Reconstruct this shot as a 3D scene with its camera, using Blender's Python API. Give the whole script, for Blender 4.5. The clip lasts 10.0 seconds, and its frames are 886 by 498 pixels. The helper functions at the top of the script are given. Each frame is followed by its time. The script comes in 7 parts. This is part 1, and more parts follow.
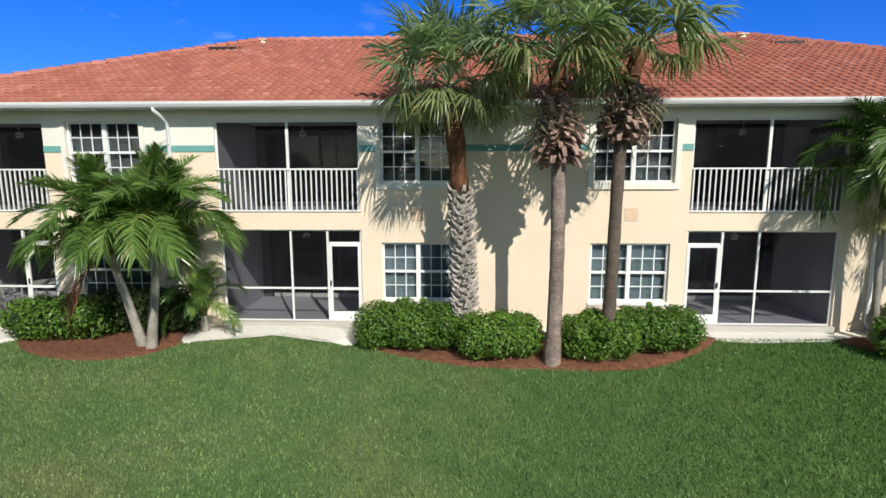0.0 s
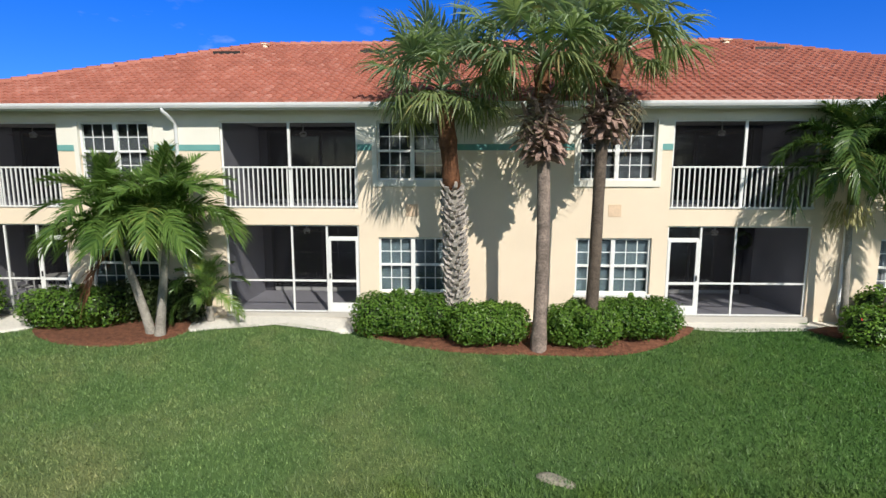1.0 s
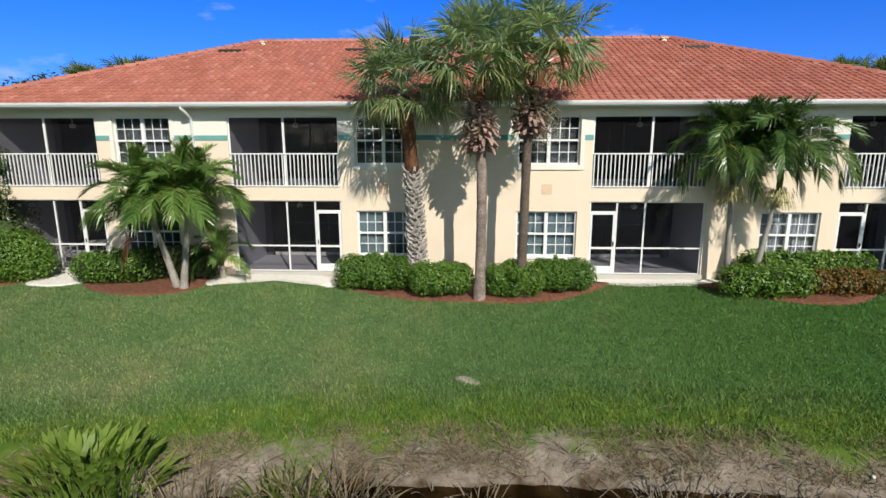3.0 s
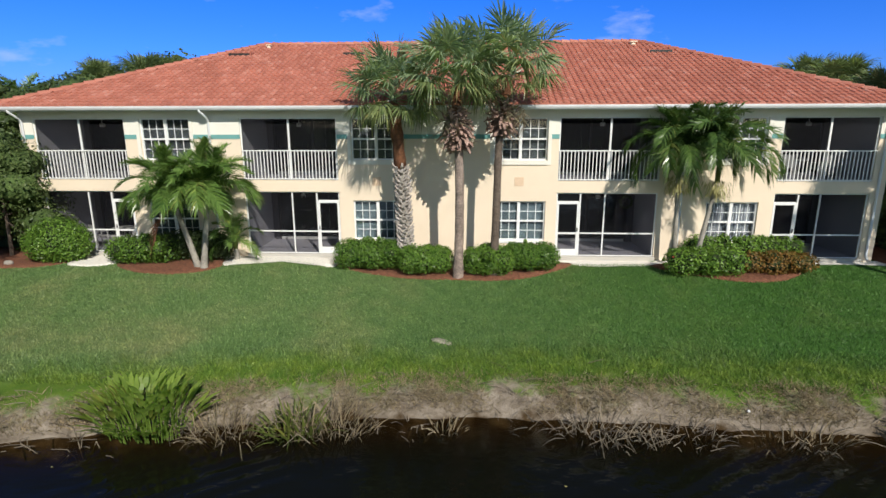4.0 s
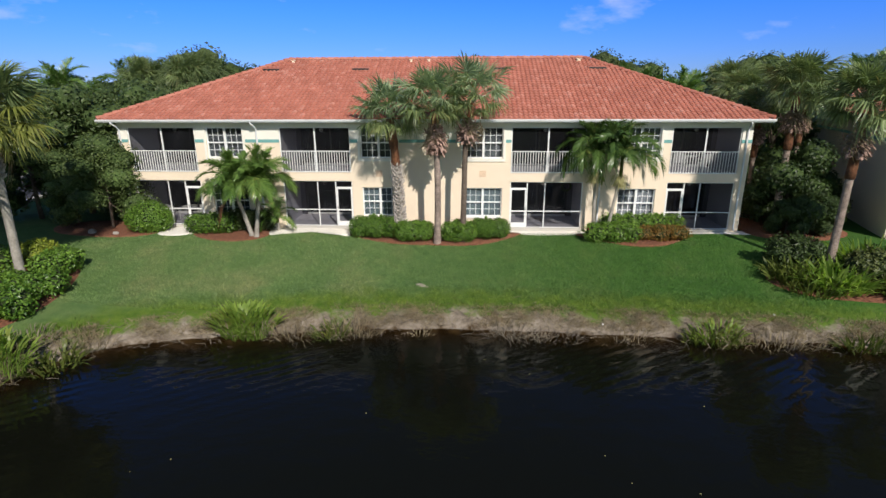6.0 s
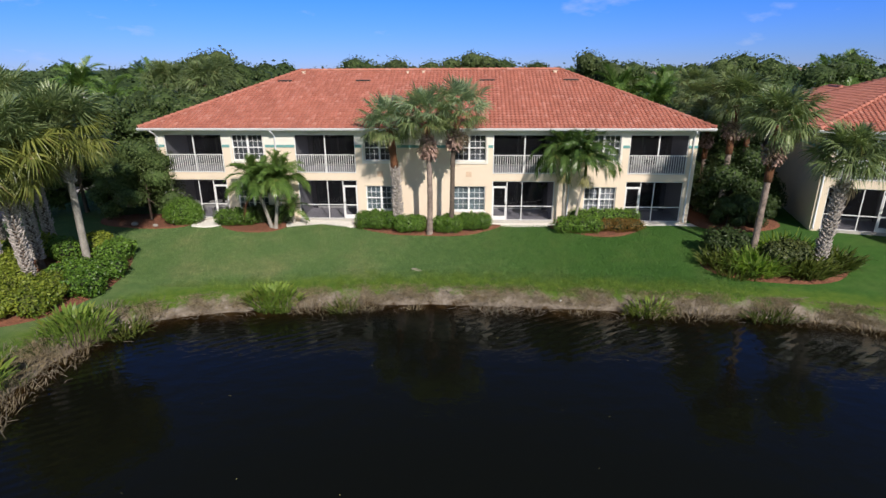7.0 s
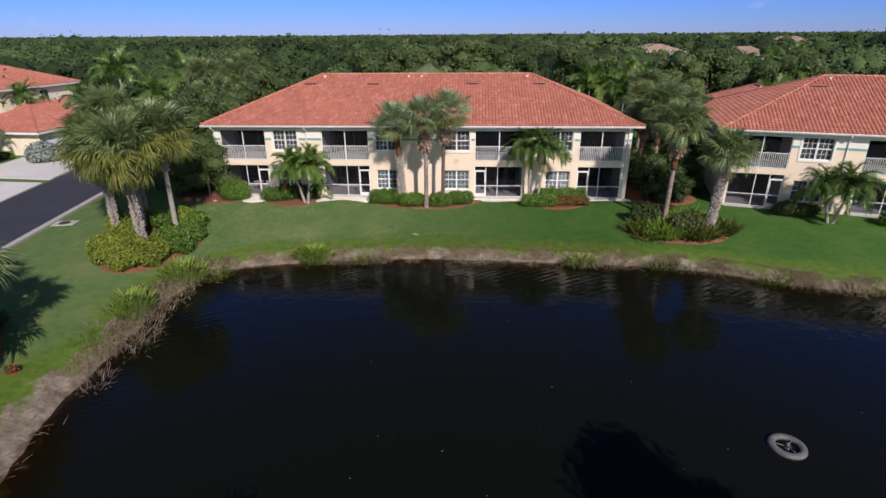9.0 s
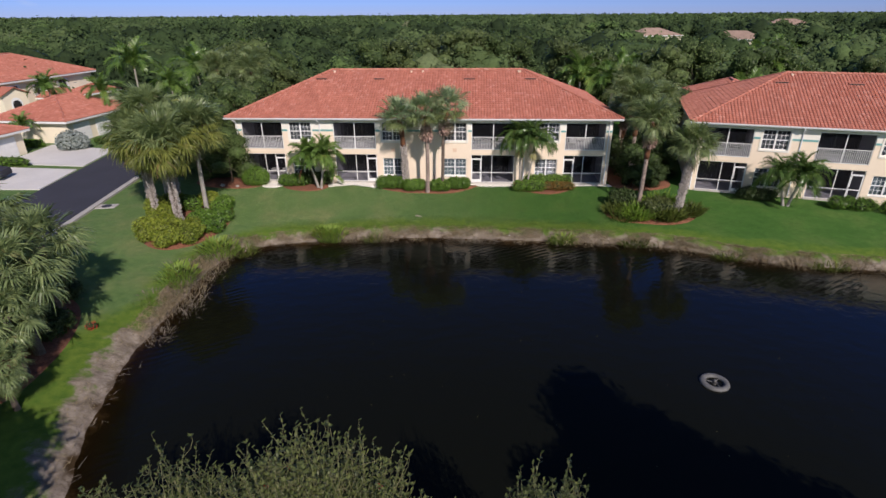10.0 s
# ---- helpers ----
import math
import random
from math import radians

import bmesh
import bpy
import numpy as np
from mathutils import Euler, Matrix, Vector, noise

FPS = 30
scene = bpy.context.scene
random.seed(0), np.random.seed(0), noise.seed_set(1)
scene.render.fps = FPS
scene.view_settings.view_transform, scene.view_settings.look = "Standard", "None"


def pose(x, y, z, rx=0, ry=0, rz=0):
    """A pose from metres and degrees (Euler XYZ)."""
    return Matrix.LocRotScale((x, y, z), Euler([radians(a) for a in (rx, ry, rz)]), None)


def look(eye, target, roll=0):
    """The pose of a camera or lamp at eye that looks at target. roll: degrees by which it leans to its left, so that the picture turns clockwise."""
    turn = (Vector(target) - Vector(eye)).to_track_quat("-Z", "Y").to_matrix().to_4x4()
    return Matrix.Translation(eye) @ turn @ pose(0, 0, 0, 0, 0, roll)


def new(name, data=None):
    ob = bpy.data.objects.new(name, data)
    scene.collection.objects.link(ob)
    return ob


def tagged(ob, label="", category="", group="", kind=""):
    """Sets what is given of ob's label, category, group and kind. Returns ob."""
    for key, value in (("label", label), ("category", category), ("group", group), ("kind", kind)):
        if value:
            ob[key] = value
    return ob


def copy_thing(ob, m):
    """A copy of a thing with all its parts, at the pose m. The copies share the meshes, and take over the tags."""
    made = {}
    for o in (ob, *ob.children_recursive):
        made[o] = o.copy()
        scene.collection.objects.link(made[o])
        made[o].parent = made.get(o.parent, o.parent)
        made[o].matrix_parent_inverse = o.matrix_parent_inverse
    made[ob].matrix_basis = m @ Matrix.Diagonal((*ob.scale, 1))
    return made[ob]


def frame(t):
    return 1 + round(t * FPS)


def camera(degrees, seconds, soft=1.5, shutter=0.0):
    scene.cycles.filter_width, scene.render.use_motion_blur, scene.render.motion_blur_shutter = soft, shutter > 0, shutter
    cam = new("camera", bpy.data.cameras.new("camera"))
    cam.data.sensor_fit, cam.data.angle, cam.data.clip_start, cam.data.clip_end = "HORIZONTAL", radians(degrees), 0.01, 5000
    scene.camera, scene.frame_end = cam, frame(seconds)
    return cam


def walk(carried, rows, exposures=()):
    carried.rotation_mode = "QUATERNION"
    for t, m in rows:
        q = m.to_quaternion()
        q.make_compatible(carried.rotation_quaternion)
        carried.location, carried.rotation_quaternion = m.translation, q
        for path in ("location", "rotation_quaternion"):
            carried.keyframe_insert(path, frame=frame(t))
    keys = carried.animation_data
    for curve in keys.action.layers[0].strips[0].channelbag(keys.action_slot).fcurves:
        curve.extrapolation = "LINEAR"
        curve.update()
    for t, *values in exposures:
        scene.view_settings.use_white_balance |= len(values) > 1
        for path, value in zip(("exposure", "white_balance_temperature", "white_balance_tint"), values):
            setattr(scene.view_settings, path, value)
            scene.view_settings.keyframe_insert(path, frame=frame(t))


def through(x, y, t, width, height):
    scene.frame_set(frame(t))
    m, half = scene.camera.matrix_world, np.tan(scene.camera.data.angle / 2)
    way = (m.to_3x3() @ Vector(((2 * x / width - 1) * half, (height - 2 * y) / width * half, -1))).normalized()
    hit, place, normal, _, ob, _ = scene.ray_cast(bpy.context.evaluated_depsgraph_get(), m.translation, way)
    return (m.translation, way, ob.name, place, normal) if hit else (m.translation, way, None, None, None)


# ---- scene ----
cam = camera(80.1, 10.0)
PATH = [
    (0, (-2.065, -13.409, 4.006), (-2.142, -11.433, 3.706), -0.1),
    (0.5, (-2.041, -13.673, 3.954), (-2.113, -11.696, 3.661), -0.1),
    (1, (-1.89, -14.157, 3.86), (-1.963, -12.179, 3.574), -0.0),
    (1.5, (-1.647, -14.814, 3.894), (-1.719, -12.84, 3.581), -0.0),
    (2, (-1.337, -15.598, 4.091), (-1.412, -13.629, 3.747), -0.1),
    (2.5, (-0.948, -16.488, 4.179), (-1.027, -14.524, 3.812), -0.1),
    (4, (0.248, -19.981, 4.875), (0.154, -18.035, 4.424), -0.1),
    (4.5, (0.503, -21.525, 5.202), (0.409, -19.586, 4.718), -0.2),
    (5, (0.816, -23.285, 5.723), (0.719, -21.356, 5.206), -0.2),
    (5.5, (1.176, -25.209, 6.395), (1.073, -23.289, 5.844), -0.2),
    (6.8, (2.155, -30.737, 8.524), (2.053, -28.844, 7.887), -0.3),
    (7, (2.31, -31.628, 8.843), (2.206, -29.738, 8.2), -0.3),
    (7.5, (2.649, -33.874, 9.781), (2.543, -31.994, 9.107), -0.3),
    (8, (2.8, -36.134, 10.463), (2.7, -34.262, 9.768), -0.3),
    (8.5, (3.165, -38.41, 11.239), (3.063, -36.548, 10.515), -0.3),
    (9, (3.461, -40.72, 12.042), (3.352, -38.871, 11.288), -0.4),
    (9.5, (3.564, -43.005, 12.845), (3.457, -41.169, 12.061), -0.4),
    (10, (3.673, -45.24, 13.654), (3.568, -43.416, 12.84), -0.4),
]
walk(cam, [(t, look(eye, target, roll)) for t, eye, target, roll in PATH], [(0.0, 0.34, 6450, 9.5), (5.0, 0.33, 6550, 11.0), (7.5, 0.28, 6550, 17.0), (10.0, 0.19, 6550, 22.0)])

# ---------------------------------------------------------------- light
SUN_DIR = Vector((0.48, -1.0, 0.86)).normalized()          # towards the sun
world = bpy.data.worlds.new("world")
scene.world = world
world.use_nodes = True
wn, wl = world.node_tree.nodes, world.node_tree.links
sky = wn.new("ShaderNodeTexSky")
sky.sky_type, sky.sun_disc = "NISHITA", False
sky.sun_elevation = math.asin(SUN_DIR.z)
sky.sun_rotation = math.atan2(SUN_DIR.x, SUN_DIR.y)
sky.air_density, sky.dust_density, sky.ozone_density = 0.9, 0.0, 4.0
blue = wn.new("ShaderNodeMix")
blue.data_type, blue.blend_type = "RGBA", "MULTIPLY"
blue.inputs["Factor"].default_value = 1.0
toward = wn.new("ShaderNodeTexCoord").outputs["Generated"]
height = wn.new("ShaderNodeSeparateXYZ")
wl.new(toward, height.inputs[0])
grade = wn.new("ShaderNodeValToRGB")
for at_, col in ((0.12, (0.115, 0.32, 0.81)), (0.34, (0.026, 0.330, 0.90)), (0.60, (0.15, 0.22, 0.32))):
    grade.color_ramp.elements.new(at_).color = (*col, 1)
grade.color_ramp.elements[0].color = (0.195, 0.275, 0.58, 1)
grade.color_ramp.elements[-1].color = (0.16, 0.20, 0.26, 1)
wl.new(height.outputs["Z"], grade.inputs[0])
north = wn.new("ShaderNodeMapRange")
north.interpolation_type = "SMOOTHSTEP"
north.inputs["From Min"].default_value, north.inputs["From Max"].default_value = -0.25, 0.35
wl.new(height.outputs["Y"], north.inputs["Value"])
away = wn.new("ShaderNodeMix")
away.data_type = "RGBA"
away.inputs["A"].default_value = (0.82, 0.71, 0.60, 1)
wl.new(north.outputs["Result"], away.inputs["Factor"])
wl.new(grade.outputs[0], away.inputs["B"])
wl.new(away.outputs["Result"], blue.inputs["B"])

wl.new(sky.outputs[0], blue.inputs["A"])
# a few small fair-weather clouds low over the horizon
flat = wn.new("ShaderNodeMapping")
flat.inputs["Scale"].default_value = (1, 1, 2.6)
flat.inputs["Location"].default_value = (0.35, 0.1, 0.2)
wl.new(toward, flat.inputs[0])
puff = wn.new("ShaderNodeTexNoise")
puff.inputs["Scale"].default_value, puff.inputs["Detail"].default_value, puff.inputs["Roughness"].default_value = 6.0, 6.0, 0.55
wl.new(flat.outputs[0], puff.inputs["Vector"])
thin = wn.new("ShaderNodeMapRange")
thin.inputs["From Min"].default_value, thin.inputs["From Max"].default_value, thin.inputs["To Max"].default_value = 0.62, 0.78, 0.6
wl.new(puff.outputs["Fac"], thin.inputs["Value"])
cloud = wn.new("ShaderNodeMix")
cloud.data_type = "RGBA"
cloud.inputs["B"].default_value = (3.2, 3.7, 4.5, 1)
low = wn.new("ShaderNodeMapRange")
low.inputs["From Min"].default_value, low.inputs["From Max"].default_value = 0.30, 0.20
wl.new(height.outputs["Z"], low.inputs["Value"])
few = wn.new("ShaderNodeMath")
few.operation = "MULTIPLY"
wl.new(thin.outputs["Result"], few.inputs[0])
wl.new(low.outputs["Result"], few.inputs[1])
wl.new(few.outputs[0], cloud.inputs["Factor"])
wl.new(blue.outputs["Result"], cloud.inputs["A"])
wl.new(cloud.outputs["Result"], wn["Background"].inputs[0])
wn["Background"].inputs[1].default_value = 0.15
sun = new("sun", bpy.data.lights.new("sun", "SUN"))
sun.data.energy, sun.data.angle, sun.data.color = 3.95, radians(0.55), (1.0, 0.95, 0.86)
sun.matrix_world = look(SUN_DIR * 60, (0, 0, 0))


# ---------------------------------------------------------------- materials
def shader(name, rough=0.7, metal=0.0, spec=0.4):
    m = bpy.data.materials.new(name)
    m.use_nodes = True
    n, l = m.node_tree.nodes, m.node_tree.links
    b = n["Principled BSDF"]
    b.inputs["Roughness"].default_value = rough
    b.inputs["Metallic"].default_value = metal
    b.inputs["Specular IOR Level"].default_value = spec
    return m, n, l, b


def noise_of(n, l, scale, detail=4.0, rough=0.55, coord=None, stretch=None):
    t = n.new("ShaderNodeTexNoise")
    t.inputs["Scale"].default_value, t.inputs["Detail"].default_value, t.inputs["Roughness"].default_value = scale, detail, rough
    if coord is not None:
        if stretch:
            mp = n.new("ShaderNodeMapping")
            mp.inputs["Scale"].default_value = stretch
            l.new(coord, mp.inputs[0])
            coord = mp.outputs[0]
        l.new(coord, t.inputs["Vector"])
    return t.outputs["Fac"]


def ramp_of(n, l, fac, stops):
    r = n.new("ShaderNodeValToRGB")
    while len(r.color_ramp.elements) < len(stops):
        r.color_ramp.elements.new(0.5)
    for e, (p, c) in zip(r.color_ramp.elements, stops):
        e.position, e.color = p, (*c, 1)
    l.new(fac, r.inputs[0])
    return r.outputs[0]


def blend_of(n, l, fac, a, b, mode="MIX"):
    x = n.new("ShaderNodeMix")
    x.data_type, x.blend_type = "RGBA", mode
    for sock, v in ((x.inputs["Factor"], fac), (x.inputs["A"], a), (x.inputs["B"], b)):
        if isinstance(v, (int, float)):
            sock.default_value = v
        elif isinstance(v, tuple):
            sock.default_value = (*v, 1)
        else:
            l.new(v, sock)
    return x.outputs["Result"]


def sums_of(n, l, op, a, b):
    x = n.new("ShaderNodeMath")
    x.operation = op
    for sock, v in zip(x.inputs, (a, b)):
        if isinstance(v, (int, float)):
            sock.default_value = v
        else:
            l.new(v, sock)
    return x.outputs[0]


def bump_on(n, l, b, height, strength, dist):
    k = n.new("ShaderNodeBump")
    k.inputs["Strength"].default_value, k.inputs["Distance"].default_value = strength, dist
    l.new(height, k.inputs["Height"])
    l.new(k.outputs[0], b.inputs["Normal"])


def place_of(n):
    return n.new("ShaderNodeNewGeometry").outputs["Position"]


def local_of(n):
    return n.new("ShaderNodeTexCoord").outputs["Object"]


def worn(name, colour, dark=0.8, scale=1.5, fine=40.0, rough=0.7, bump=0.25, dist=0.01, metal=0.0, spec=0.4, warm=None, tint=0.06):
    """A surface with broad stains and a fine grain."""
    m, n, l, b = shader(name, rough, metal, spec)
    p = local_of(n)
    a = tuple(c * dark for c in colour)
    if warm:
        a = warm
    broad = ramp_of(n, l, noise_of(n, l, scale, 6, 0.6, p), [(0.3, a), (0.62, colour)])
    grain = ramp_of(n, l, noise_of(n, l, fine, 3, 0.6, p), [(0.3, (1 - tint * 2,) * 3), (0.7, (1 + tint,) * 3)])
    l.new(blend_of(n, l, 1.0, broad, grain, "MULTIPLY"), b.inputs["Base Color"])
    if bump:
        bump_on(n, l, b, noise_of(n, l, fine * 1.7, 4, 0.65, p), bump, dist)
    return m


def leafy(name, dark, light, rough=0.45, through=0.35, island=True, old=None):
    """Leaves: colour varies from leaf to leaf and from plant to plant; light shines through a little."""
    m, n, l, b = shader(name, rough, 0, 0.35)
    rnd = n.new("ShaderNodeNewGeometry").outputs["Random Per Island"]
    plant = n.new("ShaderNodeObjectInfo").outputs["Random"]
    f = sums_of(n, l, "ADD", sums_of(n, l, "MULTIPLY", rnd, 0.65 if island else 0.2), sums_of(n, l, "MULTIPLY", plant, 0.35 if island else 0.8))
    stops = [(0.05, dark), (0.85, light)]
    if old:
        stops += [(0.97, old)]
    c = ramp_of(n, l, f, stops)
    streak = ramp_of(n, l, noise_of(n, l, 3.0, 3, 0.6, place_of(n)), [(0.3, (0.75, 0.8, 0.75)), (0.7, (1.15, 1.1, 1.0))])
    c = blend_of(n, l, 1.0, c, streak, "MULTIPLY")
    l.new(c, b.inputs["Base Color"])
    t = n.new("ShaderNodeBsdfTranslucent")
    l.new(blend_of(n, l, 1.0, c, (1.15, 1.25, 0.65), "MULTIPLY"), t.inputs[0])
    x = n.new("ShaderNodeMixShader")
    x.inputs[0].default_value = through
    l.new(b.outputs[0], x.inputs[1])
    l.new(t.outputs[0], x.inputs[2])
    l.new(x.outputs[0], n["Material Output"].inputs[0])
    return m


STUCCO = worn("yellow_stucco", (0.82, 0.69, 0.53), 0.93, 0.7, 60, 0.9, 0.35, 0.006, spec=0.2, tint=0.03)
STUCCO_WHITE = worn("white_stucco", (0.80, 0.77, 0.68), 0.94, 0.8, 60, 0.9, 0.3, 0.006, spec=0.2, tint=0.03)
TEAL = worn("teal_band_paint", (0.155, 0.37, 0.345), 0.88, 2.0, 60, 0.8, 0.2, 0.004, tint=0.03)
WHITE = worn("white_paint", (0.80, 0.80, 0.78), 0.92, 3.0, 30, 0.45, 0.05, 0.002, tint=0.03)
GUTTER = worn("white_gutter_metal", (0.78, 0.79, 0.80), 0.88, 0.9, 25, 0.4, 0.03, 0.002, tint=0.03)
SOFFIT = worn("soffit_board", (0.62, 0.60, 0.56), 0.9, 1.2, 30, 0.8, 0.05, 0.003)
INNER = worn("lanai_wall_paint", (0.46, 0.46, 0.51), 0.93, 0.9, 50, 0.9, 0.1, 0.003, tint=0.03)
FLOOR = worn("lanai_floor_tile", (0.64, 0.63, 0.71), 0.88, 1.1, 30, 0.6, 0.08, 0.003)
BRONZE = worn("dark_bronze_frame", (0.05, 0.05, 0.055), 0.85, 2, 40, 0.5, 0.0)
# Rear patio wall: the shade of the recess is put into this darker colour.
TAUPE = worn("shade_taupe_paint", (0.15, 0.145, 0.165), 0.9, 0.9, 50, 0.9, 0.1, 0.003, tint=0.03)
CONCRETE = worn("pale_concrete", (0.50, 0.47, 0.42), 0.86, 0.8, 35, 0.9, 0.2, 0.006)
KERB = worn("kerb_concrete", (0.42, 0.40, 0.37), 0.82, 1.2, 30, 0.9, 0.2, 0.006)
DRIVE = worn("driveway_concrete", (0.62, 0.60, 0.57), 0.86, 0.25, 12, 0.9, 0.1, 0.006)
ASPHALT = worn("dark_asphalt", (0.040, 0.041, 0.052), 0.8, 0.3, 40, 0.85, 0.3, 0.006, tint=0.1)
PATCH = worn("worn_plaster_patch", (0.76, 0.56, 0.39), 0.85, 6, 60, 0.9, 0.2, 0.004)
MULCH = worn("red_brown_mulch", (0.31, 0.125, 0.068), 0.45, 9.0, 45, 0.95, 0.9, 0.05, tint=0.25)
SHELL = worn("white_shell_gravel", (0.90, 0.85, 0.76), 0.82, 14.0, 70, 0.95, 0.5, 0.02, tint=0.13)
TRUNK = worn("palm_trunk_bark", (0.38, 0.295, 0.245), 0.38, 4.5, 22, 0.95, 0.9, 0.03, tint=0.2)
TRUNK_PALE = worn("pale_palm_trunk", (0.38, 0.35, 0.30), 0.6, 4.0, 30, 0.9, 0.6, 0.02, tint=0.15)
TRUNK_RED = worn("red_brown_palm_fibre", (0.20, 0.085, 0.04), 0.45, 7.0, 30, 0.95, 0.9, 0.03, tint=0.25)
BOOT_PALE = worn("weathered_palm_boots", (0.56, 0.50, 0.45), 0.45, 6.0, 30, 0.95, 0.6, 0.02, tint=0.2)
BOOT_DARK = worn("dead_palm_boots", (0.50, 0.33, 0.265), 0.18, 5.0, 30, 0.95, 0.6, 0.02, tint=0.25)
BARK = worn("grey_brown_bark", (0.17, 0.13, 0.10), 0.55, 6.0, 30, 0.95, 0.8, 0.03, tint=0.2)
PALESAND = worn("trodden_sand", (0.42, 0.38, 0.29), 0.6, 9.0, 50, 0.95, 0.5, 0.02, tint=0.2)
STONE = worn("pale_rock", (0.40, 0.36, 0.31), 0.7, 4.0, 30, 0.9, 0.6, 0.02)
# Near-black that stands in for the shade of unlit rooms.
ROOM_SHADE = worn("unlit_room_shade", (0.020, 0.023, 0.036), 0.8, 1.0, 20, 0.9, 0.0)
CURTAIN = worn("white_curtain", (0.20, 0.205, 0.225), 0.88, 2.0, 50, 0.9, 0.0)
# Grey blind tone that also paints sky reflection into dark panes.
DIM_BLIND = worn("sky_grey_blind", (0.050, 0.056, 0.064), 0.85, 1.5, 50, 0.8, 0.0)
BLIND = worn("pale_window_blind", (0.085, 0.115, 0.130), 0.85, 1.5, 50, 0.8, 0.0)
IRON = worn("dark_metal", (0.04, 0.038, 0.036), 0.7, 5, 40, 0.5, 0.1, 0.002, metal=0.3)
GREYPLASTIC = worn("grey_float_plastic", (0.13, 0.13, 0.125), 0.7, 5, 40, 0.6, 0.1, 0.003)
STRAW = leafy("dry_reed_stalks", (0.10, 0.075, 0.05), (0.32, 0.26, 0.17), 0.9, 0.1)
BROKEN = leafy("snapped_reed_stalks", (0.06, 0.048, 0.038), (0.27, 0.225, 0.17), 0.9, 0.0)
WOODSTICK = leafy("grey_dead_sticks", (0.07, 0.055, 0.045), (0.26, 0.22, 0.18), 0.9, 0.0)
REED = leafy("green_reed_leaves", (0.050, 0.075, 0.018), (0.165, 0.200, 0.050), 0.4, 0.35, old=(0.25, 0.24, 0.06))
REED_BRIGHT = leafy("broad_water_leaf", (0.130, 0.235, 0.045), (0.340, 0.460, 0.110), 0.4, 0.6, old=(0.32, 0.30, 0.08))
FAN_WARM = leafy("older_fan_palm_leaf", (0.098, 0.146, 0.062), (0.295, 0.342, 0.155), 0.36, 0.32, old=(0.44, 0.34, 0.16))
FAN_GREY = leafy("grey_fan_leaf", (0.080, 0.120, 0.054), (0.275, 0.345, 0.155), 0.36, 0.30, old=(0.30, 0.26, 0.13))
FAN_YELLOW = leafy("yellowing_fan_leaf", (0.088, 0.118, 0.028), (0.300, 0.320, 0.082), 0.40, 0.35, old=(0.30, 0.19, 0.09))
FAN = leafy("fan_palm_leaf", (0.150, 0.225, 0.135), (0.440, 0.530, 0.340), 0.30, 0.40, old=(0.44, 0.36, 0.18))
FEATHER = leafy("feather_palm_leaf", (0.048, 0.112, 0.026), (0.190, 0.300, 0.076), 0.28, 0.35, old=(0.34, 0.36, 0.10))
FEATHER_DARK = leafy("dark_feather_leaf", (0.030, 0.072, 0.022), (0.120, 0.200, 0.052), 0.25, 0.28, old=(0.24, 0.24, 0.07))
PALE_FRUIT = leafy("pale_fruit_stalk", (0.20, 0.19, 0.08), (0.46, 0.42, 0.20), 0.6, 0.1)
DEAD_FEATHER = leafy("dead_feather_leaf", (0.12, 0.05, 0.03), (0.28, 0.13, 0.08), 0.8, 0.1)
HEDGE = leafy("hedge_leaf", (0.040, 0.105, 0.015), (0.195, 0.335, 0.055), 0.34, 0.30)
SHRUB_YELLOW = leafy("yellow_green_shrub_leaf", (0.085, 0.135, 0.018), (0.345, 0.400, 0.060), 0.45, 0.35)
# Dark leaf tone; for planting in shade, the shade is in this colour.
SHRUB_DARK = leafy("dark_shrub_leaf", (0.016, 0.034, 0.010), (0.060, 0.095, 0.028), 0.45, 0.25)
SHRUB_RED = leafy("reddish_shrub_leaf", (0.055, 0.085, 0.016), (0.33, 0.16, 0.045), 0.45, 0.3)
TREE_A = leafy("broadleaf_dark", (0.040, 0.069, 0.021), (0.115, 0.162, 0.052), 0.5, 0.25)
TREE_B = leafy("broadleaf_olive", (0.055, 0.082, 0.028), (0.140, 0.180, 0.066), 0.5, 0.25)
WILLOW = leafy("bank_shrub_leaf", (0.036, 0.052, 0.016), (0.140, 0.165, 0.054), 0.5, 0.3)
WILLOW_STEM = leafy("bank_shrub_stem", (0.06, 0.062, 0.028), (0.21, 0.205, 0.105), 0.7, 0.05)
CREAM = worn("cream_stucco", (0.82, 0.73, 0.56), 0.93, 0.7, 60, 0.9, 0.3, 0.006, spec=0.2, tint=0.03)
BROWN_TILE = worn("brown_roof_tile", (0.36, 0.25, 0.19), 0.75, 0.5, 8, 0.9, 0.3, 0.02, tint=0.1)
FLOWER = worn("red_flower", (0.45, 0.03, 0.02), 0.8, 10, 40, 0.6, 0.0)
# Tones for solid bush cores; the inner shade is put into the colour.
CORE_YELLOW = worn("yellow_core_shade_tone", (0.085, 0.100, 0.022), 0.6, 5, 30, 1.0, 0.3, 0.02)
CORE = worn("core_shade_tone", (0.030, 0.048, 0.014), 0.6, 5, 30, 1.0, 0.3, 0.02)


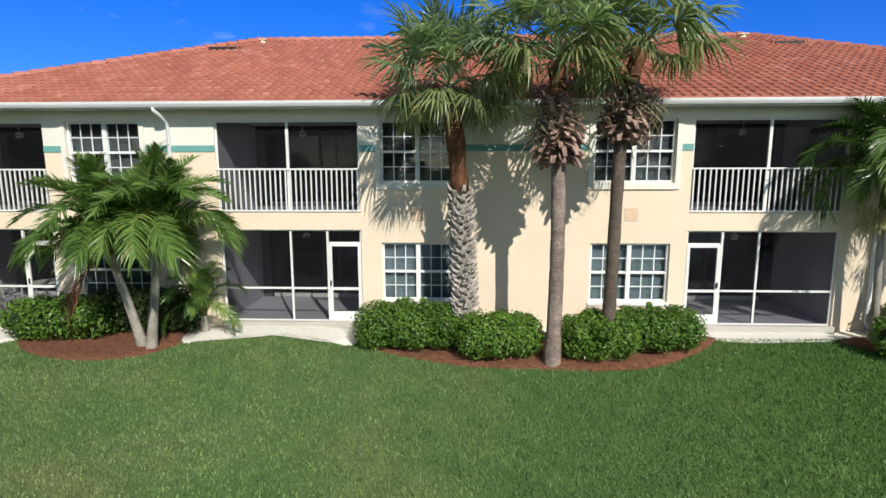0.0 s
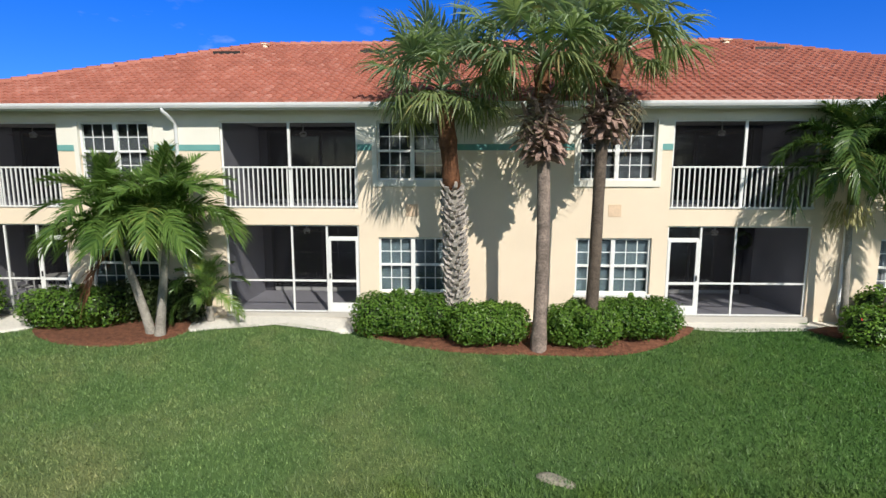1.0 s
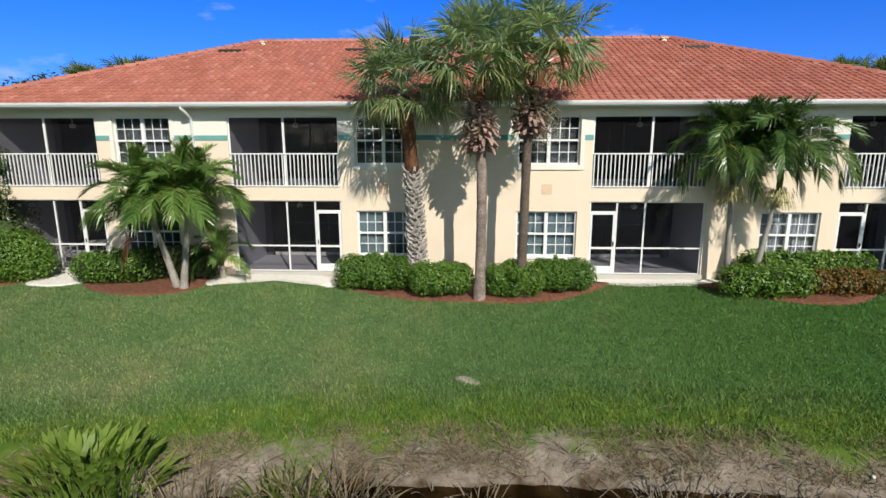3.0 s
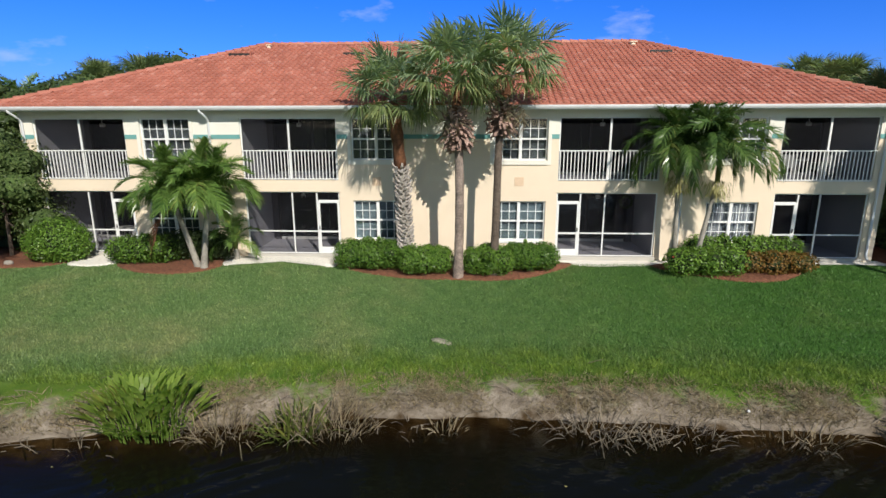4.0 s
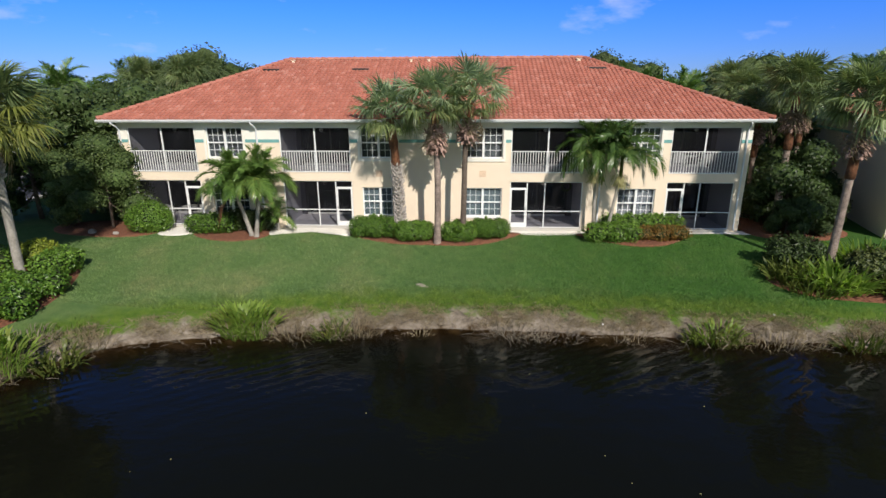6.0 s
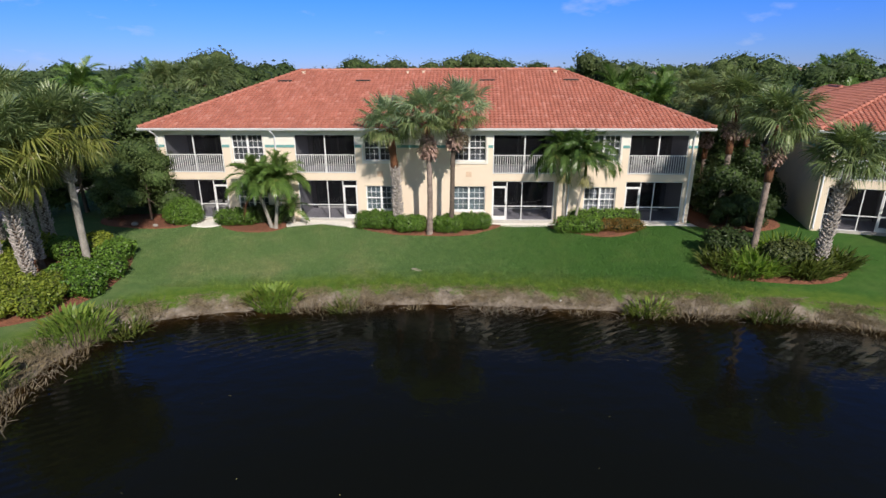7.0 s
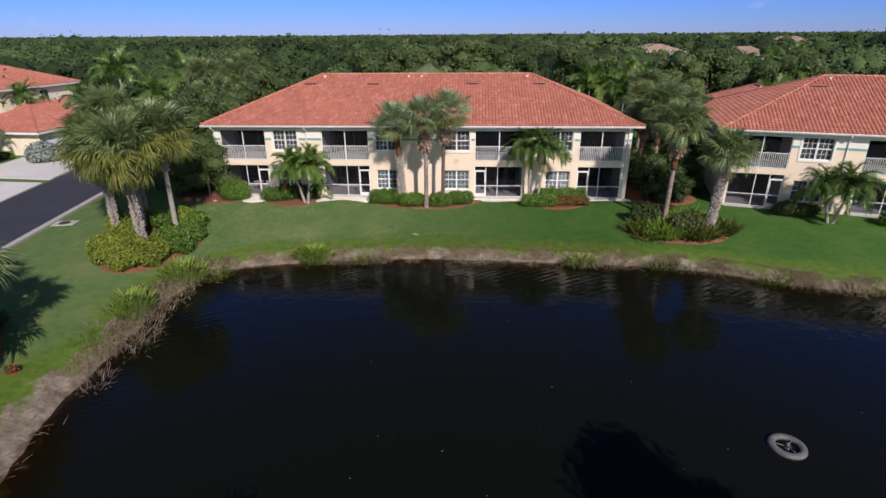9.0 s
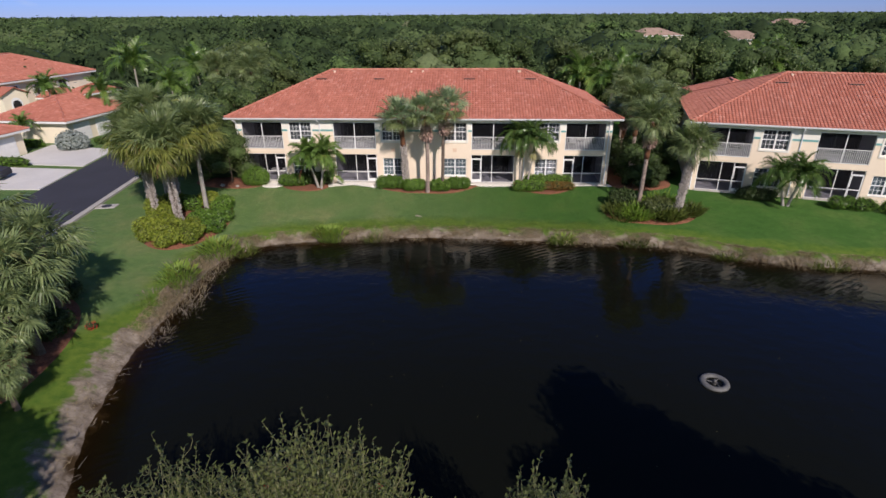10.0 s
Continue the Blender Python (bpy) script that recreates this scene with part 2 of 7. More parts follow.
def woods_material():
    """Treetops whose hue changes from crown to crown."""
    m, n, l, b = shader("far_wood_leaf", 0.8, 0, 0.05)
    a = n.new("ShaderNodeAttribute")
    a.attribute_name = "tone"
    c = ramp_of(n, l, a.outputs["Fac"], [(0.0, (0.013, 0.023, 0.012)), (0.28, (0.027, 0.044, 0.020)), (0.52, (0.046, 0.076, 0.030)), (0.76, (0.082, 0.118, 0.050)), (0.9, (0.088, 0.150, 0.048)), (1.0, (0.150, 0.158, 0.098))])
    leaf_clumps(n, l, b, c, 0.5)
    return m


def leaf_clumps(n, l, b, c, depth=1.0):
    """Mottles a crown at the size of its twigs and its leaf clumps; dark mottles paint the shaded gaps."""
    p = place_of(n)
    rnd = n.new("ShaderNodeNewGeometry").outputs["Random Per Island"]
    c = blend_of(n, l, depth, c, blend_of(n, l, 1.0, c, ramp_of(n, l, rnd, [(0.0, (0.72, 0.72, 0.72)), (1.0, (1.2, 1.2, 1.15))]), "MULTIPLY"))
    c = blend_of(n, l, depth, c, blend_of(n, l, 1.0, c, ramp_of(n, l, noise_of(n, l, 0.9, 3, 0.6, p), [(0.32, (0.55, 0.58, 0.6)), (0.68, (1.25, 1.22, 1.1))]), "MULTIPLY"))
    fine = noise_of(n, l, 4.5, 3, 0.7, p)
    c = blend_of(n, l, depth, c, blend_of(n, l, 1.0, c, ramp_of(n, l, fine, [(0.33, (0.58, 0.58, 0.58)), (0.62, (1.22, 1.22, 1.15))]), "MULTIPLY"))
    l.new(c, b.inputs["Base Color"])
    bump_on(n, l, b, fine, 0.9 * depth, 0.22)


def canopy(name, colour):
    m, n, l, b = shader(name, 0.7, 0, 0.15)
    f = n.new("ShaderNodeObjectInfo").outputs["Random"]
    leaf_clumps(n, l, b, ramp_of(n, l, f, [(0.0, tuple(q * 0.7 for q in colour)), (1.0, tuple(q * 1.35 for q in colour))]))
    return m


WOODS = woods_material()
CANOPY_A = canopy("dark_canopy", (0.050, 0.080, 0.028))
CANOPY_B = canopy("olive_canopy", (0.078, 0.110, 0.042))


def tile_material():
    m, n, l, b = shader("terracotta_roof_tile", 0.75, 0, 0.3)
    g = n.new("ShaderNodeNewGeometry")
    o = n.new("ShaderNodeObjectInfo")
    mixed = sums_of(n, l, "FRACT", sums_of(n, l, "ADD", g.outputs["Random Per Island"], o.outputs["Random"]), 0.0)
    c = ramp_of(n, l, mixed, [(0.0, (0.40, 0.145, 0.100)), (0.45, (0.455, 0.172, 0.120)), (0.86, (0.49, 0.192, 0.137)), (1.0, (0.54, 0.245, 0.185))])
    stain = ramp_of(n, l, noise_of(n, l, 0.55, 6, 0.65, g.outputs["Position"]), [(0.3, (0.90, 0.89, 0.89)), (0.6, (1.03, 1.02, 1.0))])
    c = blend_of(n, l, 1.0, c, stain, "MULTIPLY")
    grit = ramp_of(n, l, noise_of(n, l, 55, 3, 0.6, g.outputs["Position"]), [(0.3, (0.82, 0.82, 0.82)), (0.7, (1.1, 1.1, 1.1))])
    l.new(blend_of(n, l, 1.0, c, grit, "MULTIPLY"), b.inputs["Base Color"])
    bump_on(n, l, b, noise_of(n, l, 70, 3, 0.6, g.outputs["Position"]), 0.25, 0.004)
    return m


TILE = tile_material()


def screen_material():
    """Insect screen: a fine dark mesh that lets about half of the light through."""
    m, n, l, b = shader("insect_screen", 0.8, 0, 0.1)
    b.inputs["Base Color"].default_value = (0.012, 0.012, 0.014, 1)
    t = n.new("ShaderNodeBsdfTransparent")
    x = n.new("ShaderNodeMixShader")
    x.inputs[0].default_value = 0.27
    l.new(t.outputs[0], x.inputs[1])
    l.new(b.outputs[0], x.inputs[2])
    l.new(x.outputs[0], n["Material Output"].inputs[0])
    return m


SCREEN = screen_material()


def glass_material():
    m, n, l, b = shader("window_glass", 0.02, 0, 0.5)
    b.inputs["Base Color"].default_value = (0.80, 0.86, 0.88, 1)
    b.inputs["Transmission Weight"].default_value = 1.0
    b.inputs["IOR"].default_value = 1.45
    return m


GLASS = glass_material()


def shore_of(n):
    a = n.new("ShaderNodeAttribute")
    a.attribute_name = "shore"
    return a.outputs["Fac"]


def band_of(n, l, v, lo, hi):
    r = n.new("ShaderNodeMapRange")
    r.interpolation_type = "SMOOTHSTEP"
    l.new(v, r.inputs["Value"])
    r.inputs["From Min"].default_value, r.inputs["From Max"].default_value = lo, hi
    return r.outputs["Result"]


def lawn_colours(n, l):
    """Lawn that turns yellow-green along the bank; v is the ragged distance from the water."""
    p = place_of(n)
    broad = noise_of(n, l, 0.35, 6, 0.62, p)
    mid = noise_of(n, l, 2.2, 5, 0.6, p)
    fine = noise_of(n, l, 55, 4, 0.7, p)
    lawn = ramp_of(n, l, broad, [(0.28, (0.098, 0.180, 0.060)), (0.5, (0.126, 0.206, 0.074)), (0.72, (0.196, 0.232, 0.102))])
    patch = ramp_of(n, l, mid, [(0.3, (0.82, 0.86, 0.84)), (0.7, (1.16, 1.10, 1.08))])
    lawn = blend_of(n, l, 1.0, lawn, patch, "MULTIPLY")
    east = n.new("ShaderNodeSeparateXYZ")
    l.new(p, east.inputs[0])
    # Darkens eastward: uneven brightness across the lawn is put into its colour.
    east_dim = band_of(n, l, sums_of(n, l, "ADD", east.outputs["X"], sums_of(n, l, "MULTIPLY", broad, 8.0)), -1.0, 14.0)
    lawn = blend_of(n, l, east_dim, lawn, blend_of(n, l, 1.0, lawn, (0.50, 0.74, 0.42), "MULTIPLY"))
    v = sums_of(n, l, "ADD", shore_of(n), sums_of(n, l, "MULTIPLY", sums_of(n, l, "SUBTRACT", noise_of(n, l, 0.9, 5, 0.65, p), 0.5), 2.2))
    lush = ramp_of(n, l, mid, [(0.3, (0.075, 0.150, 0.022)), (0.7, (0.15, 0.220, 0.034))])
    lawn = blend_of(n, l, band_of(n, l, v, 2.7, 1.4), lawn, lush)
    return lawn, v, fine, p, mid


def ground_material():
    m, n, l, b = shader("lawn_and_bank", 0.95, 0, 0.15)
    lawn, v, fine, p, mid = lawn_colours(n, l)
    lawn = blend_of(n, l, 1.0, lawn, ramp_of(n, l, fine, [(0.25, (0.35, 0.40, 0.35)), (0.7, (1.1, 1.1, 1.0))]), "MULTIPLY")
    soil = ramp_of(n, l, noise_of(n, l, 1.7, 7, 0.62, p, (1, 1.6, 1.5)), [(0.26, (0.085, 0.066, 0.048)), (0.46, (0.205, 0.170, 0.130)), (0.70, (0.345, 0.295, 0.235))])
    soil = blend_of(n, l, 1.0, soil, ramp_of(n, l, fine, [(0.25, (0.6, 0.6, 0.6)), (0.7, (1.2, 1.2, 1.2))]), "MULTIPLY")
    c = blend_of(n, l, band_of(n, l, v, 0.80, 0.38), lawn, soil)
    wet = blend_of(n, l, band_of(n, l, v, 0.15, -0.35), c, (0.055, 0.034, 0.014))
    l.new(wet, b.inputs["Base Color"])
    bump_on(n, l, b, noise_of(n, l, 26, 6, 0.75, p), 0.55, 0.04)
    return m


def blade_material():
    m, n, l, b = shader("grass_blade", 0.5, 0, 0.3)
    lawn, v, fine, p, mid = lawn_colours(n, l)
    rnd = n.new("ShaderNodeNewGeometry").outputs["Random Per Island"]
    c = blend_of(n, l, 1.0, lawn, ramp_of(n, l, rnd, [(0.0, (0.38, 0.44, 0.38)), (0.85, (1.4, 1.35, 1.25)), (1.0, (2.0, 1.75, 1.6))]), "MULTIPLY")
    l.new(c, b.inputs["Base Color"])
    return m


def water_material():
    m, n, l, b = shader("dark_lake_water", 0.05, 0, 0.30)
    p = place_of(n)
    b.inputs["IOR"].default_value = 1.333
    b.inputs["Base Color"].default_value = (0.0050, 0.0056, 0.0036, 1)
    h = sums_of(n, l, "ADD", noise_of(n, l, 0.8, 3, 0.5, p, (1.5, 1.9, 1)), sums_of(n, l, "MULTIPLY", noise_of(n, l, 6.0, 2, 0.5, p, (1, 2.0, 1)), 0.08))
    # trains of small ripples that cross the calm water in patches along the north bank
    w = n.new("ShaderNodeTexWave")
    w.inputs["Scale"].default_value, w.inputs["Distortion"].default_value, w.inputs["Detail"].default_value, w.inputs["Detail Scale"].default_value = 0.75, 2.2, 2.0, 0.7
    turned = n.new("ShaderNodeMapping")
    turned.inputs["Rotation"].default_value = (0, 0, radians(58))
    l.new(p, turned.inputs[0])
    l.new(turned.outputs[0], w.inputs["Vector"])
    gust = sums_of(n, l, "MULTIPLY", band_of(n, l, noise_of(n, l, 0.22, 2, 0.5, p), 0.40, 0.62), band_of(n, l, shore_of(n), -6.5, -1.0))
    h = sums_of(n, l, "ADD", h, sums_of(n, l, "MULTIPLY", sums_of(n, l, "MULTIPLY", w.outputs["Fac"], gust), 0.36))
    bump_on(n, l, b, h, 0.45, 0.040)
    t = n.new("ShaderNodeBsdfTransparent")
    t.inputs[0].default_value = (0.52, 0.42, 0.27, 1)
    x = n.new("ShaderNodeMixShader")
    clear = sums_of(n, l, "MULTIPLY", band_of(n, l, shore_of(n), -2.3, 0.0), 0.66)
    l.new(clear, x.inputs[0])
    l.new(b.outputs[0], x.inputs[1])
    l.new(t.outputs[0], x.inputs[2])
    l.new(x.outputs[0], n["Material Output"].inputs[0])
    return m


GROUND, BLADE, WATER = ground_material(), blade_material(), water_material()


# ---------------------------------------------------------------- mesh helpers
def mesh_from(name, verts, faces, mats, smooth=False, slots=None):
    me = bpy.data.meshes.new(name)
    me.from_pydata([tuple(map(float, v)) for v in verts] if not isinstance(verts, np.ndarray) else verts.tolist(), [], faces if isinstance(faces, list) else faces.tolist())
    for mt in mats if isinstance(mats, (list, tuple)) else [mats]:
        me.materials.append(mt)
    if smooth:
        me.polygons.foreach_set("use_smooth", [True] * len(me.polygons))
    if slots is not None:
        me.polygons.foreach_set("material_index", slots)
    me.update()
    return me


def place(name, data, parent=None, m=None, label="", category="", group="", kind=""):
    ob = new(name, data)
    if parent is not None:
        ob.parent = parent
    if m is not None:
        ob.matrix_basis = m
    return tagged(ob, label, category, group, kind)


def part(name, bm, material, parent, label="", smooth=False):
    me = bpy.data.meshes.new(name)
    bm.to_mesh(me)
    bm.free()
    for mt in material if isinstance(material, (list, tuple)) else [material]:
        me.materials.append(mt)
    if smooth:
        me.polygons.foreach_set("use_smooth", [True] * len(me.polygons))
    return place(name, me, parent, None, label)


def boxes(*spans, bevel=0.0):
    """A bmesh of boxes, each (x0, x1, y0, y1, z0, z1)."""
    bm = bmesh.new()
    for x0, x1, y0, y1, z0, z1 in spans:
        r = bmesh.ops.create_cube(bm, size=1, matrix=Matrix.Translation(((x0 + x1) / 2, (y0 + y1) / 2, (z0 + z1) / 2)) @ Matrix.Diagonal((x1 - x0, y1 - y0, z1 - z0, 1)))
    if bevel:
        bmesh.ops.bevel(bm, geom=bm.edges[:], offset=bevel, segments=1, affect="EDGES")
    return bm


def tube_data(points, radii, sides=10, cap=True):
    """Vertices and faces of a tube along points."""
    pts = [Vector(p) for p in points]
    verts, faces = [], []
    for i, p in enumerate(pts):
        d = (pts[min(i + 1, len(pts) - 1)] - pts[max(i - 1, 0)]).normalized()
        s = d.cross(Vector((0.31, 0.95, 0.05))).normalized()
        u = s.cross(d)
        for k in range(sides):
            a = 2 * math.pi * k / sides
            verts.append(p + (s * math.cos(a) + u * math.sin(a)) * radii[i])
    for i in range(len(pts) - 1):
        for k in range(sides):
            a, b = i * sides + k, i * sides + (k + 1) % sides
            faces.append((a, b, b + sides, a + sides))
    if cap:
        faces.append(tuple(range(sides))[::-1])
        faces.append(tuple(range((len(pts) - 1) * sides, len(pts) * sides)))
    return verts, faces


def tube(name, points, radii, mat, parent=None, sides=10, label="", smooth=True):
    v, f = tube_data(points, radii if isinstance(radii, (list, tuple)) else [radii] * len(points), sides)
    return place(name, mesh_from(name, v, f, mat, smooth), parent, None, label)


def smooth_loop(pts, times=3):
    for _ in range(times):
        out = []
        for i, a in enumerate(pts):
            b = pts[(i + 1) % len(pts)]
            out += [(0.75 * a[0] + 0.25 * b[0], 0.75 * a[1] + 0.25 * b[1]), (0.25 * a[0] + 0.75 * b[0], 0.25 * a[1] + 0.75 * b[1])]
        pts = out
    return pts


def inside(px, py, loop):
    """Which of the points lie in the loop."""
    r = np.zeros(np.shape(px), bool)
    for (x0, y0), (x1, y1) in zip(loop, loop[1:] + loop[:1]):
        if y0 == y1:
            continue
        r ^= ((y0 > py) != (y1 > py)) & (px < (x1 - x0) * (py - y0) / (y1 - y0) + x0)
    return r


# ---------------------------------------------------------------- ground, lake
WATER_Z = -1.55
SHORE = smooth_loop([(-9.0, -35.0), (-11.3, -30.8), (-12.2, -27.5), (-12.9, -25.0), (-13.0, -22.5), (-13.0, -20.0), (-13.5, -16.5), (-13.2, -13.5), (-11.4, -11.0),
                     (-6.0, -9.9), (-2.0, -9.25), (2.3, -9.15), (6.4, -9.4), (10.5, -9.55), (14.5, -9.8), (18.3, -10.4), (21.5, -12.0), (24.7, -12.9),
                     (30.2, -13.5), (45, -16), (60, -22), (70, -32), (62, -42), (40, -41), (20, -38.5), (5, -37), (-4, -36.6)], 2)


def shore_distance(px, py):
    """Metres from the water's edge, positive on land."""
    px, py = np.asarray(px, float), np.asarray(py, float)
    best = np.full(px.shape, 1e9)
    for (x0, y0), (x1, y1) in zip(SHORE, SHORE[1:] + SHORE[:1]):
        dx, dy = x1 - x0, y1 - y0
        t = np.clip(((px - x0) * dx + (py - y0) * dy) / (dx * dx + dy * dy), 0, 1)
        best = np.minimum(best, np.hypot(px - x0 - t * dx, py - y0 - t * dy))
    return np.where(inside(px, py, SHORE), -best, best)


def ground_z(px, py, d=None):
    d = shore_distance(px, py) if d is None else d
    z = np.interp(d, [-6, -2, -0.6, 0, 0.25, 0.9, 1.6, 3.5, 7.5, 9.5], [-3.2, -2.7, -1.95, WATER_Z, -1.32, -1.02, -0.93, -0.72, -0.22, -0.12])
    px, py = np.asarray(px, float), np.asarray(py, float)
    rough = 0.05 * np.sin(px * 2.3 + 0.7 * np.sin(py * 3.1)) * np.sin(py * 2.9 + px * 0.6) + 0.03 * np.sin(px * 6.1 + py * 3.0)
    return z + rough * np.interp(d, [-2, -0.2, 0.3, 1.2, 2.0], [0.5, 1, 1.4, 0.8, 0.15])


def gz(x, y):
    return float(ground_z(np.array([x]), np.array([y]))[0])


def spread(lo, hi, step, far, grow=1.25):
    mid = list(np.arange(lo, hi + step / 2, step))
    out, s, v = [], step, hi
    while v < far:
        s *= grow
        v += s
        out.append(v)
    low, s, v = [], step, lo
    while v > -far:
        s *= grow
        v -= s
        low.append(v)
    return np.array(low[::-1] + mid + out)


def with_shore(me, values):
    a = me.attributes.new("shore", "FLOAT", "POINT")
    a.data.foreach_set("value", np.asarray(values, np.float32))


def make_ground():
    xs, ys = spread(-30, 33, 0.33, 3200), spread(-41, 1, 0.25, 3200)
    gx, gy = np.meshgrid(xs, ys)
    d = shore_distance(gx, gy)
    z = ground_z(gx, gy, d)
    v = np.stack([gx, gy, z], -1).reshape(-1, 3)
    w, h = len(xs), len(ys)
    i = np.arange(w * h).reshape(h, w)
    f = np.stack([i[:-1, :-1], i[:-1, 1:], i[1:, 1:], i[1:, :-1]], -1).reshape(-1, 4)
    me = mesh_from("ground", v, f, GROUND, True)
    bare = 1 - 0.42 * np.clip((-21.0 - gy) / 3, 0, 1) * (gx < -7) * (d > 0)
    with_shore(me, (d * bare).ravel())
    place("ground", me, None, None, "green lawn sloping to a bare brown lake bank", "ground", kind="structure")
    xs, ys = np.arange(-16, 76, 0.8), np.arange(-46, -6, 0.5)
    gx, gy = np.meshgrid(xs, ys)
    w, h = len(xs), len(ys)
    i = np.arange(w * h).reshape(h, w)
    v = np.stack([gx, gy, np.full(gx.shape, WATER_Z)], -1).reshape(-1, 3)
    f = np.stack([i[:-1, :-1], i[:-1, 1:], i[1:, 1:], i[1:, :-1]], -1).reshape(-1, 4)
    me = mesh_from("water", v, f, WATER, True)
    with_shore(me, shore_distance(gx, gy).ravel())
    place("water", me, None, None, "dark still lake water with faint ripples", "lake", kind="structure")


make_ground()


def sheet(name, loop, mat, label, category, lift=0.02, mound=0.03, rings=4, edge=0.03):
    """A bed or patch that lies on the ground, with a low edge."""
    loop = np.array(loop)
    c = loop.mean(0)
    n = len(loop)
    verts, faces = [], []
    for r in range(rings + 1):
        k = 1 - r / rings
        q = c + (loop - c) * max(k, 0.001)
        z = ground_z(q[:, 0], q[:, 1]) + lift + mound * (1 - k)
        if r == 0:
            verts += [(x, y, zz - lift - edge) for (x, y), zz in zip(q, z)]
        verts += [(x, y, zz + 0.012 * math.sin(7 * x + 3 * y) * (mound > 0)) for (x, y), zz in zip(q, z)]
    for r in range(rings + 1):
        for i in range(n):
            j = (i + 1) % n
            faces.append((r * n + i, r * n + j, (r + 1) * n + j, (r + 1) * n + i))
    return place(name, mesh_from(name, verts, faces, mat, True), None, None, label, category, kind="structure")


BED_CENTRE = smooth_loop([(-5.1, -0.25), (-4.9, -1.0), (-3.7, -1.95), (-1.8, -2.40), (-0.1, -2.42), (1.5, -2.45), (2.8, -2.0), (4.0, -0.95), (4.3, -0.3)])
BED_LEFT = smooth_loop([(-13.0, -0.3), (-13.1, -1.3), (-12.3, -2.1), (-11.0, -2.6), (-9.5, -2.4), (-8.8, -1.5), (-8.9, -0.3)])
BED_FAR_LEFT = smooth_loop([(-21.5, 0.8), (-21.0, -1.2), (-19.0, -2.0), (-16.7, -2.3), (-15.0, -1.9), (-14.7, -0.4), (-17.0, 1.5)])
BED_RIGHT = smooth_loop([(6.7, -0.4), (7.3, -1.25), (9.0, -2.3), (10.6, -2.5), (12.1, -1.6), (12.5, -0.3)])
BED_PALMS = smooth_loop([(13.8, -5.6), (14.6, -7.1), (17.0, -7.7), (19.4, -7.8), (21.0, -6.6), (21.4, -4.4), (18.5, -3.2), (15.5, -3.6)])
BED_CLUMP = smooth_loop([(-19.4, -12.9), (-17.2, -14.4), (-15.2, -12.9), (-14.3, -9.2), (-15.6, -5.5), (-18.4, -5.0), (-21.2, -7.2), (-20.6, -10.6)])
BED_SHADE = smooth_loop([(-21.5, -20.5), (-17.6, -20.9), (-15.6, -24.4), (-14.9, -30.2), (-19.0, -33.0), (-25.0, -27.0), (-24.0, -21.5)])
BED_END = smooth_loop([(15.6, 0.4), (16.0, -0.9), (17.6, -1.6), (20.0, -1.2), (21.4, 0.4), (21.0, 6.0), (17.0, 8.0)])
GRAVEL_STRIP = [(x, -0.46 - 0.05 * math.sin(1.7 * x) - 0.40 * math.exp(-((x - 5.9) / 2.0) ** 4)) for x in np.arange(15.9, -17.2, -0.4)] + [(-17.2, 0.15), (15.9, 0.15)]
APRON = smooth_loop([(-9.1, 0.1), (-9.0, -1.5), (-8.3, -1.25), (-7.2, -0.75), (-6.2, -0.72), (-5.4, -1.1), (-4.6, -1.5), (-4.6, 0.1)])
APRON_LL = smooth_loop([(-14.9, 0.1), (-14.9, -1.7), (-13.9, -1.9), (-12.9, -1.6), (-12.9, 0.1)])
BEDS = [BED_CENTRE, BED_LEFT, BED_FAR_LEFT, BED_RIGHT, BED_PALMS, BED_CLUMP, BED_SHADE, BED_END, APRON, APRON_LL]
for loop, lbl in ((BED_CENTRE, "red-brown mulch bed under the hedge and palms"), (BED_LEFT, "red-brown mulch bed round the twin-trunk palm"),
                  (BED_FAR_LEFT, "red-brown mulch bed at the corner of the building"), (BED_RIGHT, "mulch bed under low shrubs and twin palms"),
                  (BED_PALMS, "mulch bed under two fan palms on the lawn"), (BED_CLUMP, "mulch bed round a clump of fan palms"),
                  (BED_SHADE, "shaded mulch bed under low palms by the lake"), (BED_END, "dark mulch bed between the two buildings")):
    sheet("mulch_bed", loop, MULCH, lbl, "mulch bed")
strip_v = [(x, y, gz(x, y) + 0.012) for x, y in GRAVEL_STRIP[:-2]] + [(x, 0.15, gz(x, -0.1) + 0.012) for x, y in GRAVEL_STRIP[:-2]]
k = len(GRAVEL_STRIP) - 2
place("gravel_strip", mesh_from("gravel_strip", strip_v, [(i, i + 1, i + 1 + k, i + k) for i in range(k - 1)], SHELL), None, None,
      "white shell gravel strip along the building wall", "gravel", kind="structure")
sheet("gravel_apron", APRON, SHELL, "pale shell gravel patch before the screened patio", "gravel", 0.03, 0.0)
sheet("gravel_apron", APRON_LL, SHELL, "pale shell gravel path to a screen door", "gravel", 0.03, 0.0)


# ---------------------------------------------------------------- apartment building
WALL_L, WALL_R, DEPTH = -17.0, 15.42, 14.6
LANAIS = [(-16.48, -12.88, "right"), (-8.40, -4.70, "right"), (3.58, 7.33, "left"), (11.55, 14.93, "left")]
WINDOWS = [(-12.27, -10.33), (-4.17, -2.30), (1.17, 3.17), (9.12, 11.02)]
Z_LOW, Z_UP0, Z_UP1 = 2.46, 2.90, 5.22
WIN_LOW, WIN_UP = (0.60, 2.13), (3.66, 5.22)
EAVE_Z, EAVE_Y, OVER, SLOPE = 5.62, -0.40, 0.68, 0.409
WT = 0.20


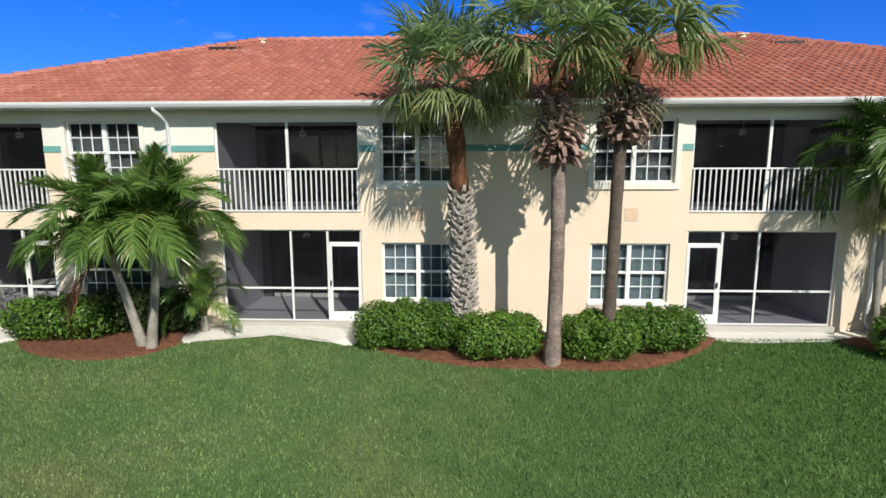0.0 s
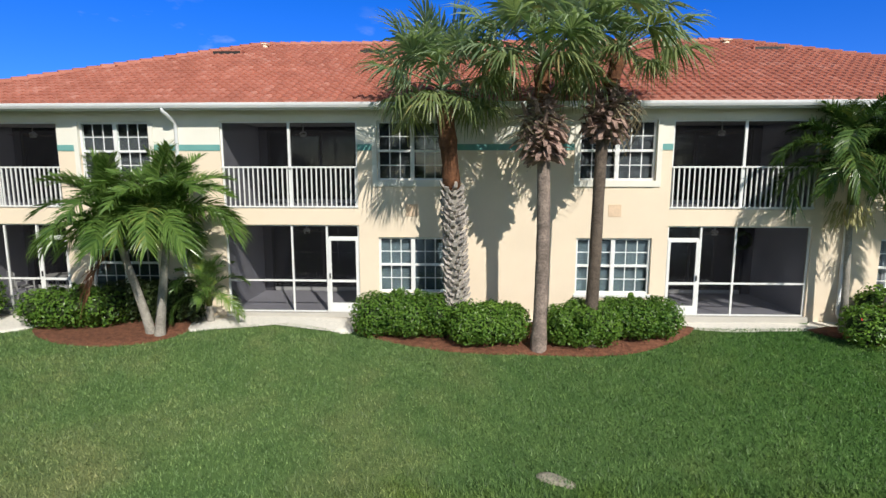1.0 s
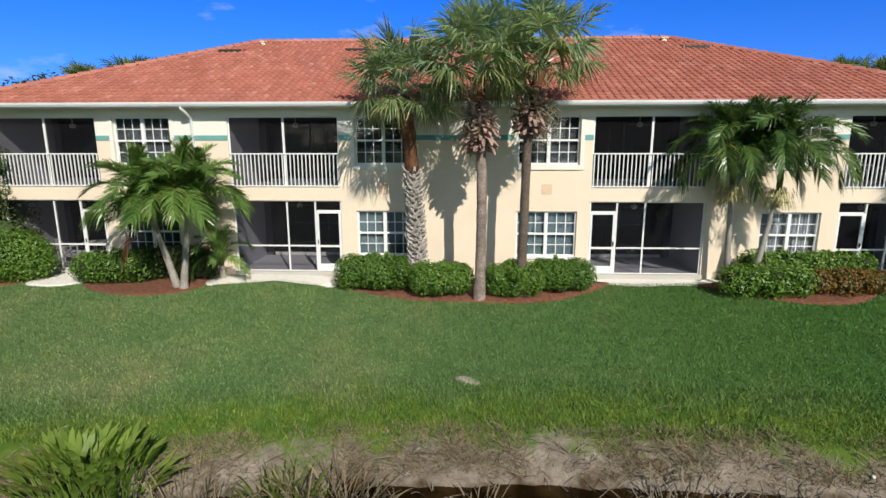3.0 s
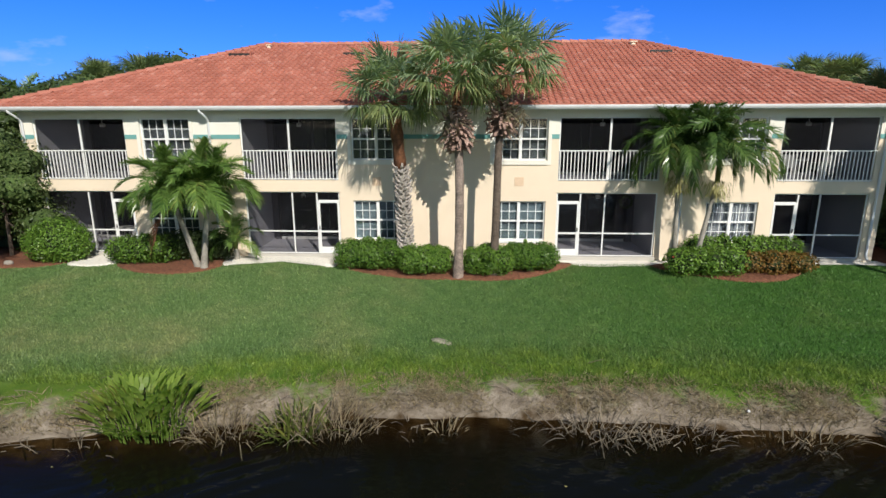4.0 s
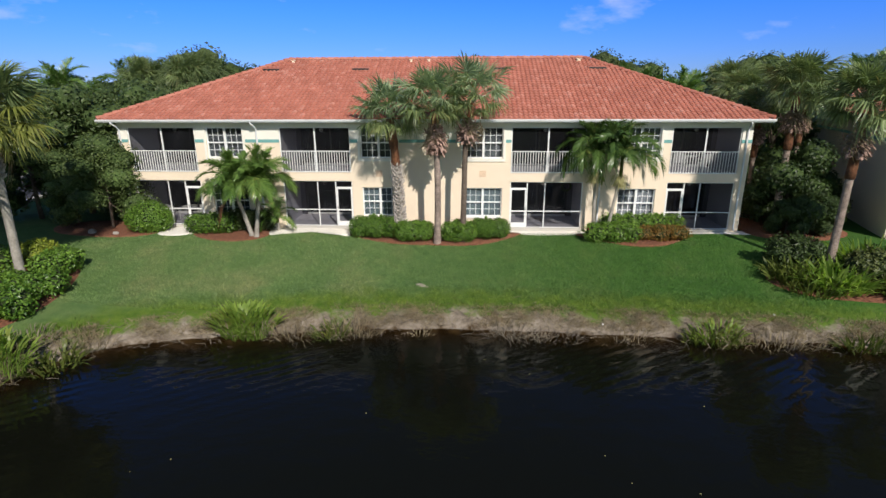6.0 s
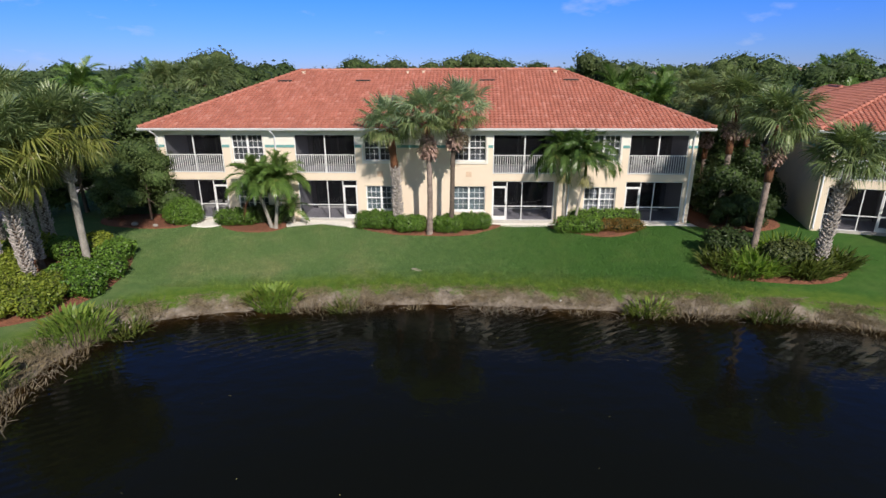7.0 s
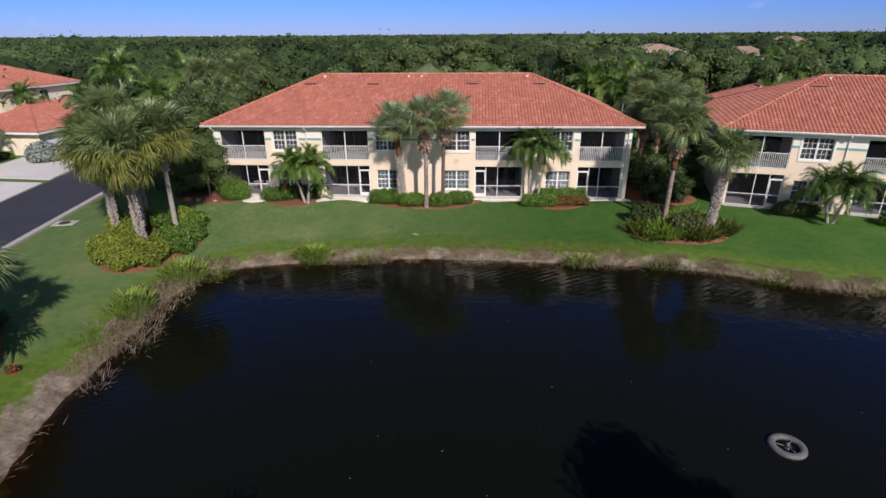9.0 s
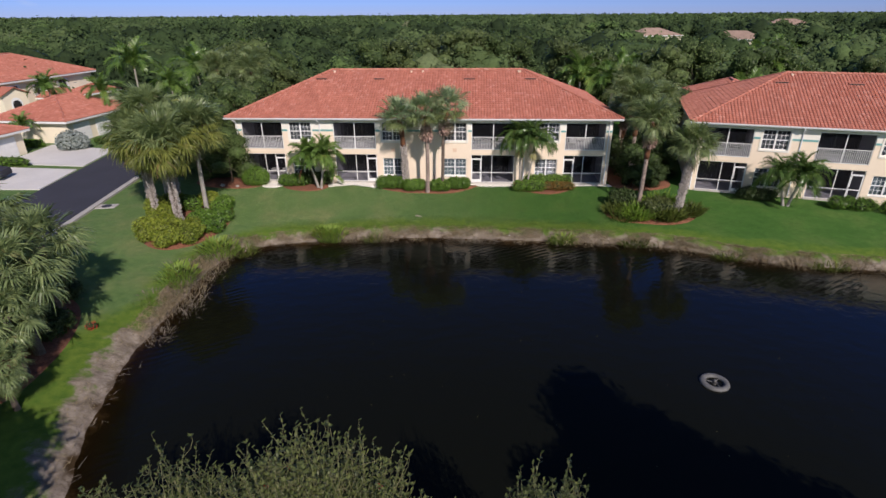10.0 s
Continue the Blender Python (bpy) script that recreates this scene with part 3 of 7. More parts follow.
def tile_mesh_data(w=0.25, length=0.38):
    """One barrel roof tile, along +y up the slope, its lower end at y = 0."""
    prof = []
    for k in range(5):
        a = math.pi * k / 4
        prof.append((-math.cos(a) * w * 0.36, math.sin(a) * 0.056))
    prof = [(-w * 0.5, 0.004)] + prof + [(w * 0.5, 0.004)]
    v = [(x, 0, z + 0.042) for x, z in prof] + [(x, length, z) for x, z in prof] + [(prof[0][0], 0, 0), (prof[-1][0], 0, 0)]
    n = len(prof)
    f = [(i, i + 1, i + 1 + n, i + n) for i in range(n - 1)] + [tuple([2 * n] + list(range(n)) + [2 * n + 1])[::-1]]
    return np.array(v), f


TV, TF = tile_mesh_data()
EXPO, TW = 0.33, 0.25


def tile_frames(corner, u, up, eave_len, slope_len, cut_l, cut_r, rng):
    """Poses of all tiles on a roof face: corner at the eave, u along it, up the slope; cut_l and cut_r are run-in per metre of slope."""
    corner, u, up = Vector(corner), Vector(u).normalized(), Vector(up).normalized()
    nrm = u.cross(up).normalized()
    out = []
    for r in range(int(slope_len / EXPO)):
        s = r * EXPO
        a, b = cut_l * (s + 0.2), eave_len - cut_r * (s + 0.2)
        for c in range(int(eave_len / TW) + 1):
            x = (c + 0.5) * TW
            if a <= x <= b:
                m = Matrix((u, up, nrm)).transposed().to_4x4()
                m.translation = corner + u * x + up * s + nrm * (0.004 * rng.uniform(-1, 1))
                out.append((r, x, m))
    return out


def joined_tiles(frames):
    if not frames:
        return [], []
    ms = np.array([[list(row) for row in m] for m in frames])
    v = np.einsum("nij,kj->nki", ms[:, :3, :3], TV) + ms[:, None, :3, 3]
    k = len(TV)
    faces = [tuple(i + o * k for i in f) for o in range(len(frames)) for f in TF]
    return v.reshape(-1, 3), faces


CAP = mesh_from("ridge_cap", *tube_data([(0, 0, 0.075), (1, 0, 0.045)], [0.125, 0.105], 8), TILE)


def hip_roof(parent, x0, x1, y0, y1, z, slope, singles=None, seed=1, tiled=True):
    """A hipped roof with its longer side along x: deck, tiles, ridge caps."""
    rng = random.Random(seed)
    half = (y1 - y0) / 2
    h = half * slope
    ra, rb = x0 + half, x1 - half
    ym = (y0 + y1) / 2
    v = [(x0, y0, z), (x1, y0, z), (x1, y1, z), (x0, y1, z), (ra, ym, z + h), (rb, ym, z + h), (x0, y0, z - 0.10), (x1, y0, z - 0.10), (x1, y1, z - 0.10), (x0, y1, z - 0.10)]
    f = [(0, 1, 5, 4), (1, 2, 5), (2, 3, 4, 5), (3, 0, 4), (6, 7, 1, 0), (7, 8, 2, 1), (8, 9, 3, 2), (9, 6, 0, 3), (9, 8, 7, 6)]
    roof = place("roof", mesh_from("roof", v, f, SOFFIT if tiled else BROWN_TILE), parent, None, "terracotta barrel-tile hip roof" if tiled else "brown tile roof")
    if not tiled:
        return roof
    sl = math.hypot(1, slope)
    cut = 1 / sl
    lift = 0.02
    front = tile_frames((x0, y0 - 0.04, z + lift), (1, 0, 0), (0, 1, slope), x1 - x0, half * sl, cut, cut, rng)
    right = tile_frames((x1 + 0.04, y0, z + lift), (0, 1, 0), (-1, 0, slope), y1 - y0, half * sl, cut, cut, rng)
    left = tile_frames((x0 - 0.04, y1, z + lift), (0, -1, 0), (1, 0, slope), y1 - y0, half * sl, cut, cut, rng)
    back = tile_frames((x1, y1 + 0.04, z + lift), (-1, 0, 0), (0, -1, slope), x1 - x0, half * sl, cut, cut, rng)
    single, rest = [], []
    for r, x, m in front:
        (single if singles and r < singles[2] and singles[0] < x0 + x < singles[1] else rest).append(m)
    rest += [m for g in (right, left) for _, _, m in g] + [m for r, _, m in back if r > int(half * sl / EXPO) - 4]
    tv, tf = joined_tiles(rest)
    place("tile_field", mesh_from("tile_field", tv, tf, TILE, False), roof, None, "", kind="stuff")
    if single:
        me = mesh_from("tile", TV, TF, TILE)
        for m in single:
            place("tile", me, roof, m)
    for a, b in (((ra, ym, z + h), (rb, ym, z + h)), ((x0, y0, z), (ra, ym, z + h)), ((x1, y0, z), (rb, ym, z + h)), ((x1, y1, z), (rb, ym, z + h)), ((x0, y1, z), (ra, ym, z + h))):
        a, b = Vector(a), Vector(b)
        d = (b - a)
        n = max(2, int(d.length / 0.40))
        for i in range(n):
            p, q = a + d * (i / n), a + d * ((i + 1.12) / n)
            m = (q - p).to_track_quat("X", "Z").to_matrix().to_4x4()
            m.translation = p
            place("ridge_cap", CAP, roof, m @ Matrix.Diagonal(((q - p).length, 1, 1, 1)))
    return roof


def window_unit(parent, x0, x1, z0, z1, y, covering, surround):
    """A double window: two sashes side by side, each with a meeting rail and thin bars."""
    fw = 0.055
    xm = (x0 + x1) / 2
    zm = z0 + (z1 - z0) * 0.50
    bm = boxes((x0, x0 + fw, y - 0.03, y + 0.05, z0, z1), (x1 - fw, x1, y - 0.03, y + 0.05, z0, z1), (x0 + fw, x1 - fw, y - 0.03, y + 0.05, z1 - fw, z1),
               (x0 + fw, x1 - fw, y - 0.03, y + 0.05, z0, z0 + fw), (xm - 0.055, xm + 0.055, y - 0.034, y + 0.054, z0 + fw, z1 - fw))
    win = part("window", bm, WHITE, parent, "white double sash window with thin glazing bars")
    for a, b in ((x0 + fw, xm - 0.055), (xm + 0.055, x1 - fw)):
        part("meeting_rail", boxes((a, b, y - 0.026, y + 0.046, zm - 0.03, zm + 0.03)), WHITE, win)
        for lo, hi, yy in ((z0 + fw, zm - 0.03, 0.018), (zm + 0.03, z1 - fw, -0.004)):
            pane = part("pane", boxes((a, b, y + yy, y + yy + 0.005, lo, hi)), GLASS, win, "clear glass pane")
            pane.visible_shadow = False
            for i in (1, 2):
                xx = a + (b - a) * i / 3
                part("glazing_bar", boxes((xx - 0.011, xx + 0.011, y + yy - 0.012, y + yy - 0.002, lo, hi)), WHITE, win)
            zz = (lo + hi) / 2
            part("glazing_bar", boxes((a, b, y + yy - 0.014, y + yy - 0.004, zz - 0.011, zz + 0.011)), WHITE, win)
    if surround:
        s = 0.13
        part("window_trim", boxes((x0 - s, x0 - 0.002, -0.035, 0.0, z0 - 0.16, z1), (x1 + 0.002, x1 + s, -0.035, 0.0, z0 - 0.16, z1), (x0, x1, -0.05, 0.06, z0 - 0.16, z0 - 0.004)), STUCCO_WHITE, win, "white raised stucco surround")
    else:
        part("window_sill", boxes((x0 - 0.04, x1 + 0.04, -0.04, 0.06, z0 - 0.09, z0 - 0.004), bevel=0.008), WHITE, win)
    if covering == "curtain":
        n = 90
        vs, fs = [], []
        for i in range(n + 1):
            xx = x0 + (x1 - x0) * i / n
            yy = y + 0.16 + 0.022 * math.sin(i * 1.25) + 0.012 * math.sin(i * 0.37)
            vs += [(xx, yy, z0 - 0.02), (xx, yy, z1 + 0.02)]
        fs = [(2 * i, 2 * i + 2, 2 * i + 3, 2 * i + 1) for i in range(n)]
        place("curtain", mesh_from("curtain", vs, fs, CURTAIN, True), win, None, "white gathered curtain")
    elif covering in ("blind", "dim"):
        sl = []
        z = z0 + 0.02
        while z < z1:
            sl.append((x0, x1, y + 0.115, y + 0.135, z, z + 0.041))
            z += 0.050
        part("blind", boxes(*sl), BLIND if covering == "blind" else DIM_BLIND, win, "pale slatted blind" if covering == "blind" else "grey slatted blind, also standing in for sky reflection")
    return win


def lanai_storey(parent, x0, x1, z0, z1, door_side, upper):
    """The screen frame in one opening, with its door or its railing."""
    y0, y1 = 0.06, 0.11
    p = 0.05
    xm = (x0 + x1) / 2
    if upper:
        zr = 4.03
        cage = part("screen_frame", boxes((x0, x0 + p, y0, y1, z0, z1), (x1 - p, x1, y0, y1, z0, z1), (xm - 0.035, xm + 0.035, y0 - 0.005, y1 + 0.005, z0, z1),
                                          (x0 + p, xm - 0.035, y0, y1, z1 - 0.04, z1), (xm + 0.035, x1 - p, y0, y1, z1 - 0.04, z1), (x0 + p, x1 - p, y0, y1, z0, z0 + 0.03)), WHITE, parent, "white aluminium screen frame")
        rail = part("railing", boxes((x0, x1, -0.005, 0.052, zr - 0.045, zr), (x0, x1, 0.0, 0.045, z0 + 0.025, z0 + 0.07), bevel=0.006), WHITE, parent, "white metal balcony railing")
        bal = mesh_from("baluster", *[list(q) for q in box_data(-0.016, 0.016, 0.004, 0.036, z0 + 0.07, zr - 0.045)], WHITE)
        n = int((x1 - x0) / 0.132)
        for i in range(n):
            place("baluster", bal, rail, Matrix.Translation((x0 + (x1 - x0) * (i + 0.5) / n, 0, 0)))
        spans = [(x0 + p, xm - 0.035, z0 + 0.03, z1 - 0.04), (xm + 0.035, x1 - p, z0 + 0.03, z1 - 0.04)]
    else:
        dw = 0.90
        sgn = 1 if door_side == "right" else -1
        dx0, dx1 = (x1 - dw, x1) if sgn > 0 else (x0, x0 + dw)
        fx0, fx1 = (x0, x1 - dw) if sgn > 0 else (x0 + dw, x1)
        xm = fx0 + (fx1 - fx0) * (0.655 if sgn > 0 else 0.32)
        zr = 0.90
        cage = part("screen_frame", boxes((x0, x0 + p, y0, y1, z0, z1), (x1 - p, x1, y0, y1, z0, z1), (xm - 0.025, xm + 0.025, y0 - 0.004, y1 + 0.004, z0, z1),
                                          (fx0 + p, fx1 - p, y0, y1, zr - 0.025, zr + 0.025), (fx0 + p, fx1 - p, y0, y1, z0, z0 + 0.05), (x0 + p, x1 - p, y0, y1, z1 - 0.04, z1),
                                          ((dx0 - 0.025 if sgn > 0 else dx1 - 0.025), (dx0 + 0.025 if sgn > 0 else dx1 + 0.025), y0 - 0.006, y1 + 0.006, z0, z1)), WHITE, parent, "white aluminium screen frame")
        a, b, t = dx0 + 0.035, dx1 - 0.035, 0.075
        door = part("screen_door", boxes((a, a + t, y0 - 0.02, y1 - 0.02, z0 + 0.02, 2.10), (b - t, b, y0 - 0.02, y1 - 0.02, z0 + 0.02, 2.10), (a + t, b - t, y0 - 0.02, y1 - 0.02, 2.02, 2.10),
                                         (a + t, b - t, y0 - 0.02, y1 - 0.02, 0.86, 0.93), (a + t, b - t, y0 - 0.02, y1 - 0.02, z0 + 0.02, 0.28), bevel=0.004), WHITE, parent, "white screen door with a kick panel")
        hx = a + t / 2 if sgn > 0 else b - t / 2
        part("door_handle", boxes((hx - 0.015, hx + 0.015, y0 - 0.065, y0 - 0.02, 0.98, 1.12), bevel=0.006), IRON, door, "small dark door handle")
        part("screen", boxes((a + t, b - t, y0 + 0.004, y0 + 0.007, 0.28, 2.02)), SCREEN, door, "dark insect screen")
        spans = [(dx0 + p, dx1 - p, 2.11, z1 - 0.04), (fx0 + p, xm - 0.025, zr + 0.025, z1 - 0.04), (xm + 0.025, fx1 - p, zr + 0.025, z1 - 0.04),
                 (fx0 + p, xm - 0.025, z0 + 0.05, zr - 0.025), (xm + 0.025, fx1 - p, z0 + 0.05, zr - 0.025)]
        part("screen_sill", boxes((x0 - 0.03, x1 + 0.03, -0.12, y0 - 0.022, -0.32, 0.022), bevel=0.01), CONCRETE, cage, "pale concrete sill")
        part("transom", boxes((dx0 + p, dx1 - p, y0, y1, 2.10, 2.135)), WHITE, cage)
    for a, b, c, d in spans:
        part("screen", boxes((a, b, y0 + 0.022, y0 + 0.025, c, d)), SCREEN, cage, "dark insect screen")
    # the room behind: sliding glass door in the back wall
    yb = 2.75
    sx0, sx1 = (x0 + 0.30, x1 - 0.03) if door_side == 'right' else (x0 + 0.03, x1 - 0.30)
    fl = z0 if upper else 0.02
    top = fl + 2.28
    mid = (sx0 + sx1) / 2
    sd = part("sliding_door", boxes((sx0, sx0 + 0.06, yb - 0.07, yb - 0.01, fl, top), (sx1 - 0.06, sx1, yb - 0.07, yb - 0.01, fl, top), (sx0 + 0.06, sx1 - 0.06, yb - 0.07, yb - 0.01, top - 0.06, top),
                                    (mid - 0.04, mid + 0.04, yb - 0.07, yb - 0.01, fl + 0.12, top - 0.06)), BRONZE, parent, "dark-framed sliding glass door")
    part("threshold", boxes((sx0 + 0.06, sx1 - 0.06, yb - 0.07, yb - 0.01, fl, fl + 0.12)), WHITE, sd, "pale door threshold")
    for a, b in ((sx0 + 0.06, mid - 0.04), (mid + 0.04, sx1 - 0.06)):
        g = part("pane", boxes((a, b, yb - 0.045, yb - 0.038, fl + 0.12, top - 0.06)), GLASS, sd, "dark reflecting glass pane")
        g.visible_shadow = False
    # Dark sheet behind the glass paints in the unlit room.
    part("room_shade_sheet", boxes((sx0, sx1, yb - 0.005, yb - 0.001, fl, top)), ROOM_SHADE, sd)


def box_data(x0, x1, y0, y1, z0, z1):
    v = [(x, y, z) for z in (z0, z1) for x, y in ((x0, y0), (x1, y0), (x1, y1), (x0, y1))]
    return v, [(3, 2, 1, 0), (4, 5, 6, 7), (0, 1, 5, 4), (1, 2, 6, 5), (2, 3, 7, 6), (3, 0, 4, 7)]


def downspout(parent, x, y_wall, top_y):
    """A white downspout that leaves the gutter by an elbow and runs down the wall."""
    pts = [(x - 0.10, top_y + 0.02, 5.55), (x - 0.10, top_y + 0.03, 5.44), (x - 0.04, top_y + 0.12, 5.36), (x, y_wall - 0.12, 5.20), (x, y_wall - 0.055, 5.05), (x, y_wall - 0.05, 3.0), (x, y_wall - 0.05, 0.15), (x, y_wall - 0.16, 0.02)]
    return tube("downspout", pts, 0.048, GUTTER, parent, 8, "white metal downspout with an elbow")


def apartment_building():
    b = new("apartment_building")
    b.empty_display_size = 0.3
    # front wall, pier by pier, in three bands of colour
    cuts = sorted([WALL_L, WALL_R] + [v for o in LANAIS for v in o[:2]] + [v for w in WINDOWS for v in w])
    low, high = [], []
    ZB = 4.53
    for a, c in zip(cuts, cuts[1:]):
        kind = "pier"
        for o in LANAIS:
            if o[0] <= a and c <= o[1]:
                kind = "lanai"
        for w in WINDOWS:
            if w[0] <= a and c <= w[1]:
                kind = "window"
        if kind == "pier":
            low.append((a, c, 0, WT, -0.35, ZB))
            high.append((a, c, 0, WT, ZB, 5.56))
        elif kind == "lanai":
            low += [(a, c, 0, WT, -0.35, 0.0), (a, c, 0, WT, Z_LOW, Z_UP0)]
            high.append((a, c, 0, WT, Z_UP1, 5.56))
        else:
            low += [(a, c, 0, WT, -0.35, WIN_LOW[0]), (a, c, 0, WT, WIN_LOW[1], WIN_UP[0])]
            high.append((a, c, 0, WT, WIN_UP[1], 5.56))
    for q in low:
        part("wall", boxes(q), STUCCO, b, "smooth yellow stucco wall")
    for q in high:
        part("wall", boxes(q), STUCCO_WHITE, b, "cream-white stucco upper wall")
    piers = []
    edges = sorted([(o[0], o[1]) for o in LANAIS] + [(w[0] - 0.13, w[1] + 0.13) for w in WINDOWS])
    x = WALL_L
    for a, c in edges + [(WALL_R, WALL_R)]:
        if a - x > 0.1:
            piers.append((x + 0.002, a - 0.002))
        x = c
    for a, c in piers:
        part("colour_band", boxes((a, c, -0.018, 0.0, 4.45, 4.61)), TEAL, b, "teal painted band")
    side = [(WALL_L, WALL_L + WT, WT, DEPTH, -0.35, 5.56), (WALL_R - WT, WALL_R, WT, DEPTH, -0.35, 5.56), (WALL_L + WT, WALL_R - WT, DEPTH - WT, DEPTH, -0.35, 5.56)]
    for q in side:
        part("wall", boxes(q), STUCCO, b, "smooth yellow stucco wall")
    for x0 in (WALL_L - 0.018, WALL_R):
        part("colour_band", boxes((x0, x0 + 0.018, 0.0, DEPTH, 4.45, 4.61)), TEAL, b, "teal painted band")
    # lanais
    fl, ceil_, inner, back = [], [], [], []
    for x0, x1, s in LANAIS:
        fl += [(x0, x1, WT + 0.002, 2.75, 2.72, Z_UP0 - 0.004), (x0, x1, 0.0, 2.75, -0.06, 0.0)]
        inner += [(x0 - 0.14, x0 - 0.002, WT + 0.002, 2.75, -0.06, 5.5), (x1 + 0.002, x1 + 0.14, WT + 0.002, 2.75, -0.06, 5.5)]
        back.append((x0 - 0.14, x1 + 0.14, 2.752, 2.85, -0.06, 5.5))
        ceil_ += [(x0, x1, WT + 0.002, 2.75, Z_LOW, 2.70), (x0, x1, WT + 0.002, 2.75, 5.30, 5.45)]
    for nm, spans, mt, lb in (("lanai_floor", fl, FLOOR, "grey-brown tiled patio floor"), ("lanai_wall", inner, INNER, "pale taupe painted patio wall"), ("lanai_wall", back, TAUPE, "taupe patio rear wall, darkened in its colour for shade"), ("lanai_ceiling", ceil_, SOFFIT, "pale patio ceiling")):
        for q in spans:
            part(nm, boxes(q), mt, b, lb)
    for x0, x1, s in LANAIS:
        lanai_storey(b, x0, x1, 0.0, Z_LOW, s, False)
        lanai_storey(b, x0, x1, Z_UP0, Z_UP1, s, True)
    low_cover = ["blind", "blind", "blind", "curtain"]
    # The first two upper blinds stand in for sky reflected in the panes.
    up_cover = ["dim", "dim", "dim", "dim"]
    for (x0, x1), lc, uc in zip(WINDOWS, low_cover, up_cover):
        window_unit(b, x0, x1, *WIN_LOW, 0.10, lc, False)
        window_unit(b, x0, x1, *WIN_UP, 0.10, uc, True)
        # Boxes behind the windows, with the rooms' shade in their colour.
        part("room_shade_box", boxes((x0 - 0.3, x1 + 0.3, 1.2, 1.25, -0.05, 5.5), (x0 - 0.35, x0 - 0.3, WT + 0.002, 1.2, -0.05, 5.5), (x1 + 0.3, x1 + 0.35, WT + 0.002, 1.2, -0.05, 5.5),
                                  (x0 - 0.3, x1 + 0.3, WT + 0.002, 1.2, 2.5, 2.9), (x0 - 0.3, x1 + 0.3, WT + 0.002, 1.2, 5.35, 5.5)), ROOM_SHADE, b, "near-black boxes standing in for the unlit rooms")
    for x in (-3.25, 2.15):
        part("wall_plaque", boxes((x - 0.17, x + 0.17, -0.012, 0.0, 2.70, 3.03), bevel=0.004), PATCH, b, "faded square plaster patch")
    # eaves and roof
    part("soffit", boxes((WALL_L - OVER, WALL_R + OVER, EAVE_Y, -0.002, 5.50, 5.53), (WALL_L - OVER, WALL_L - 0.002, 0, DEPTH, 5.50, 5.53), (WALL_R + 0.002, WALL_R + OVER, 0, DEPTH, 5.50, 5.53)), SOFFIT, b, "pale soffit under the eaves")
    part("fascia", boxes((WALL_L - OVER, WALL_R + OVER, EAVE_Y - 0.03, EAVE_Y - 0.002, 5.46, 5.64), (WALL_L - OVER - 0.03, WALL_L - OVER - 0.002, EAVE_Y - 0.03, DEPTH + 0.4, 5.46, 5.64), (WALL_R + OVER + 0.002, WALL_R + OVER + 0.03, EAVE_Y - 0.03, DEPTH + 0.4, 5.46, 5.64)), WHITE, b, "white fascia board")
    prof = [(0, 0), (0, 0.13), (-0.012, 0.135), (-0.125, 0.135), (-0.13, 0.125), (-0.12, 0.07), (-0.085, 0.01), (-0.07, 0.0)]
    xs = (WALL_L - OVER - 0.04, WALL_R + OVER + 0.04)
    gv = [(x, EAVE_Y - 0.034 + py, 5.50 + pz) for x in xs for py, pz in prof]
    n = len(prof)
    gf = [(i, (i + 1) % n, (i + 1) % n + n, i + n) for i in range(n)] + [tuple(range(n)), tuple(range(n, 2 * n))[::-1]]
    place("gutter", mesh_from("gutter", gv, gf, GUTTER), b, None, "white metal eaves gutter")
    roof = hip_roof(b, WALL_L - OVER, WALL_R + OVER, EAVE_Y, DEPTH + 0.55, EAVE_Z, SLOPE, (-8.5, 2.5, 6), 3)
    for x in (-9.55, 8.15, 15.15, -16.85):
        downspout(b, x, 0, EAVE_Y - 0.10)

    def on_roof(y):
        return EAVE_Z + (y - EAVE_Y) * SLOPE + 0.08
    for x in (-10.5, -5.1, 3.3, 8.85):
        y = 5.75
        z = on_roof(y)
        bm = boxes((x - 0.55, x + 0.55, -0.20, 0.20, 0.0, 0.16))
        for v in bm.verts:
            v.co.z += v.co.y * SLOPE - (0.10 if v.co.y > 0 and v.co.z > 0.1 else 0)
            v.co.y += y
            v.co.z += z - 0.04
        vent = part("roof_vent", bm, TILE, roof, "low dark-mouthed roof vent")
        part("vent_mouth", boxes((x - 0.5, x + 0.5, y - 0.206, y - 0.2, z - 0.08, z + 0.03)), IRON, vent)
    for x, w in ((-9.55, 0.10), (-2.2, 0.08), (-1.1, 0.08), (7.95, 0.13)):
        y = 6.9
        z = on_roof(y)
        stack = tube("vent_pipe", [(x, y, z - 0.15), (x, y, z + 0.06)], w, STUCCO, roof, 10, "short roof vent pipe")
        part("vent_cap", boxes((x - w * 1.3, x + w * 1.3, y - w * 1.3, y + w * 1.3, z + 0.06, z + 0.11), bevel=0.02), STUCCO, stack)
    return tagged(b, "two-storey yellow stucco apartment building with terracotta tile roof", "building", "lakeside apartment buildings")


MAIN = apartment_building()


# ---------------------------------------------------------------- palms
def ribbon(verts, faces, pts, widths, side):
    """Adds a flat strip along pts; side is the direction of its width. The last point is its tip."""
    o = len(verts)
    for p, w in zip(pts[:-1], widths):
        verts.append(p - side * w)
        verts.append(p + side * w)
    verts.append(pts[-1])
    n = len(pts) - 1
    for i in range(n - 1):
        faces.append((o + 2 * i, o + 2 * i + 1, o + 2 * i + 3, o + 2 * i + 2))
    faces.append((o + 2 * n - 2, o + 2 * n - 1, o + 2 * n))


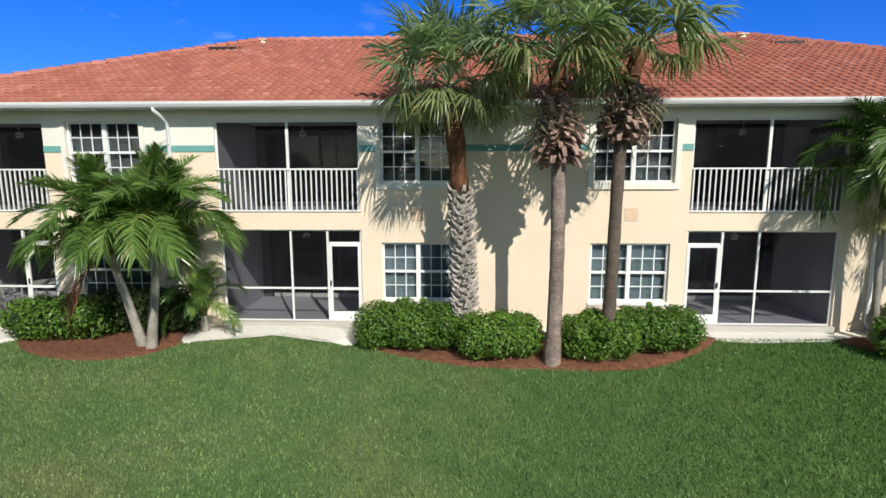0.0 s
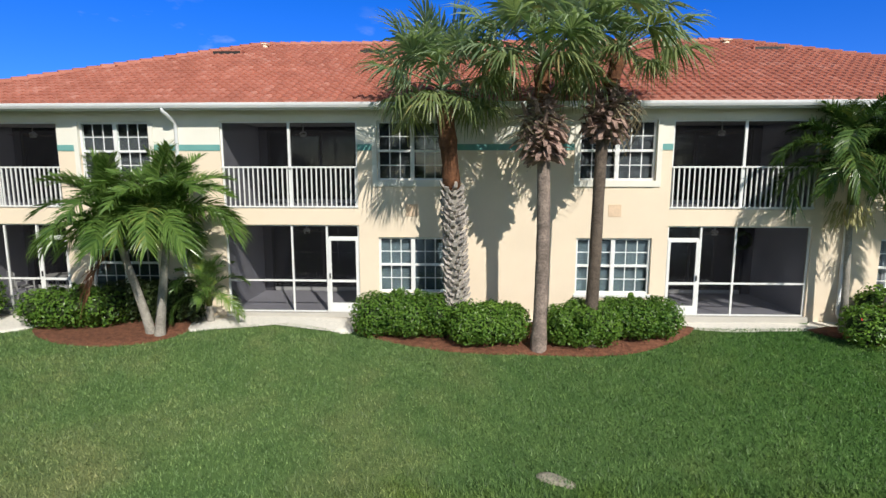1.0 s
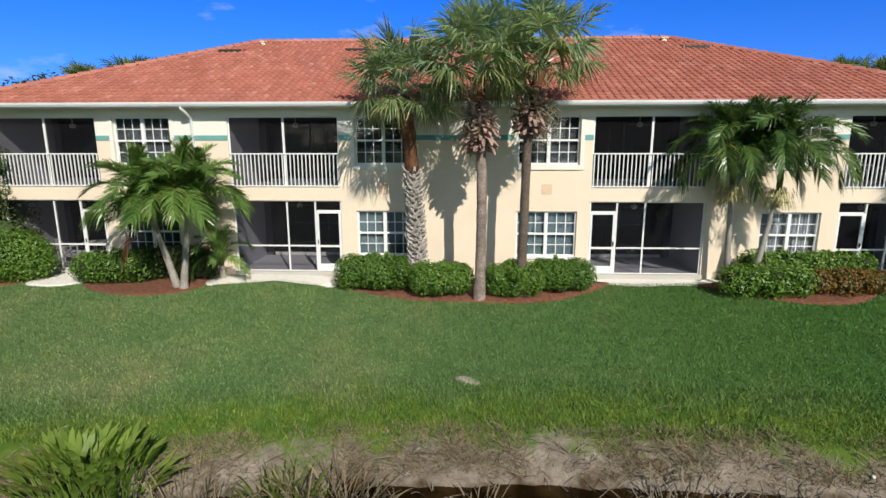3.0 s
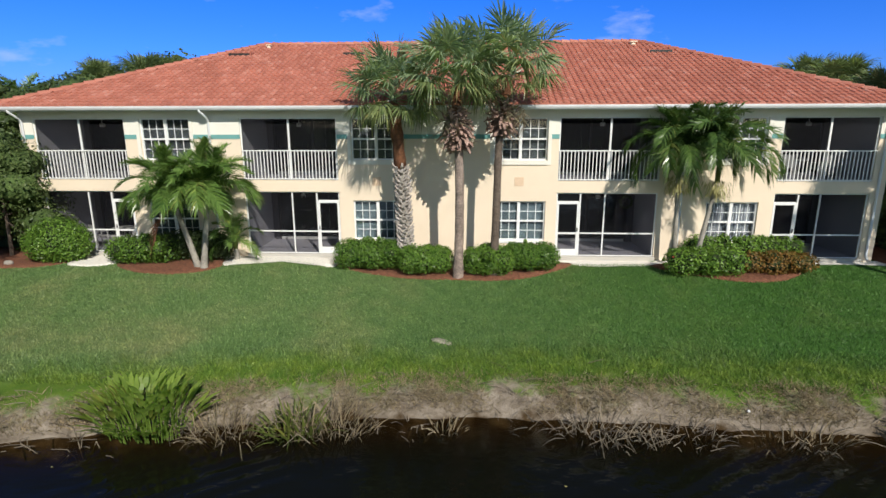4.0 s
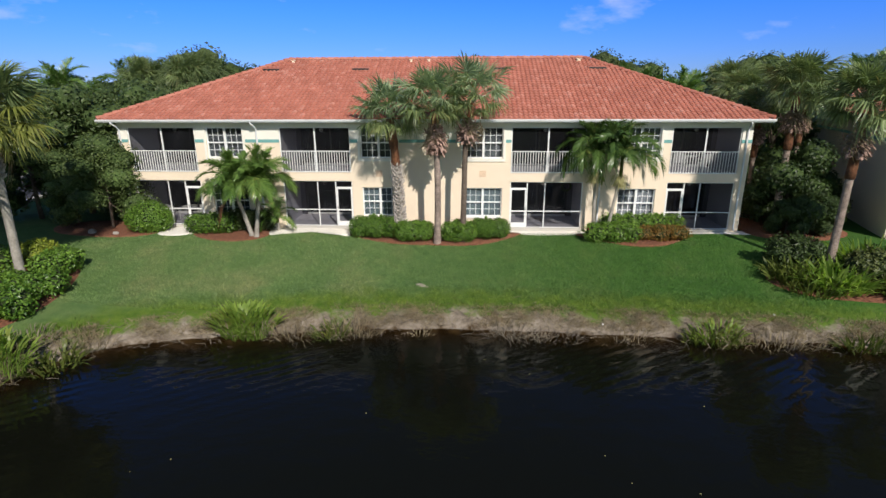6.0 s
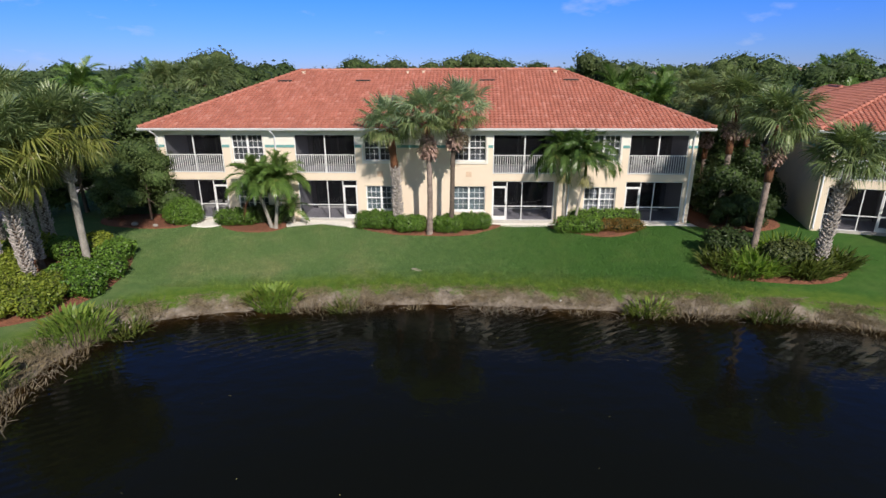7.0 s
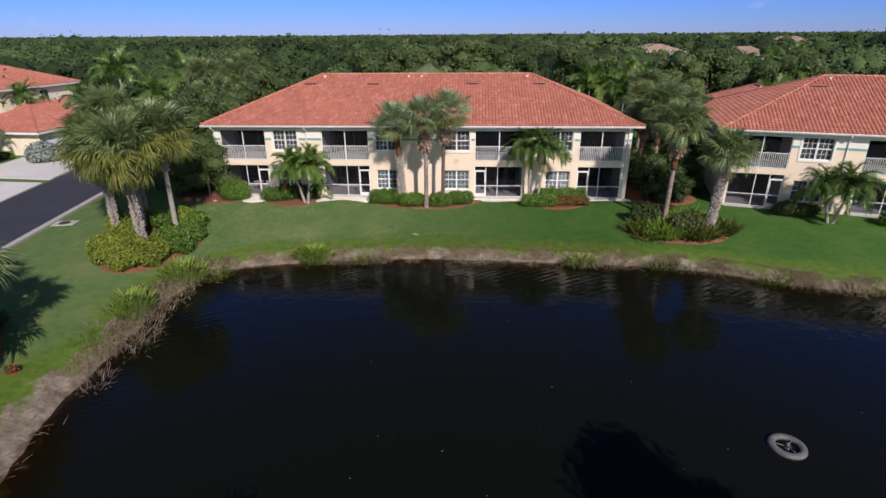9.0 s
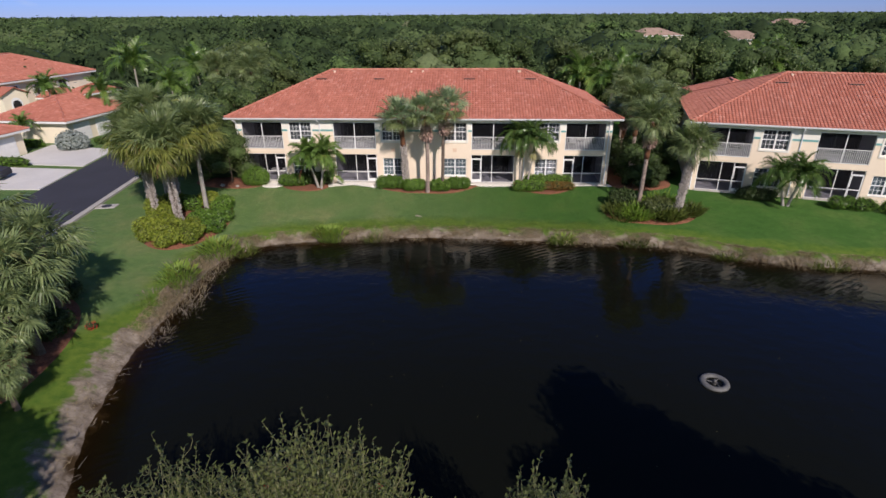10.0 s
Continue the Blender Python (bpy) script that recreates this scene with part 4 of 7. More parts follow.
def fan_frond(seed, leaflets=34, droop=0.5, stalk=0.95, leaf=0.98, wide=0.028):
    """A costapalmate fan leaf: stalk along +x from the origin, blade at its end."""
    rng = random.Random(seed)
    verts, faces = [], []
    sp = [Vector((stalk * t, 0, 0.10 * math.sin(t * 2.2) - 0.10 * droop * t * t)) for t in (0, 0.35, 0.7, 1.0)]
    tv, tf = tube_data(sp, [0.028, 0.020, 0.016, 0.012], 4, False)
    verts += tv
    faces += tf
    hub = sp[-1]
    for i in range(leaflets):
        f = i / (leaflets - 1) * 2 - 1
        ang = f * radians(128) + rng.uniform(-0.05, 0.05)
        start = hub + Vector((0.30 * max(0, 1 - abs(f) * 1.4), 0, -0.10 * droop * max(0, 1 - abs(f) * 1.4)))
        ln = leaf * (1 - 0.30 * abs(f) ** 1.5) * rng.uniform(0.9, 1.08)
        d = Vector((math.cos(ang), math.sin(ang), 0.30 - 0.22 * abs(f) + 0.10 * (-1) ** i * 0.6))
        d.normalize()
        fall = droop * rng.uniform(0.6, 1.5)
        pts = [start + d * ln * t + Vector((0, 0, -fall * 0.55 * (t ** 2.6))) for t in (0.02, 0.42, 0.78, 1.0)]
        side = Vector((-math.sin(ang), math.cos(ang), 0.35 * (-1) ** i)).normalized()
        ribbon(verts, faces, pts, [0.008, wide, wide * 0.58], side)
    return verts, faces


FAN_MESHES = [mesh_from("frond", *fan_frond(s, 34, d, 1.12, 0.82, 0.032), FAN if d < 1.3 else FAN_WARM) for s, d in ((11, 0.35), (12, 0.6), (13, 0.9), (14, 1.35))]
SHORT_FANS = [mesh_from("frond", *fan_frond(s, 36, d, 1.10, 0.86, 0.030), m) for s, d, m in ((16, 0.5, FAN_GREY), (17, 0.9, FAN_GREY), (18, 1.2, FAN_YELLOW), (19, 1.5, FAN_YELLOW))]
GREY_FANS = [mesh_from("frond", *fan_frond(s, 34, d, 1.1, 0.85, 0.032), FAN_GREY) for s, d in ((26, 0.5), (27, 0.9), (28, 1.2), (29, 1.5))]
DEAD_FAN = mesh_from("dead_frond", *fan_frond(15, 24, 1.9), STRAW)


def boot(verts, faces, base, out, up, length, width):
    """One stub of an old leaf base."""
    s = out.cross(up).normalized()
    o = len(verts)
    tip = base + out * length * 0.75 + up * length * 0.75
    for p, w, th in ((base, width, 0.03), (base + out * length * 0.55 + up * length * 0.35, width * 0.75, 0.03), (tip, width * 0.55, 0.012)):
        n = (up - out * 0.4).normalized() * th
        verts += [p - s * w - n, p + s * w - n, p + s * w * 0.8 + n, p - s * w * 0.8 + n]
    for r in range(2):
        for k in range(4):
            a, b = o + r * 4 + k, o + r * 4 + (k + 1) % 4
            faces.append((a, b, b + 4, a + 4))
    faces.append((o + 8, o + 9, o + 10, o + 11))


def fan_palm(height, lean=(0, 0), r0=0.19, r1=0.14, style="skirt", boots=(0.0, 0.0), fronds=46, spread_=1.0, seed=0, bark=None, label="", curve=1.0, low=112, sleeve=0.0, dead=2, fans=None):
    """A cabbage palm: trunk, old leaf bases, and a round crown of fan leaves."""
    rng = random.Random(seed)
    palm = new("fan_palm")
    n = 22
    bend = rng.uniform(-0.10, 0.10)
    path, rad = [], []
    for i in range(n + 1):
        t = i / n
        path.append(Vector((lean[0] * t ** curve + bend * math.sin(t * math.pi), lean[1] * t ** curve, -0.3 + (height + 0.3) * t)))
        rad.append((r0 + (r1 - r0) * t + 0.09 * math.exp(-t * 16)) * (1 + 0.05 * rng.uniform(-1, 1)))
    v, f = tube_data(path, rad, 12)
    place("trunk", mesh_from("trunk", v, f, bark or TRUNK, True), palm, None, "ringed grey-brown trunk")

    def at(z):
        t = (z + 0.3) / (height + 0.3) * n
        i = min(int(t), n - 1)
        return path[i].lerp(path[i + 1], t - i), rad[i]
    bv, bf = [], []
    z0, z1 = boots
    if z1 > z0:
        if style == "skirt":
            count, ln = int((z1 - z0) * 150), (0.28, 0.46)
        else:
            count, ln = int((z1 - z0) * 62), (0.16, 0.29)
        for i in range(count):
            z = z0 + (z1 - z0) * (i / count)
            a = i * 2.39996 + rng.uniform(-0.25, 0.25)
            p, r = at(z)
            out = Vector((math.cos(a), math.sin(a), 0))
            if style == "skirt":
                k = (z - z0) / (z1 - z0)
                up = Vector((0, 0, 1)) * rng.uniform(-0.75, 0.05 + 0.45 * k)
                boot(bv, bf, p + out * (r * 0.9), out * rng.uniform(0.8, 1.3), Vector((0, 0, 1)) if abs(up.z) < 0.05 else up, rng.uniform(*ln) * (0.55 + 0.9 * math.sin(math.pi * min(1, 0.12 + k * 0.95))), 0.070)
            else:
                boot(bv, bf, p + out * (r * 0.88), out, Vector((0, 0, 1)) * rng.uniform(0.6, 1.2), rng.uniform(*ln), 0.062)
        place("leaf_base_collar", mesh_from("leaf_base_collar", bv, bf, BOOT_DARK if style == "skirt" else BOOT_PALE), palm, None, "splayed dead leaf bases" if style == "skirt" else "criss-cross stubs of old leaves")
    if sleeve:
        zs = np.linspace(sleeve, height - 0.05, 9)
        sv, sf = tube_data([at(float(z))[0] for z in zs], [at(float(z))[1] * (1.28 + 0.08 * math.sin(i * 2.1)) for i, z in enumerate(zs)], 12)
        place("fibre_sleeve", mesh_from("fibre_sleeve", sv, sf, TRUNK_RED, True), palm, None, "red-brown fibrous upper trunk")
    top = path[-1]
    for i in range(fronds):
        k = (i + 0.5) / fronds
        el = radians(72 - (low - 12) * k ** 0.95 + rng.uniform(-10, 10))
        az = i * 2.39996 + rng.uniform(-0.25, 0.25)
        me = (fans or FAN_MESHES)[min(3, int(k * 4.2))]
        s = 0.98 * spread_ * rng.uniform(0.85, 1.12) * (0.66 + 0.40 * math.sin(math.pi * min(1, k * 0.8 + 0.10)))
        m = Matrix.Translation(top + Vector((0, 0, 0.35 - 0.5 * k))) @ Matrix.Rotation(az, 4, "Z") @ Matrix.Rotation(-el, 4, "Y") @ Matrix.Rotation(rng.uniform(-0.5, 0.5), 4, "X") @ Matrix.Diagonal((s, s, s, 1))
        place("frond", me, palm, m)
    for i in range(dead):
        m = Matrix.Translation(top - Vector((0, 0, 0.35))) @ Matrix.Rotation(i * 2.4 + seed, 4, "Z") @ Matrix.Rotation(radians(rng.uniform(48, 72)), 4, "Y") @ Matrix.Scale(0.8 * spread_, 4)
        place("dead_frond", DEAD_FAN, palm, m, "hanging dry brown leaf")
    return tagged(palm, label or "cabbage palm with a round crown of grey-green fan leaves", "palm tree", "fan palms")


def put(ob, x, y, turn=0.0, s=1.0, z=None):
    ob.matrix_basis = Matrix.Translation((x, y, gz(x, y) if z is None else z)) @ Matrix.Rotation(radians(turn), 4, "Z") @ Matrix.Diagonal((s, s, s, 1))
    return ob


def again(ob, x, y, turn=0.0, s=1.0, z=None):
    k = copy_thing(ob, Matrix.Identity(4))
    return put(k, x, y, turn, s, z)


put(fan_palm(5.98, (-0.42, -0.1), 0.19, 0.155, "cross", (0.4, 3.7), 38, 0.98, 21, TRUNK_PALE, "stout cabbage palm with criss-cross leaf bases beside the window", 3.0, 102, 3.65, 0), -1.98, -1.30)
put(fan_palm(6.5, (-0.08, 0.0), 0.165, 0.135, "skirt", (4.4, 5.8), 40, 1.0, 22, TRUNK, "tall cabbage palm with a skirt of dead leaf bases", 1.0, 92, 5.2), -0.10, -2.12)
put(fan_palm(6.75, (0.50, 0.1), 0.15, 0.125, "skirt", (4.85, 6.0), 32, 1.0, 23, BARK, "slender cabbage palm with a shaggy brown collar", 6.0, 92, 5.6), 1.14, -1.85)

# clump by the lake drive
CLUMP = fan_palm(6.35, (0.1, -0.2), 0.15, 0.13, "cross", (0.5, 4.9), 84, 1.18, 31, BARK, "cabbage palm with pale criss-cross leaf bases in a clump", 1.0, 138, 0.0, 5, SHORT_FANS)
put(CLUMP, -17.3, -10.7)
PLAIN = fan_palm(6.6, (0.0, 0.1), 0.17, 0.14, "cross", (4.3, 6.2), 60, 1.2, 33, TRUNK_PALE, "leaning cabbage palm with a plain grey trunk", fans=SHORT_FANS)
put(PLAIN, -16.6, -8.1, 0)
for x, y, tn, s in ((-19.6, -9.8, 150, 0.86), (-20.9, -8.0, 250, 0.92), (-18.6, -8.6, 60, 0.97), (-19.6, -6.4, 10, 0.95)):
    again(CLUMP, x, y, tn, s)
again(PLAIN, -20.6, -6.2, 200, 1.05)

# palms at the right of the lawn and between the buildings
COLLAR = fan_palm(6.85, (0.18, 0.1), 0.165, 0.135, "skirt", (5.0, 5.95), 58, 0.95, 35, TRUNK, "cabbage palm with a red-brown leaf-base collar", 1.0, 92, 4.1, fans=GREY_FANS)
put(COLLAR, 16.75, -5.25, 0)
BOOTED = fan_palm(5.35, (0.55, 0.2), 0.20, 0.165, "cross", (0.4, 4.4), 54, 0.92, 36, TRUNK_PALE, "short cabbage palm with stubby leaf bases", 1.0, 96, fans=GREY_FANS)
put(BOOTED, 19.3, -6.45, 0)
for x, y, tn, s in ((17.4, 0.35, 40, 1.02), (17.3, 3.1, 170, 0.85), (21.0, 5.5, 90, 0.94), (18.2, 8.0, 300, 0.96)):
    again(COLLAR, x, y, tn, s)
# low palms by the west bank
WILD = fan_palm(3.6, (0.2, 0.0), 0.2, 0.17, "cross", (0.0, 0.0), 58, 1.0, 38, BARK, "unpruned cabbage palm with leaves hanging low", 1.0, 165, fans=GREY_FANS)
for x, y, tn, s in ((-17.5, -22.9, 80, 1.10), (-16.3, -25.8, 190, 1.12), (-14.5, -29.4, 300, 0.58), (-15.7, -27.4, 110, 0.82), (-19.2, -24.6, 20, 1.2), (-18.4, -27.8, 140, 1.05), (-20.6, -21.8, 250, 1.3), (-16.9, -29.6, 170, 0.8)):
    again(WILD, x, y, tn, s)
WILD.matrix_basis = Matrix.Translation((-22.3, -21.4, gz(-22.3, -21.4)))
LOW = fan_palm(1.3, (0.1, 0.0), 0.2, 0.17, "cross", (0.1, 1.1), 44, 1.15, 37, TRUNK_PALE, "low young cabbage palm with leaves near the ground")
put(LOW, -16.4, -31.2, 0)
again(LOW, -19.5, -29.0, 30, 1.2)


def feather_frond(seed, length, rise, bend, pairs=46, hang=0.55, leaf=0.58):
    """A pinnate leaf from the origin towards +x: it leaves at the angle rise and arches over by bend."""
    rng = random.Random(seed)
    verts, faces = [], []
    steps = 14
    pts, dirs = [Vector((0, 0, 0))], []
    for i in range(steps):
        e = radians(rise - bend * ((i + 0.5) / steps) ** 1.25)
        d = Vector((math.cos(e), 0, math.sin(e)))
        dirs.append(d)
        pts.append(pts[-1] + d * (length / steps))
    tv, tf = tube_data(pts, [0.028 * (1 - 0.85 * i / steps) + 0.003 for i in range(steps + 1)], 4, False)
    verts += tv
    faces += tf
    for i in range(pairs):
        t = 0.13 + 0.87 * (i + 0.5) / pairs
        j = min(int(t * steps), steps - 1)
        p, d = pts[j].lerp(pts[j + 1], t * steps - j), dirs[j]
        u = Vector((-d.z, 0, d.x))
        for sgn in (-1, 1):
            ln = leaf * (math.sin(math.pi * (0.14 + 0.76 * t)) ** 0.6) * rng.uniform(0.85, 1.08)
            out = (Vector((0, sgn * 0.78, 0)) + d * (0.5 + 0.5 * t) + u * rng.uniform(0.25, 0.75)).normalized()
            drop = hang * rng.uniform(0.4, 1.9)
            q = [p + out * ln * k + Vector((0, 0, -drop * ln * k ** 2)) for k in (0.0, 0.35, 0.72, 1.0)]
            w = (d - out * d.dot(out) + u * rng.uniform(-0.3, 0.3)).normalized()
            ribbon(verts, faces, q, [0.010, 0.016, 0.010], w)
    return verts, faces


FEATHER_SHAPES = ((41, 1.95, 92, 52, 0.22), (42, 2.2, 82, 92, 0.28), (43, 2.35, 70, 118, 0.36), (44, 2.4, 55, 128, 0.46), (45, 2.3, 36, 118, 0.6), (46, 2.1, 12, 96, 0.7))
FEATHERS = [mesh_from("frond", *feather_frond(s, ln, r, b, 66, h, 0.62), FEATHER) for s, ln, r, b, h in FEATHER_SHAPES]
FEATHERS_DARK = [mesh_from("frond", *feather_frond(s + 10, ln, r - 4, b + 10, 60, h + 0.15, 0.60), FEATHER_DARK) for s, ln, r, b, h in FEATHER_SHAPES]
DEAD_FEATHERS = mesh_from("dead_frond", *feather_frond(61, 1.6, -35, 50, 30, 1.0, 0.5), DEAD_FEATHER)


def feather_palm(trunks, label, seed, s=1.0, skirt=False, dead=None, lift=0.0, shade=False):
    """A clump of feather palms; each trunk is (foot x, foot y, top x, top y, top z, fronds)."""
    rng = random.Random(seed)
    palm = new("feather_palm")
    for fx, fy, tx, ty, tz, nf in trunks:
        pts = [Vector((fx + (tx - fx) * t ** 1.15, fy + (ty - fy) * t ** 1.15, -0.25 + (tz + 0.25) * t)) for t in np.linspace(0, 1, 12)]
        rad = [(0.125 - 0.045 * i / 11) * (0.8 if skirt else 1) + 0.06 * math.exp(-i * 1.2) for i in range(12)]
        v, f = tube_data(pts, rad, 10)
        place("trunk", mesh_from("trunk", v, f, TRUNK_PALE, True), palm, None, "smooth pale ringed trunk")
        sh = [pts[-1] + Vector((0, 0, (0.5 + lift) * t)) for t in (0, 0.3, 0.7, 1.0)]
        v, f = tube_data(sh, [0.080, 0.090, 0.065, 0.035], 8)
        place("crownshaft", mesh_from("crownshaft", v, f, REED, True), palm, None, "green crownshaft")
        if skirt:
            cv, cf = [], []
            for i in range(320):
                a, r = rng.uniform(0, 6.28), 0.50 * rng.random() ** 0.7
                p = pts[-1] + Vector((math.cos(a) * r, math.sin(a) * r, rng.uniform(-0.40, 0.15) - 0.2 * r))
                ribbon(cv, cf, [p, p + Vector((math.cos(a) * 0.05, math.sin(a) * 0.05, -0.1)), p + Vector((math.cos(a) * 0.07, math.sin(a) * 0.07, -0.2))], [0.012, 0.012], Vector((-math.sin(a), math.cos(a), 0)))
            place("inflorescence", mesh_from("inflorescence", cv, cf, PALE_FRUIT), palm, None, "pale fruit stalks under the crown")
        for i in range(nf):
            k = (i + 0.5) / nf
            az = i * 2.39996 + rng.uniform(-0.3, 0.3) + fx
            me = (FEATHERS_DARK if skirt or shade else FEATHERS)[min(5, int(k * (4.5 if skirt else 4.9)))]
            q = s * rng.uniform(0.88, 1.1)
            m = Matrix.Translation(pts[-1] + Vector((0, 0, 0.48 + lift - 0.25 * k))) @ Matrix.Rotation(az, 4, "Z") @ Matrix.Rotation(rng.uniform(-0.20, 0.20), 4, "Y") @ Matrix.Rotation(rng.uniform(-0.5, 0.5), 4, "X") @ Matrix.Diagonal((q, q, q, 1))
            place("frond", me, palm, m)
    if dead is not None:
        place("dead_frond", DEAD_FEATHERS, palm, Matrix.Translation((trunks[0][2], trunks[0][3], trunks[0][4] + 0.1)) @ Matrix.Rotation(dead, 4, "Z"), "hanging red-brown dead leaf")
    return tagged(palm, label, "palm tree", "feather palms")


put(feather_palm([(-0.10, 0.05, -0.78, 0.1, 2.2, 36), (0.10, -0.05, 0.52, -0.1, 2.45, 36)], "twin-trunk feather palm with arching green leaves", 51, 0.92, False, 3.3), -9.55, -1.65)
put(feather_palm([(-0.02, -0.3, 0.48, -0.35, 3.15, 36), (-0.5, 0.2, -0.62, 0.25, 3.25, 34)], "pair of feather palms with drooping dark leaves", 52, 0.97, True, None, 0.6), 8.35, -0.95)


# ---------------------------------------------------------------- bushes and trees
def leaf_cloud(blobs, count, size, rng, fold=0.35, squash=0.55, shell=0.65):
    """Small folded leaves in the outer part of several blobs (x, y, z, rx, ry, rz)."""
    vol = np.array([b[3] * b[4] + b[4] * b[5] + b[3] * b[5] for b in blobs])
    pick = rng.choice(len(blobs), count, p=vol / vol.sum())
    bl = np.array(blobs)[pick]
    d = rng.normal(size=(count, 3))
    d /= np.linalg.norm(d, axis=1, keepdims=True)
    r = shell + (1.06 - shell) * rng.random(count) ** 0.6
    r *= np.where(rng.random(count) < 0.14, rng.uniform(1.0, 1.16, count), 1.0)
    c = bl[:, :3] + d * bl[:, 3:] * r[:, None]
    nrm = d + rng.normal(size=(count, 3)) * 0.55 + np.array([0, 0, 0.35])
    nrm /= np.linalg.norm(nrm, axis=1, keepdims=True)
    t = np.cross(nrm, rng.normal(size=(count, 3)))
    t /= np.linalg.norm(t, axis=1, keepdims=True)
    s = np.cross(nrm, t)
    sz = size * rng.uniform(0.65, 1.3, count)[:, None]
    a, b_, e, g = c - t * sz, c + s * sz * squash + nrm * sz * fold * 0.4, c + t * sz, c - s * sz * squash + nrm * sz * fold * 0.4
    v = np.stack([a, b_, e, g], 1).reshape(-1, 3)
    i = np.arange(count)[:, None] * 4
    f = np.concatenate([i + np.array([[0, 1, 2]]), i + np.array([[0, 2, 3]])], 1).reshape(-1, 3)
    return v, f


def core_data(blobs, k=0.74, fine=2):
    verts, faces = [], []
    for x, y, z, rx, ry, rz in blobs:
        bm = bmesh.new()
        bmesh.ops.create_icosphere(bm, subdivisions=fine, radius=1)
        o = len(verts)
        for v in bm.verts:
            w = k * (1 + 0.16 * math.sin(7 * v.co.x + 5 * v.co.z) * math.sin(6 * v.co.y + 3))
            verts.append((x + v.co.x * rx * w, y + v.co.y * ry * w, z + v.co.z * rz * w))
        faces += [tuple(v.index + o for v in f.verts) for f in bm.faces]
        bm.free()
    return verts, faces


def bush(name, blobs, leaves, size, mat, label, category="bush", group="", seed=0, stems=True, flowers=0):
    rng = np.random.default_rng(seed)
    ob = new(name)
    v, f = leaf_cloud(blobs, leaves, size, rng)
    place("foliage", mesh_from("foliage", v, f, mat), ob)
    # Solid lumps, dark to paint the shade between the leaves.
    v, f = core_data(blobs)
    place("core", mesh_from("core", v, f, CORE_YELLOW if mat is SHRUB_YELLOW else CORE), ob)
    if stems:
        for x, y, z, rx, ry, rz in [q for q in blobs if q[5] > 0.3][:5]:
            tube("stem", [(x, y, -0.15), (x + 0.05, y, z)], [0.03, 0.02], BARK, ob, 5)
    if flowers:
        fv, ff = leaf_cloud(blobs, flowers, size * 0.9, rng, shell=1.0)
        place("blossom", mesh_from("blossom", fv, ff, FLOWER), ob, None, "small red flowers")
    return tagged(ob, label, category, group)


def hedge_blobs(length, depth, height, rng, n=None):
    n = n or max(3, int(length / 0.45))
    out = []
    for i in range(n):
        x = -length / 2 + length * (i + 0.5) / n
        e = 1 - 0.25 * abs(2 * (i + 0.5) / n - 1) ** 3
        for _ in range(2):
            out.append((x + rng.uniform(-0.25, 0.25), rng.uniform(-0.8, 0.8) * depth / 2, height * rng.uniform(0.62, 0.86) * e, 0.26, 0.24, 0.22))
        for _ in range(7):
            a = rng.uniform(0, 2 * math.pi)
            q = rng.uniform(0.4, 1.0)
            out.append((x + 0.30 * math.cos(a) * q, depth / 2 * math.sin(a) * q * e, height * (1.02 - 0.42 * q * q) * e * rng.uniform(0.92, 1.08), 0.07, 0.07, rng.uniform(0.07, 0.13)))
        out.append((x + rng.uniform(-0.08, 0.08), rng.uniform(-0.12, 0.12), height * 0.50, length / n * 0.85 + 0.12, depth / 2 * e * rng.uniform(0.92, 1.06), height * 0.52 * rng.uniform(0.84, 1.10) * (0.9 + 0.1 * e)))
    return out


hr = random.Random(5)
for x, y, ln, dp, ht, lv, sd in ((-3.35, -1.35, 2.05, 1.45, 1.04, 9000, 61), (-1.30, -1.75, 1.4, 1.3, 1.0, 6500, 62), (0.95, -1.82, 1.45, 1.3, 1.0, 6500, 63), (2.45, -1.3, 1.6, 1.3, 1.02, 8000, 64)):
    put(bush("hedge_bush", hedge_blobs(ln, dp, ht, hr), int(lv * 2.1), 0.038, HEDGE, "dense glossy green clipped hedge bush in mulch", "bush", "hedge before the windows", sd), x, y)
put(bush("hedge_bush", hedge_blobs(2.3, 1.3, 1.05, hr), 7500, 0.048, HEDGE, "dense green low hedge bush beside the palm", "bush", "low hedge bushes", 65), -12.05, -1.15)
# Dark leaf colour puts the shade behind the palm into this shrub.
put(bush("hedge_bush", hedge_blobs(2.6, 1.0, 1.15, hr), 6500, 0.052, SHRUB_DARK, "shrub behind the twin palm, shade in its dark leaf colour", "bush", "low hedge bushes", 66), -10.3, -0.65)
put(bush("round_bush", [(0, 0, 0.95, 1.25, 1.0, 0.98), (0.5, 0.1, 0.8, 0.85, 0.8, 0.8), (-0.5, -0.1, 0.8, 0.9, 0.8, 0.8)], 11000, 0.055, HEDGE, "large rounded green bush near the screen door", "bush", "", 67), -15.4, -1.0, 0, 0.86)
put(bush("hedge_bush", hedge_blobs(3.6, 0.9, 1.15, hr), 9000, 0.048, HEDGE, "dark green hedge under the curtained window", "bush", "hedge before the windows", 69), 10.2, -0.75)
put(bush("low_shrub", hedge_blobs(2.2, 1.2, 0.95, hr), 6000, 0.05, HEDGE, "low green shrub in front of the hedge", "bush", "low shrubs", 70, flowers=10), 8.55, -1.65)
put(bush("low_shrub", hedge_blobs(2.2, 0.9, 0.8, hr), 5000, 0.05, SHRUB_RED, "low shrub with reddish leaves", "bush", "low shrubs", 71), 11.1, -1.45)


